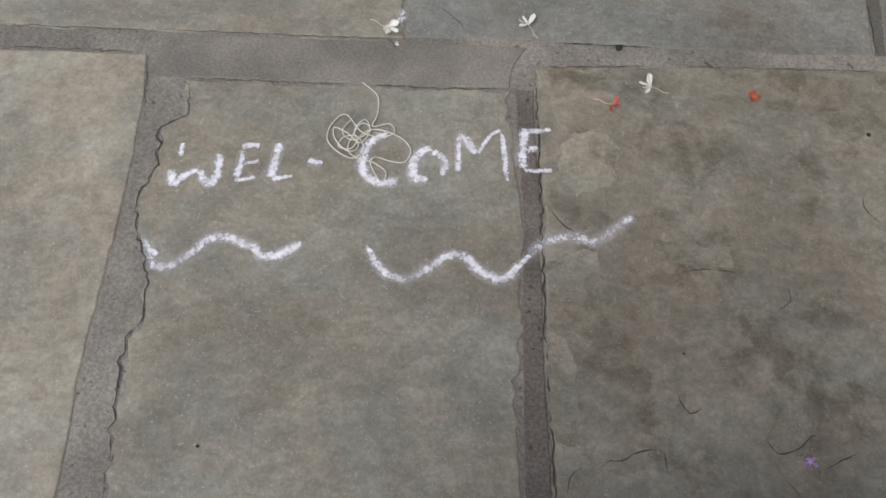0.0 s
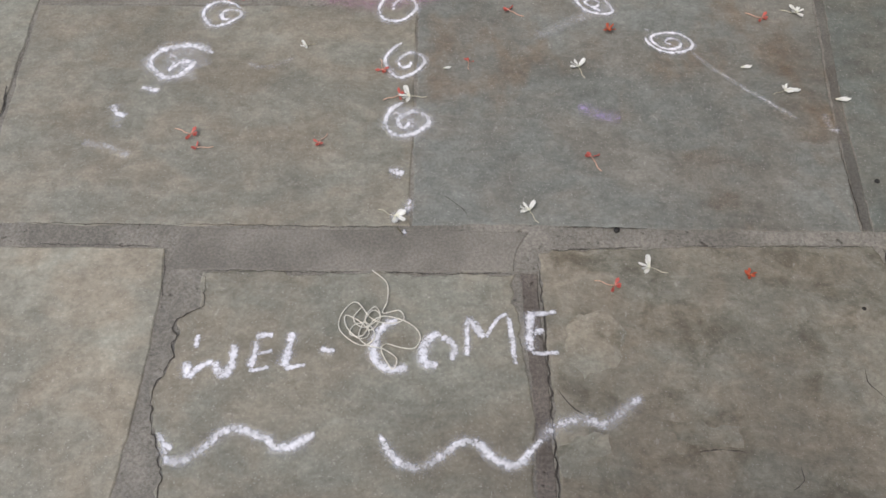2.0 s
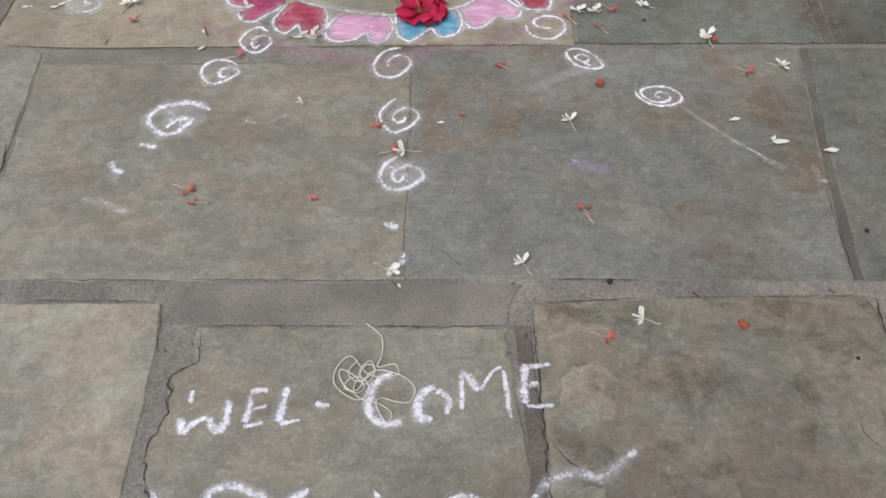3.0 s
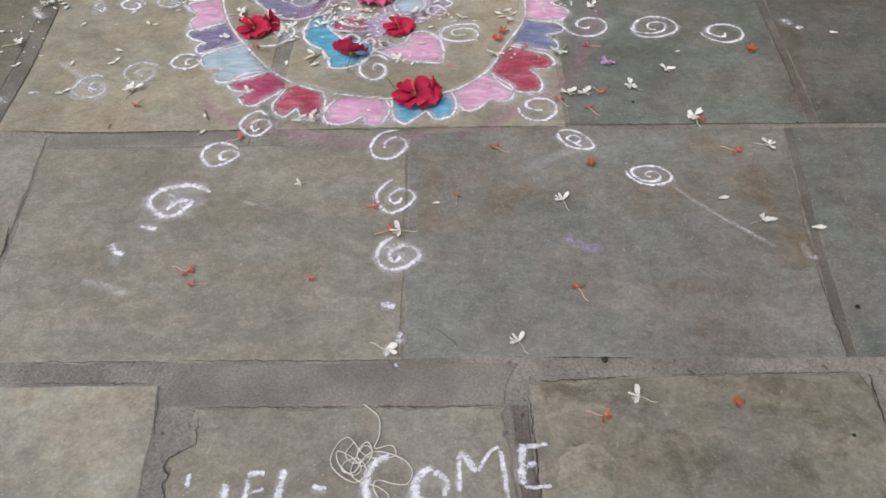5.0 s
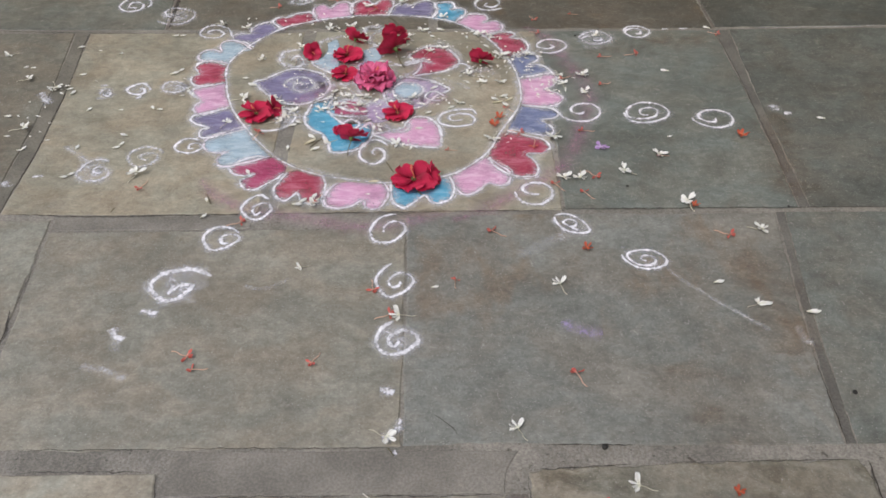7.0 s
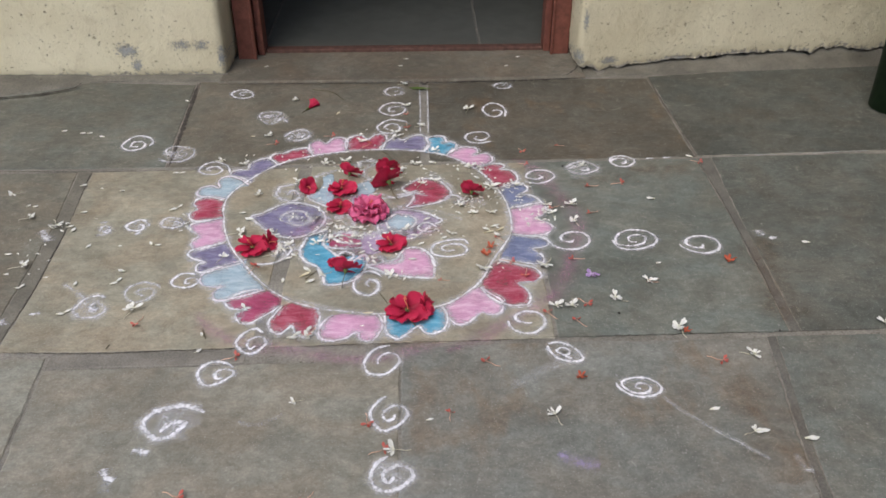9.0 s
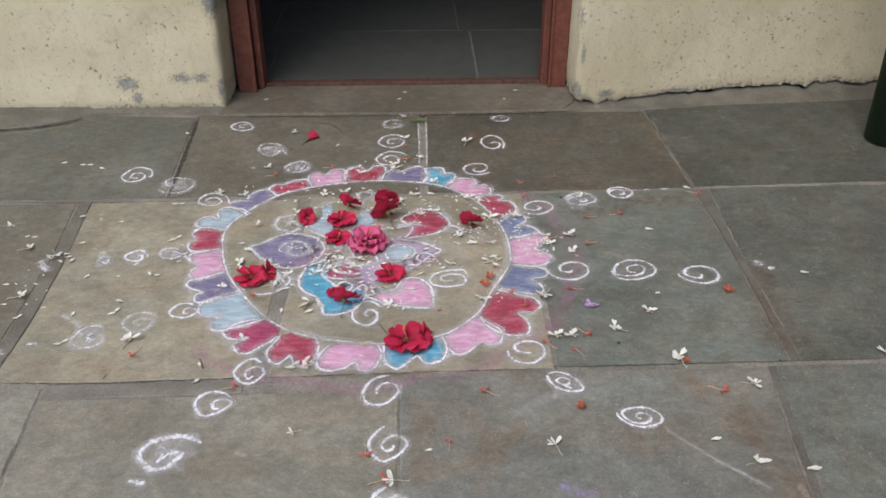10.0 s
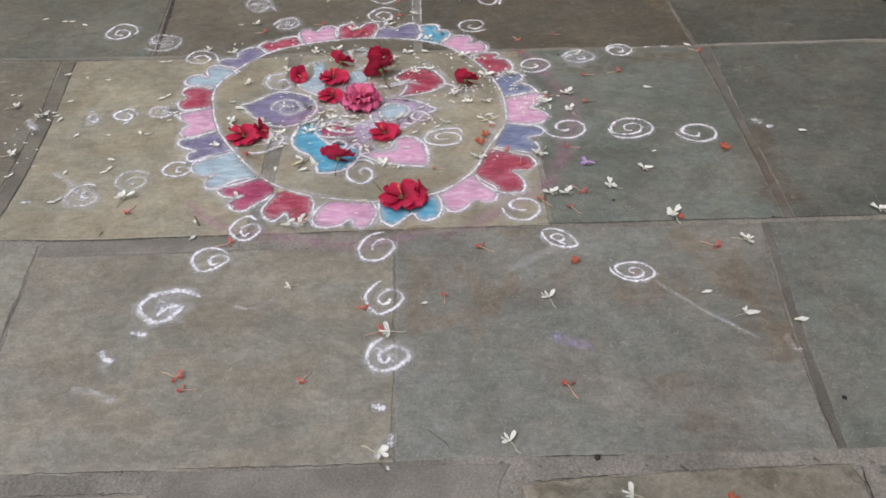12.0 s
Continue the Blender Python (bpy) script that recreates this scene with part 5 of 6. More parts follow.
rim_petal("blue", [(417, 191), (459, 227), (486, 223), (506, 193), (494, 164), (478, 150), (505, 149), (529, 124), (538, 96), (507, 90), (431, 65)])
rim_petal("pink", [(432, 65), (489, 83), (535, 99), (550, 68), (538, 32), (514, 6), (538, -14), (556, -43), (538, -74), (503, -88), (453, -87), (428, -74)])
rim_petal("blue", [(427, -80), (470, -87), (510, -97), (532, -122), (520, -148), (483, -159), (500, -182), (509, -211), (493, -233), (454, -229), (384, -202)])
rim_petal("red", [(377, -210), (437, -237), (475, -254), (490, -287), (472, -315), (425, -324), (441, -350), (449, -383), (441, -415), (411, -423), (375, -413), (340, -380), (321, -337)])
rim_petal("pink", [(321, -332), (341, -363), (369, -393), (374, -422), (364, -448), (339, -459), (321, -449), (305, -458), (282, -485), (256, -496), (235, -477), (223, -449), (220, -418)])
rim_petal("cyan", [(217, -418), (228, -466), (217, -511), (188, -530), (167, -523), (156, -500), (142, -509), (118, -537), (97, -547), (76, -525), (68, -480), (69, -448)])
stroke("ring", [polar(a, r) for a, r in RING], 0.0082, CHALK, rangoli, "white chalk ring inside the petals", z=0.0018, at=CENTRE)
stroke("chalk_dust", [polar(a, r) for a, r in RING], 0.034, HALO, rangoli, "thin halo of chalk dust", z=0.0012, at=CENTRE)
leaf_petal("violet", [(-357, 45), (-321, 64), (-283, 100), (-242, 123), (-188, 111), (-145, 79), (-126, 26), (-140, -25), (-174, -65), (-217, -79), (-257, -66), (-302, -27)])
leaf_petal("lilac", [(27, 22), (60, 61), (103, 73), (155, 62), (198, 34), (227, 4), (197, -21), (168, -58), (138, -91), (89, -96), (47, -79)])
leaf_petal("pink", [(10, -229), (53, -257), (100, -279), (154, -289), (193, -290), (200, -247), (194, -200), (179, -163), (151, -142), (114, -149), (94, -195), (53, -213)])
leaf_petal("red", [(117, 79), (155, 89), (205, 104), (244, 128), (260, 163), (243, 218), (211, 256), (165, 261), (128, 232), (105, 192), (141, 155), (134, 113)])
leaf_petal("cyan", [(-168, -74), (-116, -44), (-121, -105), (-96, -153), (-36, -205), (2, -173), (12, -215), (-1, -269), (-37, -307), (-93, -314), (-109, -266), (-132, -225), (-162, -202), (-183, -151)])
leaf_petal("magenta", [(-127, -105), (-98, -63), (-54, -52), (-11, -78), (11, -129), (-32, -140), (-72, -139), (-106, -129)])
leaf_petal("pale blue", [(-157, 288), (-124, 303), (-111, 201), (-107, 130), (-102, 75), (-144, 106), (-190, 163), (-166, 191), (-152, 239)], False)
stroke("outline", [(-0.352, 2.372), (-0.338, 2.330), (-0.300, 2.300), (-0.262, 2.268)], 0.011, CHALK, rangoli, "white chalk line beside the pale blue leaf", z=0.0018, at=CENTRE)
leaf_petal("pale blue", [(60, 2), (83, 40), (124, 39), (148, 6), (131, -35), (91, -53), (67, -40)])
leaf_petal("pale blue", [(-42, 236), (-1, 254), (23, 201), (-2, 152), (-34, 159)], False)
leaf_petal("lilac", [(-18, -78), (24, -48), (76, -98), (61, -151), (18, -176), (-7, -149)], False)
leaf_petal("lilac", [(-55, 153), (-6, 173), (22, 126), (-18, 59), (-50, 77)], False)
inner_spiral([(-228, 230), (-265, 234), (-289, 213), (-292, 170), (-271, 141), (-234, 133), (-219, 157), (-233, 193), (-255, 187), (-256, 162)], 0.0150)
inner_spiral([(-311, -209), (-282, -213), (-241, -203), (-214, -167), (-211, -132), (-239, -102), (-262, -119)], 0.0105)
inner_spiral([(55, -286), (33, -259), (2, -261), (-17, -290), (-20, -328), (1, -359), (27, -365), (45, -340), (44, -309), (24, -296), (14, -314), (25, -329)], 0.0105)
inner_spiral([(301, -134), (289, -107), (253, -106), (212, -120), (192, -149), (199, -178), (234, -190), (274, -185), (293, -163), (285, -136), (252, -127), (223, -141), (232, -161), (264, -156)], 0.0105)
inner_spiral([(214, -40), (189, -11), (163, -17), (155, -42), (180, -58), (208, -53)], 0.0090)
inner_spiral([(-263, 16), (-251, 55), (-218, 71), (-182, 53), (-172, 14), (-200, -11), (-232, 3), (-226, 35), (-197, 34)], 0.0140)
inner_spiral([(61, 365), (19, 366), (-11, 343), (-22, 304), (-2, 269), (37, 268), (53, 298), (24, 322)], 0.0130)
inner_spiral([(42, -174), (59, -208), (91, -217), (111, -192), (100, -169)], 0.0130)
inner_spiral([(-76, -176), (-52, -157), (-28, -177), (-42, -202), (-65, -193), (-54, -177)], 0.0110)
inner_spiral([(235, 117), (256, 152), (284, 141), (300, 109), (271, 89)], 0.0110)
stroke("chalk_line", [(-0.178, 2.335), (-0.071, 2.333), (0.010, 2.384)], 0.012, CHALK_THIN, rangoli, "white chalk line", z=0.0018, at=CENTRE)
stroke("chalk_dust", [(-0.252, 2.155), (-0.200, 2.132), (-0.141, 2.106)], 0.043, CHALK_THIN, rangoli, "chalk dust rubbed over the drawing", z=0.0020, at=CENTRE)
stroke("chalk_dust", [(-0.305, 2.188), (-0.273, 2.109)], 0.033, CHALK_FAINT, rangoli, "chalk dust rubbed over the drawing", z=0.0020, at=CENTRE)
stroke("chalk_dust", [(-0.242, 2.026), (-0.162, 2.041)], 0.032, CHALK_FAINT, rangoli, "chalk dust rubbed over the drawing", z=0.0020, at=CENTRE)
stroke("chalk_dust", [(-0.132, 2.541), (-0.186, 2.483), (-0.110, 2.450)], 0.041, CHALK_FAINT, rangoli, "chalk dust rubbed over the drawing", z=0.0020, at=CENTRE)
stroke("chalk_dust", [(-0.071, 2.350), (0.009, 2.366)], 0.025, CHALK_THIN, rangoli, "chalk dust rubbed over the drawing", z=0.0020, at=CENTRE)
stroke("chalk_dust", [(0.106, 2.293), (0.178, 2.309), (0.211, 2.273)], 0.035, CHALK_FAINT, rangoli, "chalk dust rubbed over the drawing", z=0.0020, at=CENTRE)
stroke("chalk_dust", [(-0.432, 2.068), (-0.371, 2.038), (-0.352, 2.081)], 0.038, CHALK_THIN, rangoli, "chalk dust rubbed over the drawing", z=0.0020, at=CENTRE)
stroke("chalk_dust", [(-0.405, 2.239), (-0.339, 2.189), (-0.310, 2.236)], 0.037, CHALK_FAINT, rangoli, "chalk dust rubbed over the drawing", z=0.0020, at=CENTRE)
stroke("chalk_dust", [(-0.085, 2.166), (-0.033, 2.103), (-0.017, 2.196)], 0.029, CHALK_FAINT, rangoli, "chalk dust rubbed over the drawing", z=0.0020, at=CENTRE)
stroke("chalk_dust", [(-0.138, 2.032), (-0.080, 1.974), (-0.041, 2.001)], 0.028, CHALK_FAINT, rangoli, "chalk dust rubbed over the drawing", z=0.0020, at=CENTRE)
stroke("chalk_dust", [(-0.263, 2.524), (-0.333, 2.468), (-0.338, 2.339)], 0.026, CHALK_THIN, rangoli, "chalk dust rubbed over the drawing", z=0.0020, at=CENTRE)
stroke("chalk_dust", [(-0.138, 2.232), (-0.106, 2.299), (-0.069, 2.247)], 0.045, CHALK_FAINT, rangoli, "chalk dust rubbed over the drawing", z=0.0020, at=CENTRE)
stroke("chalk_dust", [(-0.205, 2.201), (-0.232, 2.108), (-0.162, 2.032)], 0.056, CHALK_FAINT, rangoli, "chalk dust rubbed over the drawing", z=0.0020, at=CENTRE)
stroke("chalk_dust", [(-0.312, 2.253), (-0.256, 2.202)], 0.044, CHALK_FAINT, rangoli, "chalk dust rubbed over the drawing", z=0.0020, at=CENTRE)
stroke("chalk_dust", [(-0.075, 2.539), (-0.172, 2.582), (-0.207, 2.523)], 0.031, CHALK_THIN, rangoli, "chalk dust rubbed over the drawing", z=0.0020, at=CENTRE)
stroke("chalk_dust", [(-0.044, 2.280), (-0.087, 2.247), (-0.118, 2.167)], 0.031, CHALK_THIN, rangoli, "chalk dust rubbed over the drawing", z=0.0020, at=CENTRE)
stroke("chalk_dust", [(-0.229, 2.302), (-0.159, 2.317), (-0.087, 2.281)], 0.053, CHALK_FAINT, rangoli, "chalk dust rubbed over the drawing", z=0.0020, at=CENTRE)
stroke("chalk_dust", [(-0.356, 2.340), (-0.282, 2.303), (-0.243, 2.251)], 0.042, CHALK_FAINT, rangoli, "chalk dust rubbed over the drawing", z=0.0020, at=CENTRE)
stroke("chalk_dust", [(-0.167, 2.137), (-0.083, 2.119), (-0.034, 2.134)], 0.037, CHALK_FAINT, rangoli, "chalk dust rubbed over the drawing", z=0.0020, at=CENTRE)
stroke("chalk_dust", [(-0.035, 2.263), (0.069, 2.243), (0.136, 2.192)], 0.025, CHALK_FAINT, rangoli, "chalk dust rubbed over the drawing", z=0.0020, at=CENTRE)
stroke("chalk_dust", [(-0.157, 1.948), (-0.063, 1.919), (0.045, 1.903)], 0.022, CHALK_FAINT, rangoli, "chalk dust rubbed over the drawing", z=0.0020, at=CENTRE)
stroke("chalk_dust", [(-0.359, 1.824), (-0.205, 1.760), (-0.103, 1.743)], 0.033, CHALK_FAINT, rangoli, "chalk dust rubbed over the drawing", z=0.0020, at=CENTRE)
stroke("chalk_dust", [(0.208, 2.008), (0.270, 2.157), (0.270, 2.255)], 0.027, CHALK_FAINT, rangoli, "chalk dust rubbed over the drawing", z=0.0020, at=CENTRE)
stroke("chalk_dust", [(0.038, 2.497), (0.092, 2.419), (0.108, 2.346)], 0.033, CHALK_FAINT, rangoli, "chalk dust rubbed over the drawing", z=0.0020, at=CENTRE)
stroke("chalk_dust", [(-0.425, 2.395), (-0.376, 2.358), (-0.355, 2.412)], 0.036, CHALK_FAINT, rangoli, "chalk dust rubbed over the drawing", z=0.0020, at=CENTRE)

stroke("chalk_dust", [(-0.177, 2.328), (-0.129, 2.359), (-0.071, 2.332), (-0.009, 2.356), (0.033, 2.337)], 0.022, CHALK_THIN, rangoli, "chalk dust rubbed over the drawing", z=0.0021, at=CENTRE)
stroke("chalk_dust", [(-0.252, 2.202), (-0.221, 2.240), (-0.190, 2.184), (-0.214, 2.144)], 0.045, CHALK_THIN, rangoli, "chalk dust rubbed over the drawing", z=0.0021, at=CENTRE)
stroke("chalk_dust", [(-0.183, 2.437), (-0.138, 2.458), (-0.091, 2.435)], 0.018, CHALK_THIN, rangoli, "chalk dust rubbed over the drawing", z=0.0021, at=CENTRE)
stroke("chalk_dust", [(-0.257, 2.108), (-0.213, 2.077), (-0.164, 2.070)], 0.016, CHALK, rangoli, "chalk dust rubbed over the drawing", z=0.0021, at=CENTRE)
stroke("chalk_dust", [(-0.250, 2.133), (-0.207, 2.113), (-0.165, 2.094)], 0.010, CHALK, rangoli, "chalk dust rubbed over the drawing", z=0.0021, at=CENTRE)
stroke("chalk_dust", [(0.106, 2.286), (0.142, 2.313), (0.173, 2.284)], 0.030, CHALK_THIN, rangoli, "chalk dust rubbed over the drawing", z=0.0021, at=CENTRE)
stroke("chalk_dust", [(-0.141, 2.105), (-0.109, 2.141), (-0.083, 2.116)], 0.030, CHALK_THIN, rangoli, "chalk dust rubbed over the drawing", z=0.0021, at=CENTRE)
stroke("chalk_dust", [(-0.418, 2.010), (-0.387, 2.038), (-0.376, 2.075)], 0.040, CHALK_THIN, rangoli, "chalk dust rubbed over the drawing", z=0.0021, at=CENTRE)
for turn in (20, 95, 170, 250, 320):
    stroke("powder_dust", [polar(turn + k, 0.10 + 0.004 * k) for k in range(0, 40, 8)], 0.075, PINK_DUST, rangoli, "faint pink powder rubbed round the centre", z=0.0016, at=CENTRE)
stroke("powder_dust", [polar(a, 0.615 + 0.01 * (a % 3)) for a in range(-70, 41, 11)], 0.06, PINK_DUST, rangoli, "faint pink powder blown off the petals", z=0.0003, at=CENTRE)
stroke("powder_dust", [polar(a, 0.60 + 0.01 * (a % 3)) for a in range(225, 300, 11)], 0.05, PINK_DUST, rangoli, "faint pink powder blown off the petals", z=0.0003, at=CENTRE)
stroke("rust_stain", [(0.498, 2.420), (0.634, 2.455), (0.792, 2.489), (0.951, 2.513)], 0.113, RUST_STAIN, floor, "orange-brown rust stain on the slab", z=0.0001)
stroke("rust_stain", [(0.511, 1.144), (0.535, 1.070), (0.548, 0.987)], 0.123, RUST_STAIN, floor, "brown rust stain on the slab", z=0.0001)
stroke("rust_stain", [(0.754, 1.492), (0.766, 1.306), (0.758, 1.158)], 0.148, RUST_STAIN, floor, "brown rust stain on the slab", z=0.0001)
stroke("rust_stain", [(0.993, 2.077), (0.945, 1.828), (0.923, 1.684)], 0.136, RUST_STAIN, floor, "brown rust stain by the slab joint", z=0.0001)
stroke("rust_stain", [(-0.367, 1.673), (-0.168, 1.635), (0.054, 1.636)], 0.041, RUST_STAIN, floor, "brown stain along the slab edge", z=0.0001)


# ---- flowers ----
open_hibiscus = hibiscus("hibiscus", 5, RED_PETAL, 0.056, 0.070, 0.20, 0.0040, "open crimson hibiscus lying face up on the powder drawing")
put(open_hibiscus, [(-0.028, 1.743, 115, 1.08), (-0.472, 2.052, 200, 0.88), (-0.077, 2.056, 170, 0.78), (-0.241, 2.380, 60, 0.85), (-0.240, 2.268, 300, 0.74), (-0.232, 1.975, 40, 0.44)])
side_hibiscus = hibiscus("hibiscus", 5, RED_PETAL, 0.054, 0.060, 0.52, 0.0050, "crimson hibiscus tipped over on its side, stalk showing", 1, 0.055, 58.0)
put(side_hibiscus, [(-0.090, 2.375, 120, 1.05), (-0.221, 2.454, 70, 0.72), (-0.198, 1.904, 85, 0.80), (0.167, 2.320, 80, 0.75), (-0.351, 2.383, 300, 0.58), (-0.430, 2.059, 350, 0.62), (0.012, 1.748, 350, 0.62), (-0.098, 2.470, 100, 0.80)])
rose = hibiscus("hibiscus", 7, ROSE_PETAL, 0.060, 0.066, 0.14, 0.0075, "double rose-pink hibiscus with ruffled petals at the drawing's centre", 3, 0.0)
put(rose, [(-0.150, 2.228, 40, 1.06)])
furled = furled_hibiscus("hibiscus", "half-closed red hibiscus lying on its side")
put(furled, [(-0.415, 3.002, 60, 0.70)])
white = small_flower("white_flower", 6, WHITE_PETAL, TUBE_PALE, 0.0180, 0.0092, 0.030, "small fallen white flower with a thin tube", "small white flowers")
put(white, [(-0.469, 3.083, 120, 1.00), (0.192, 2.982, 255, 1.30), (-0.047, 3.229, 180, 1.00), (-0.041, 3.019, 60, 1.00), (0.019, 2.843, 190, 1.00), (-0.528, 2.777, 100, 1.00), (-0.075, 2.757, 250, 1.00), (-0.198, 2.724, 20, 1.00), (0.060, 2.652, 280, 1.00), (-0.310, 2.566, 330, 1.10), (-0.238, 2.576, 80, 1.10), (-0.659, 2.587, 150, 1.00), (-0.579, 2.564, 80, 1.00), (-0.389, 2.443, 20, 1.00), (-0.501, 2.361, 120, 1.00), (0.175, 2.525, 260, 1.20), (-0.008, 2.550, 30, 1.00), (-0.059, 2.496, 300, 1.20), (0.233, 2.383, 40, 1.40), (0.319, 2.395, 200, 1.00)])
white_side = small_flower("white_flower", 5, WHITE_PETAL, TUBE_PALE, 0.0195, 0.0092, 0.030, "small crumpled white flower lying on its side", "small white flowers", 0.35, 190.0)
put(white_side, [(0.400, 2.272, 100, 1.10), (0.407, 2.221, 280, 1.00), (0.128, 2.279, 180, 1.10), (0.166, 2.228, 250, 1.00), (0.225, 2.233, 90, 1.20), (0.183, 1.934, 70, 1.40), (0.352, 1.943, 60, 1.40), (-0.075, 1.908, 330, 1.10), (0.099, 2.118, 60, 1.00), (-0.525, 2.140, 200, 1.30), (-0.423, 2.122, 80, 1.20), (-0.388, 2.047, 20, 1.20), (-0.409, 2.024, 200, 1.10), (-0.372, 2.070, 300, 1.00), (-0.550, 2.014, 240, 1.00), (-0.263, 1.919, 30, 1.00), (-1.174, 2.245, 200, 1.10), (-1.076, 2.195, 120, 1.40), (-1.279, 2.385, 40, 1.00), (-1.099, 1.986, 200, 1.30)])
put(copy_thing(white, Matrix()), [(-0.738, 1.780, 250, 1.40), (0.473, 2.267, 75, 1.30), (0.468, 2.177, 290, 1.10), (0.622, 1.862, 20, 1.10), (0.516, 1.791, 330, 1.20), (0.356, 1.759, 60, 1.20), (0.397, 1.758, 80, 1.20), (0.652, 1.664, 280, 1.40), (0.807, 1.553, 160, 1.20), (1.176, 1.661, 30, 1.30), (-0.274, 1.655, 150, 1.00), (0.550, 2.516, 100, 1.10), (-0.080, 2.789, 40, 1.00), (-0.235, 2.148, 30, 1.00), (-0.190, 2.101, 100, 1.00), (-0.248, 2.102, 250, 1.00), (-0.295, 2.079, 30, 1.00), (-0.168, 2.146, 200, 1.00), (-0.034, 2.143, 100, 1.00), (0.056, 2.432, 40, 1.00)])
white_side = small_flower("white_flower", 5, WHITE_PETAL, TUBE_PALE, 0.0195, 0.0092, 0.030, "small crumpled white flower lying on its side", "small white flowers", 0.35, 190.0)
put(white_side, [(0.010, 2.414, 240, 1.00), (-0.055, 1.275, 0, 1.20), (0.299, 1.368, 290, 1.10), (0.723, 1.306, 200, 0.90), (0.174, 0.980, 300, 1.05), (-0.074, 0.964, 150, 1.20), (0.381, 0.856, 340, 1.10), (-0.282, 1.428, 20, 0.70)])
coral = small_flower("coral_flower", 4, CORAL_PETAL, TUBE_CORAL, 0.0150, 0.0070, 0.032, "small fallen coral-red flower with a long thin tube", "small red flowers", 0.35, 230.0)
put(coral, [(-0.496, 2.718, 190, 1.00), (-0.302, 2.772, 180, 1.00), (-0.040, 2.947, 80, 0.80), (-0.035, 2.835, 100, 1.00), (0.487, 2.672, 0, 0.80), (-0.716, 1.717, 70, 1.10), (-0.442, 1.586, 200, 1.10), (-0.455, 1.964, 250, 1.10), (0.546, 2.382, 10, 1.10), (0.656, 2.401, 190, 1.10), (0.523, 2.219, 20, 1.00), (0.432, 1.974, 0, 1.10), (0.949, 2.534, 150, 1.00), (0.624, 1.859, 0, 0.80), (0.440, 1.766, 130, 1.10), (0.329, 1.734, 310, 1.10), (0.399, 1.700, 310, 1.10), (0.724, 1.535, 150, 1.20), (-0.275, 1.666, 60, 1.00), (0.060, 1.884, 0, 0.80)])
put(copy_thing(coral, Matrix()), [(0.363, 2.632, 120, 0.90), (0.363, 2.541, 160, 0.80), (0.292, 1.899, 80, 1.00), (0.260, 1.967, 160, 1.00), (-0.246, 2.556, 180, 0.80), (-0.167, 2.701, 220, 1.10), (0.410, 2.252, 30, 1.00), (0.230, 2.090, 320, 0.90), (-0.483, 1.163, 155, 1.20), (-0.467, 1.128, 5, 1.00), (-0.230, 1.144, 60, 1.00), (-0.077, 1.278, 200, 1.10), (-0.114, 1.353, 100, 1.10), (0.302, 1.114, 295, 1.20), (0.158, 1.550, 330, 1.20), (0.066, 1.384, 270, 0.80), (0.314, 0.817, 160, 1.10)])
orange = small_flower("orange_flower", 7, ORANGE_PETAL, TUBE_CORAL, 0.0135, 0.0065, 0.0, "small fallen orange flower lying face up", "small orange flowers", 0.35)
put(orange, [(0.868, 1.949, 30, 1.35), (0.207, 2.037, 10, 1.30), (0.191, 2.003, 70, 1.20), (0.667, 1.648, 20, 0.90), (0.376, 1.488, 0, 1.10), (0.555, 0.842, 40, 0.85)])
violet_flower = small_flower("violet_flower", 5, VIOLET_PETAL, TUBE_PALE, 0.0160, 0.0095, 0.0, "small violet flower fallen on the slab", "small violet flowers", 0.1)
put(violet_flower, [(0.473, 1.894, 20, 1.40), (0.553, 0.227, 80, 0.75)])
petal = loose_petal("white_petal", WHITE_PETAL, 0.0205, 0.0092, "loose white flower petal on the floor")
put(petal, [(-1.182, 2.312, 10, 0.80), (-1.206, 2.317, 40, 0.70), (-1.020, 2.168, 70, 1.20), (-1.036, 2.190, 20, 1.00), (-1.021, 2.271, 10, 1.00), (-1.075, 2.438, 20, 1.10), (-1.012, 2.421, 0, 0.50), (-0.942, 2.401, 0, 0.80), (-0.751, 2.278, 30, 1.30), (-0.735, 2.298, 50, 1.00), (-0.798, 2.514, 0, 1.00), (-0.777, 2.514, 20, 1.00), (-0.886, 3.093, 150, 0.90), (-1.272, 2.842, 20, 1.00), (-1.200, 2.822, 0, 1.00), (-1.174, 2.821, 10, 1.00), (-1.122, 2.792, 160, 1.00), (-0.948, 2.081, 60, 1.00), (-0.859, 2.082, 0, 0.60), (-0.771, 2.089, 120, 1.00)])
put(copy_thing(petal, Matrix()), [(-0.750, 2.082, 0, 0.90), (-1.162, 2.046, 0, 1.00), (-1.075, 1.885, 0, 0.70), (-1.066, 1.892, 60, 0.90), (-1.130, 1.949, 0, 0.80), (-0.817, 1.954, 160, 1.10), (-0.813, 1.912, 60, 1.00), (-0.823, 1.896, 20, 1.00), (-0.926, 1.896, 80, 1.00), (-0.921, 1.766, 0, 1.00), (-0.906, 1.778, 40, 1.00), (-0.541, 1.673, 110, 0.80), (-0.536, 1.609, 50, 1.00), (0.728, 2.298, 170, 1.30), (0.925, 2.576, 150, 1.20), (1.118, 2.037, 170, 1.20), (0.669, 1.949, 10, 0.70), (-0.535, 2.252, 0, 1.00), (-0.508, 2.212, 160, 1.40), (0.049, 2.557, 160, 1.30)])
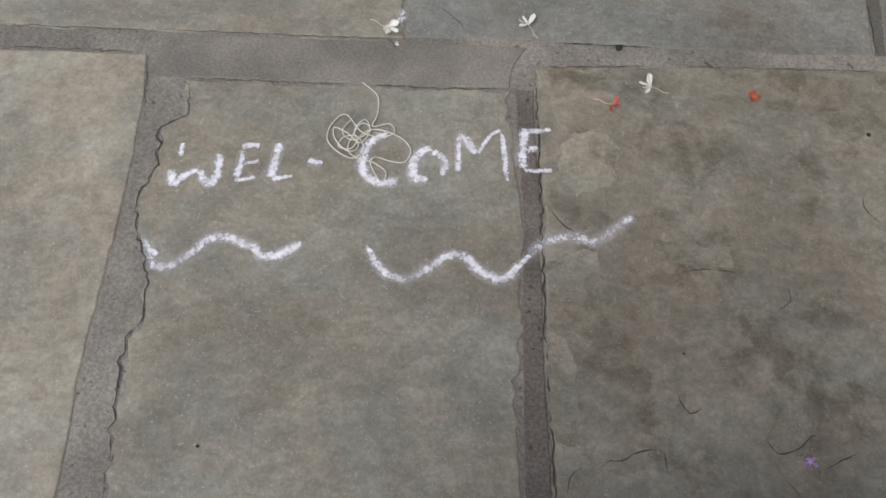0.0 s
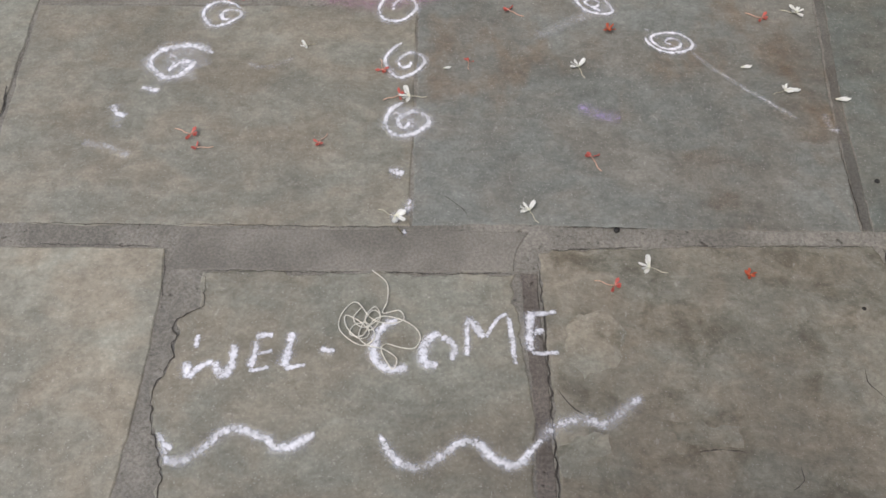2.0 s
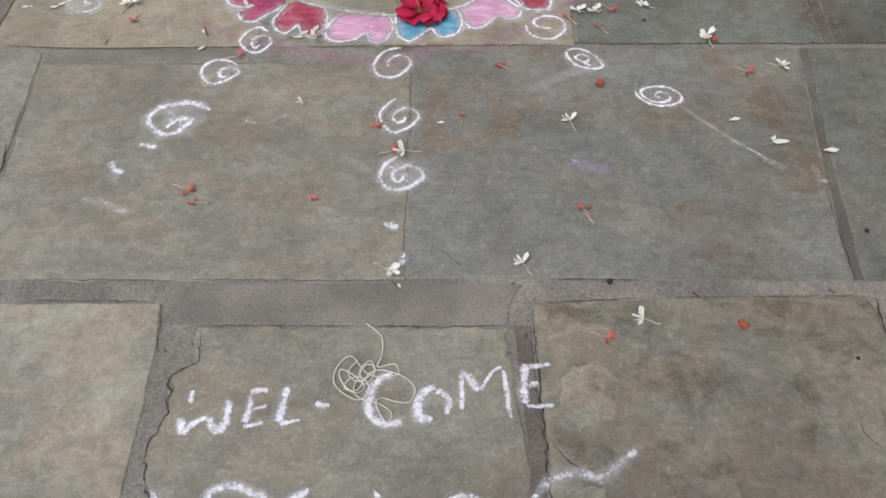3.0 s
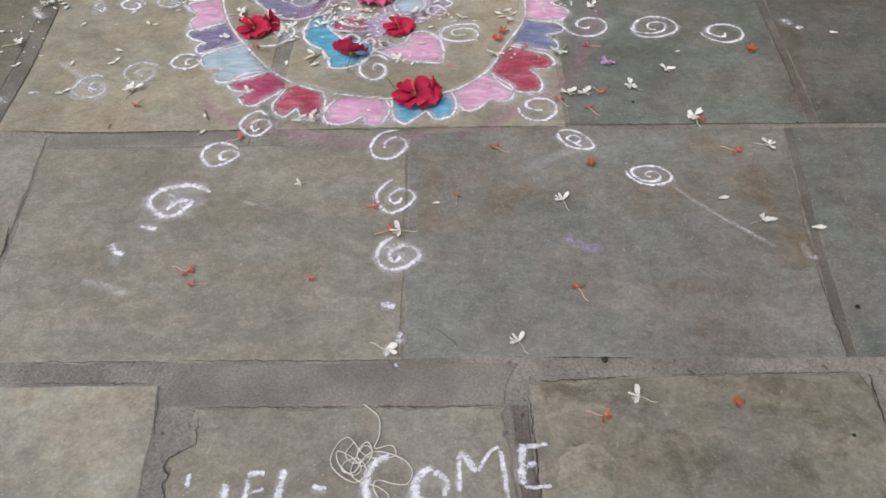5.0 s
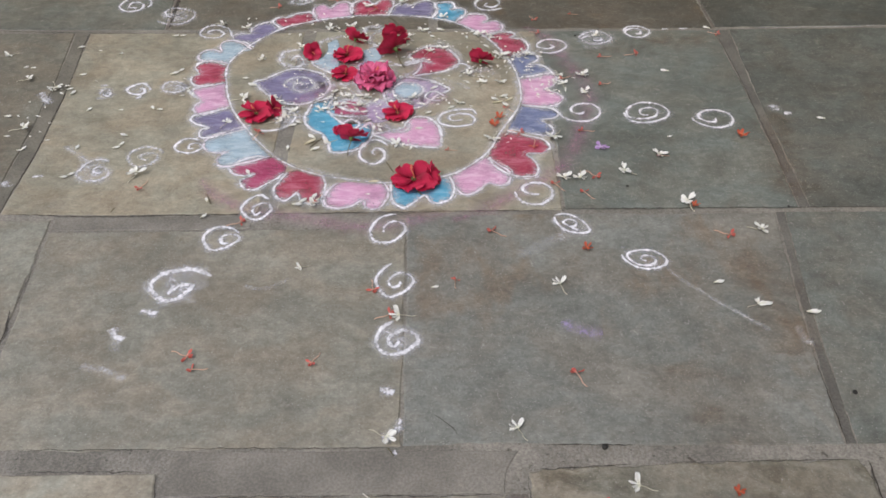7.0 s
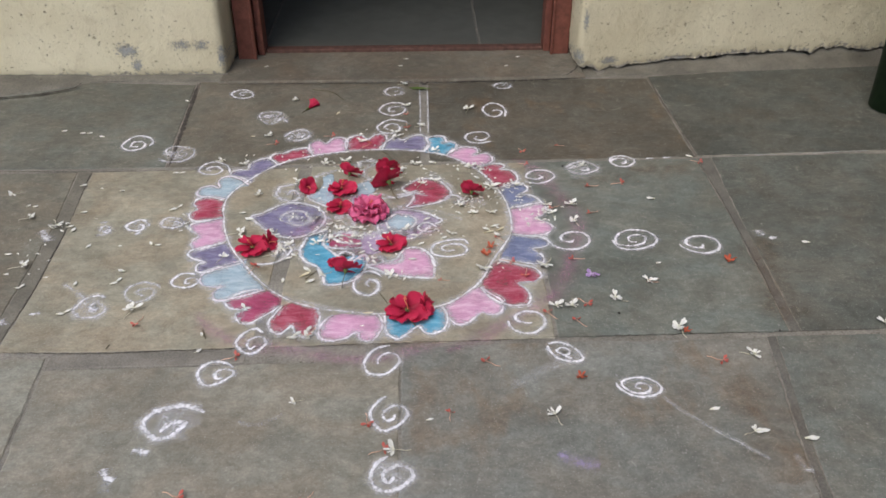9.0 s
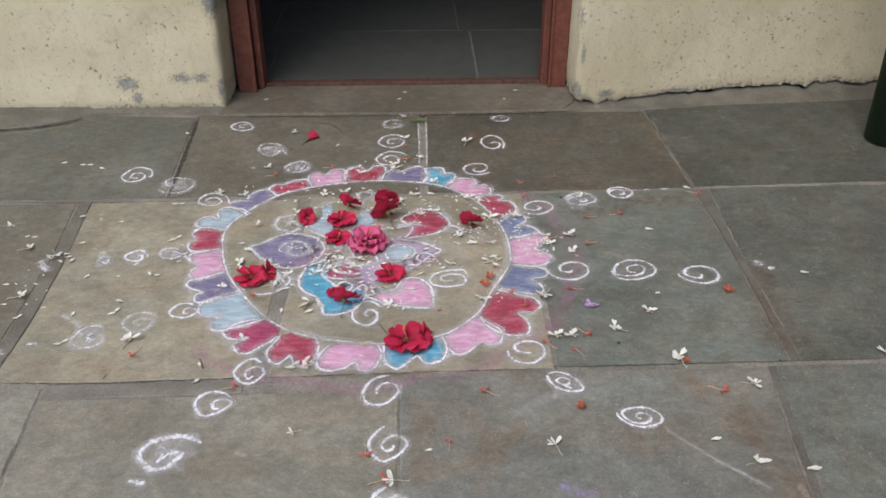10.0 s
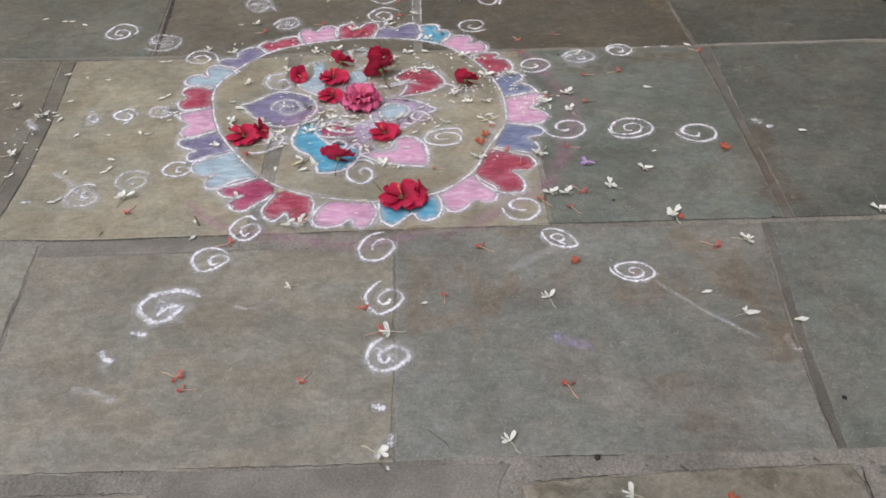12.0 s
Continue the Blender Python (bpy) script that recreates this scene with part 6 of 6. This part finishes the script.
put(copy_thing(petal, Matrix()), [(0.024, 2.513, 150, 1.00), (-0.161, 2.026, 30, 1.00), (-0.143, 1.989, 80, 1.00), (-0.124, 1.977, 120, 1.00), (-0.017, 1.986, 0, 1.10), (0.026, 2.198, 30, 1.20), (0.074, 2.094, 30, 1.00), (-0.086, 1.927, 130, 1.20), (-0.039, 1.894, 70, 0.80), (-0.308, 1.944, 140, 1.30), (-0.294, 1.888, 30, 1.30), (-0.368, 1.895, 90, 1.00), (-0.403, 2.520, 80, 0.90), (-0.315, 1.652, 0, 1.30), (-0.303, 1.667, 40, 1.20), (-0.277, 1.684, 60, 1.20), (-0.282, 1.666, 110, 1.00), (-0.518, 2.103, 60, 1.00), (-0.439, 2.153, 30, 1.00), (-0.352, 2.017, 150, 1.00)])
put(copy_thing(petal, Matrix()), [(-0.366, 2.003, 20, 1.00), (-0.144, 1.696, 0, 0.60), (-0.172, 2.070, 10, 1.00), (-0.238, 2.196, 10, 1.00), (-0.225, 2.244, 160, 1.00), (-0.262, 2.180, 50, 1.00), (-0.142, 2.130, 40, 1.00), (-0.183, 2.116, 140, 1.00), (-0.209, 2.147, 70, 1.00), (-0.276, 2.149, 20, 1.00), (-0.009, 2.111, 160, 1.00), (0.008, 2.066, 30, 1.00), (0.201, 2.137, 150, 1.20), (0.232, 2.105, 140, 1.20), (0.227, 2.152, 20, 1.30), (0.153, 2.546, 30, 1.00), (0.133, 2.507, 100, 1.00), (0.208, 2.505, 70, 1.00), (0.195, 2.447, 140, 1.00), (-0.044, 3.475, 0, 0.90)])
put(copy_thing(petal, Matrix()), [(-0.068, 3.399, 0, 0.90), (0.430, 3.484, 20, 0.90), (0.373, 3.388, 10, 0.80), (-0.627, 3.412, 20, 0.80), (0.657, 1.375, 10, 1.20), (0.743, 1.306, 0, 1.30), (0.838, 1.280, 0, 1.50), (0.021, 1.363, 10, 0.80), (-0.456, 1.785, 120, 1.10)])

SCATTER = random.Random(7)


def scatter(model, x, y, rx, ry, count):
    """A loose handful of fallen petals round a spot."""
    for k in range(count):
        made = copy_thing(model, Matrix.Translation((SCATTER.gauss(x, rx * 0.55), SCATTER.gauss(y, ry * 0.55), 0.0015 * SCATTER.random())) @ pose(0, 0, 0, SCATTER.uniform(-12, 12), 0, SCATTER.uniform(0, 360)))
        size = SCATTER.uniform(0.35, 0.85)
        made.scale = (size, size * SCATTER.uniform(0.6, 1.1), size)



scatter(petal, -0.235, 2.155, 0.043, 0.049, 9)
scatter(petal, -0.174, 2.107, 0.040, 0.044, 8)
scatter(petal, -0.396, 2.069, 0.039, 0.043, 9)
scatter(petal, -0.431, 2.119, 0.027, 0.030, 5)
scatter(petal, 0.167, 2.275, 0.042, 0.049, 8)
scatter(petal, 0.186, 2.521, 0.042, 0.052, 8)
scatter(petal, -0.036, 2.424, 0.048, 0.058, 6)
scatter(petal, 0.066, 2.458, 0.037, 0.046, 5)
scatter(petal, -0.274, 2.545, 0.045, 0.058, 5)
scatter(petal, -0.071, 1.919, 0.025, 0.026, 4)
scatter(petal, 0.401, 2.252, 0.025, 0.028, 6)
scatter(petal, 0.236, 2.379, 0.033, 0.039, 6)
scatter(petal, -0.298, 2.110, 0.030, 0.033, 5)
scatter(petal, -0.136, 2.003, 0.025, 0.027, 5)
scatter(petal, -0.523, 2.131, 0.026, 0.030, 4)
scatter(petal, -0.690, 2.175, 0.023, 0.026, 4)
scatter(petal, -0.276, 1.671, 0.020, 0.019, 3)
scatter(petal, -0.573, 2.580, 0.031, 0.039, 3)
scatter(petal, 0.060, 2.639, 0.027, 0.036, 3)
scatter(petal, -0.069, 2.775, 0.028, 0.038, 4)
scatter(petal, 0.033, 2.148, 0.041, 0.045, 4)
scatter(petal, 0.218, 2.143, 0.024, 0.026, 3)
scatter(petal, -0.160, 2.340, 0.107, 0.127, 6)
scatter(petal, -0.320, 2.341, 0.053, 0.063, 4)
scatter(petal, -0.197, 2.079, 0.066, 0.071, 8)
scatter(petal, -0.067, 2.104, 0.050, 0.054, 5)
scatter(petal, -0.296, 2.468, 0.056, 0.069, 4)
scatter(petal, -0.358, 2.205, 0.042, 0.048, 5)
scatter(petal, -1.096, 2.193, 0.050, 0.057, 4)
scatter(petal, -1.069, 1.988, 0.079, 0.083, 5)
scatter(petal, 0.382, 2.236, 0.027, 0.032, 5)
scatter(petal, 0.301, 2.396, 0.026, 0.030, 4)
scatter(petal, 0.140, 2.276, 0.046, 0.053, 5)
scatter(petal, 0.200, 2.521, 0.026, 0.033, 4)
scatter(petal, -0.152, 2.562, 0.050, 0.063, 4)
scatter(petal, -0.009, 2.460, 0.045, 0.055, 4)
scatter(petal, 0.194, 2.292, 0.053, 0.062, 8)
scatter(petal, 0.253, 2.361, 0.047, 0.056, 8)
scatter(petal, 0.229, 2.533, 0.049, 0.062, 8)
scatter(petal, 0.321, 2.324, 0.054, 0.063, 7)
scatter(petal, 0.358, 2.188, 0.045, 0.050, 6)
scatter(petal, -0.199, 2.736, 0.080, 0.107, 5)
scatter(petal, -0.037, 2.521, 0.076, 0.095, 6)
scatter(petal, -0.166, 2.123, 0.059, 0.066, 8)
scatter(petal, -0.409, 2.083, 0.039, 0.043, 6)
scatter(petal, 0.219, 1.953, 0.032, 0.033, 4)
def petal_litter(spots):
    """Crumbs of torn petals too many to count, strewn round (x, y, rx, ry, count) spots, in one mesh."""
    verts, faces, edge = [], [], []
    for x, y, rx, ry, count in spots:
        for k in range(count):
            v, f, e = petal_grid(SCATTER.uniform(0.007, 0.015), SCATTER.uniform(0.004, 0.007), 0.15, 0.001, SCATTER.uniform(0, 6), 3, 2, tip=0.6)
            m = Matrix.Translation((SCATTER.gauss(x, rx * 0.55), SCATTER.gauss(y, ry * 0.55), 0.0048)) @ pose(0, 0, 0, SCATTER.uniform(-20, 20), 0, SCATTER.uniform(0, 360))
            n = len(verts)
            verts += [m @ Vector(q) for q in v]
            faces += [tuple(n + a for a in q) for q in f]
            edge += e
    return tagged(solid("petal_litter", verts, faces, WHITE_PETAL, edge=edge), "crumbs of torn white petals strewn over the drawing", "petals", kind="stuff")


petal_litter([(-0.43, 2.09, 0.06, 0.05, 16), (-0.34, 2.22, 0.08, 0.06, 14), (-0.20, 2.12, 0.10, 0.07, 26), (0.27, 2.34, 0.10, 0.10, 26), (0.36, 2.20, 0.07, 0.08, 22),
              (-0.30, 2.60, 0.20, 0.10, 18), (0.02, 2.52, 0.16, 0.12, 18), (0.14, 2.29, 0.06, 0.05, 14), (-0.69, 2.20, 0.05, 0.05, 8), (-1.09, 2.10, 0.10, 0.14, 10),
              (-0.05, 2.10, 0.22, 0.14, 24), (-0.16, 2.40, 0.20, 0.14, 18)])
cream = loose_petal("cream_petal", CREAM_PETAL, 0.030, 0.009, "loose cream flower petal on the powder drawing")
put(cream, [(0.208, 2.121, 15, 1.00), (0.243, 2.136, 40, 1.00), (-0.310, 1.920, 40, 1.20), (-0.132, 1.746, 0, 0.90), (-0.296, 2.964, 60, 0.80), (-0.585, 2.779, 0, 0.60)])


def dry_stalk(points):
    ob = tube("dry_stalk", [(x, y, 0.004) for x, y in points], 0.0012, STALK)
    return tagged(ob, "thin dry brown stalk lying on the floor", "stalk", "dry stalks")



dry_stalk([(-0.544, 1.695), (-0.535, 1.673), (-0.528, 1.656)])
dry_stalk([(-0.541, 1.603), (-0.534, 1.618)])
dry_stalk([(-0.121, 2.031), (-0.082, 2.053), (-0.046, 2.067)])
dry_stalk([(0.106, 2.286), (0.160, 2.320), (0.188, 2.333)])
dry_stalk([(-0.157, 2.463), (-0.110, 2.435), (-0.073, 2.461)])
dry_stalk([(-0.415, 3.190), (-0.334, 3.160), (-0.284, 3.087)])
dry_stalk([(-0.124, 2.652), (-0.096, 2.609), (-0.075, 2.539)])
dry_stalk([(-0.308, 1.899), (-0.281, 1.938)])
dry_stalk([(-0.103, 1.830), (-0.082, 1.785)])
dry_stalk([(-0.069, 0.939), (-0.058, 0.923)])
dry_stalk([(-0.763, 1.624), (-0.759, 1.640)])

leaf_blade = tagged(solid("green_leaf", *petal_grid(0.085, 0.022, 0.02, 0.002, 0.4, 8, 4, tip=0.25)[:2], LEAF_GREEN), "narrow dull green leaf by the door step", "leaf")
leaf_blade.matrix_basis = Matrix.Translation((0.053, 3.178, 0.004)) @ pose(0, 0, 0, 0, 0, 172)


# ---- cracks, dark joint lines, pebbles ----
crack([(0.184, 0.880), (0.186, 0.780), (0.189, 0.640), (0.190, 0.440), (0.196, 0.250), (0.199, 0.050)], 0.0028, "crack", "dark gap along the slab edge", 0.0012, 0.005)
# flat dark ribbon: paints the shading of the ragged slab edge
crack([(-0.404, 0.838), (-0.396, 0.770), (-0.434, 0.742), (-0.431, 0.672), (-0.447, 0.580), (-0.418, 0.503), (-0.405, 0.416), (-0.422, 0.375), (-0.419, 0.275), (-0.408, 0.150)], 0.0022, "crack", "dark line along the crumbled slab edge, drawn as its step's shading", 0.0012, 0.011)
crack([(0.204, 0.614), (0.221, 0.588), (0.241, 0.575)], 0.0020)
crack([(0.374, 0.333), (0.382, 0.308), (0.394, 0.292), (0.410, 0.299)], 0.0020)
crack([(0.261, 0.212), (0.276, 0.222), (0.300, 0.226), (0.324, 0.238), (0.344, 0.236)], 0.0016)
crack([(0.499, 0.257), (0.507, 0.242), (0.531, 0.242), (0.570, 0.268)], 0.0020)
crack([(0.574, 0.217), (0.600, 0.233), (0.626, 0.242)], 0.0016)
crack([(0.564, 0.493), (0.563, 0.470), (0.542, 0.457)], 0.0016)
crack([(0.410, 0.515), (0.450, 0.519), (0.484, 0.514)], 0.0016)
crack([(0.209, 0.484), (0.223, 0.508), (0.258, 0.519)], 0.0016)
crack([(0.439, 0.540), (0.428, 0.521)], 0.0013)
crack([(0.709, 0.662), (0.712, 0.631), (0.729, 0.611)], 0.0016)
crack([(0.213, 0.171), (0.220, 0.198), (0.236, 0.210)], 0.0013)
crack([(0.198, 0.380), (0.203, 0.346), (0.198, 0.312)], 0.0020)
crack([(0.352, 0.237), (0.353, 0.206)], 0.0013)
crack([(0.517, 0.203), (0.533, 0.181)], 0.0013)
crack([(-0.403, 0.842), (-0.245, 0.841), (-0.131, 0.842)], 0.0013)
crack([(-0.102, 0.841), (0.023, 0.840), (0.138, 0.842)], 0.0016)
crack([(-0.748, 0.943), (-0.610, 0.941), (-0.493, 0.942)], 0.0013)
crack([(-0.483, 0.943), (-0.237, 0.942), (-0.059, 0.942)], 0.0013)
crack([(0.228, 0.947), (0.338, 0.946), (0.387, 0.943)], 0.0020)
crack([(0.192, 0.891), (0.286, 0.898), (0.374, 0.903)], 0.0016)
crack([(-0.482, 0.891), (-0.468, 0.780)], 0.0013)
crack([(0.434, 0.906), (0.631, 0.908), (0.795, 0.911)], 0.0013)
crack([(-0.736, 0.894), (-0.591, 0.895), (-0.489, 0.892)], 0.0013)
# wide dark ribbon standing in for the shadow in this slab joint
crack([(-0.881, 3.259), (-0.854, 2.897), (-0.833, 2.570)], 0.0130)
crack([(-1.013, 1.622), (-0.807, 1.612), (-0.564, 1.618), (-0.332, 1.621)], 0.0023)
crack([(-0.332, 1.621), (0.026, 1.630), (0.305, 1.634)], 0.0020)
crack([(0.305, 1.638), (0.644, 1.642), (0.929, 1.644), (1.166, 1.646)], 0.0020)
crack([(-1.392, 2.548), (-1.202, 2.540), (-1.015, 2.535), (-0.829, 2.538)], 0.0026)
crack([(-0.810, 2.538), (-0.641, 2.537), (-0.415, 2.540)], 0.0020)
crack([(-1.760, 3.085), (-1.639, 3.138), (-1.516, 3.163), (-1.418, 3.199), (-1.362, 3.235), (-1.353, 3.280)], 0.0110, "crack", "dark gap along the cement fillet", 0.0060)
crack([(-1.343, 3.293), (-1.128, 3.300), (-0.923, 3.307), (-0.761, 3.327)], 0.0039, "crack", "dark gap along the cement fillet", 0.0040)
crack([(0.003, 3.284), (0.031, 3.236), (0.062, 3.295)], 0.0108)
crack([(-0.780, 3.262), (-0.400, 3.255), (0.0, 3.250)], 0.0040, "crack", "dark gap along the door step", 0.0020)
crack([(0.045, 3.250), (0.400, 3.258), (0.660, 3.276)], 0.0075, "crack", "dark gap along the door step", 0.0020)
crack([(0.608, 3.281), (0.653, 3.341), (0.680, 3.403)], 0.0055, "crack", "dark crack in the stone floor", 0.0125)
crack([(-1.034, 1.691), (-1.029, 1.879), (-1.046, 2.191), (-1.081, 2.529)], 0.0020)
crack([(0.951, 2.513), (0.949, 2.204), (0.943, 1.933), (0.932, 1.730)], 0.0013)
crack([(0.787, 0.948), (0.793, 1.054), (0.799, 1.158)], 0.0020)
crack([(0.813, 0.907), (0.809, 0.852), (0.804, 0.800)], 0.0026)
crack([(0.016, 1.017), (0.048, 0.990), (0.060, 0.970)], 0.0013)
crack([(-0.888, 1.297), (-0.877, 1.231), (-0.878, 1.199)], 0.0026)
crack([(-0.883, 1.431), (-0.882, 1.314)], 0.0013)
pebble(0.741, 0.777, 0.0040)
pebble(0.847, 1.064, 0.0050)
pebble(0.332, 0.940, 0.0060)
pebble(0.393, 0.381, 0.0020)
pebble(-0.295, 0.223, 0.0025)
pebble(0.902, 1.647, 0.0030)
pebble(0.485, 2.525, 0.0040)
pebble(0.514, 1.729, 0.0040)

# ---- tangled thread on the greeting ----
cord = [(-0.110, 0.845), (-0.083, 0.818), (-0.080, 0.781), (-0.087, 0.757), (-0.059, 0.762), (-0.051, 0.743), (-0.076, 0.737), (-0.105, 0.745), (-0.133, 0.777), (-0.155, 0.758), (-0.159, 0.727), (-0.139, 0.703), (-0.115, 0.694), (-0.098, 0.710), (-0.111, 0.735), (-0.134, 0.733), (-0.140, 0.715), (-0.119, 0.711), (-0.103, 0.741), (-0.085, 0.750), (-0.058, 0.744), (-0.034, 0.732), (-0.022, 0.711), (-0.031, 0.689), (-0.055, 0.691), (-0.079, 0.697), (-0.086, 0.683), (-0.067, 0.651), (-0.060, 0.669), (-0.082, 0.686), (-0.110, 0.695), (-0.125, 0.715), (-0.106, 0.760), (-0.090, 0.750), (-0.105, 0.723), (-0.126, 0.740), (-0.150, 0.752), (-0.146, 0.728), (-0.124, 0.706), (-0.108, 0.716), (-0.116, 0.748), (-0.100, 0.768), (-0.092, 0.748), (-0.118, 0.728), (-0.136, 0.744), (-0.122, 0.770)]
thread = tube("tangled_thread", [(x - cord[0][0], y - cord[0][1], 0.0035 + 0.0012 * (k % 3)) for k, (x, y) in enumerate(cord)], 0.0010, THREAD, sides=5, step=0.005)
thread.location = (*cord[0], 0)
tagged(thread, "tangled length of off-white cotton thread on the chalk letters", "thread")
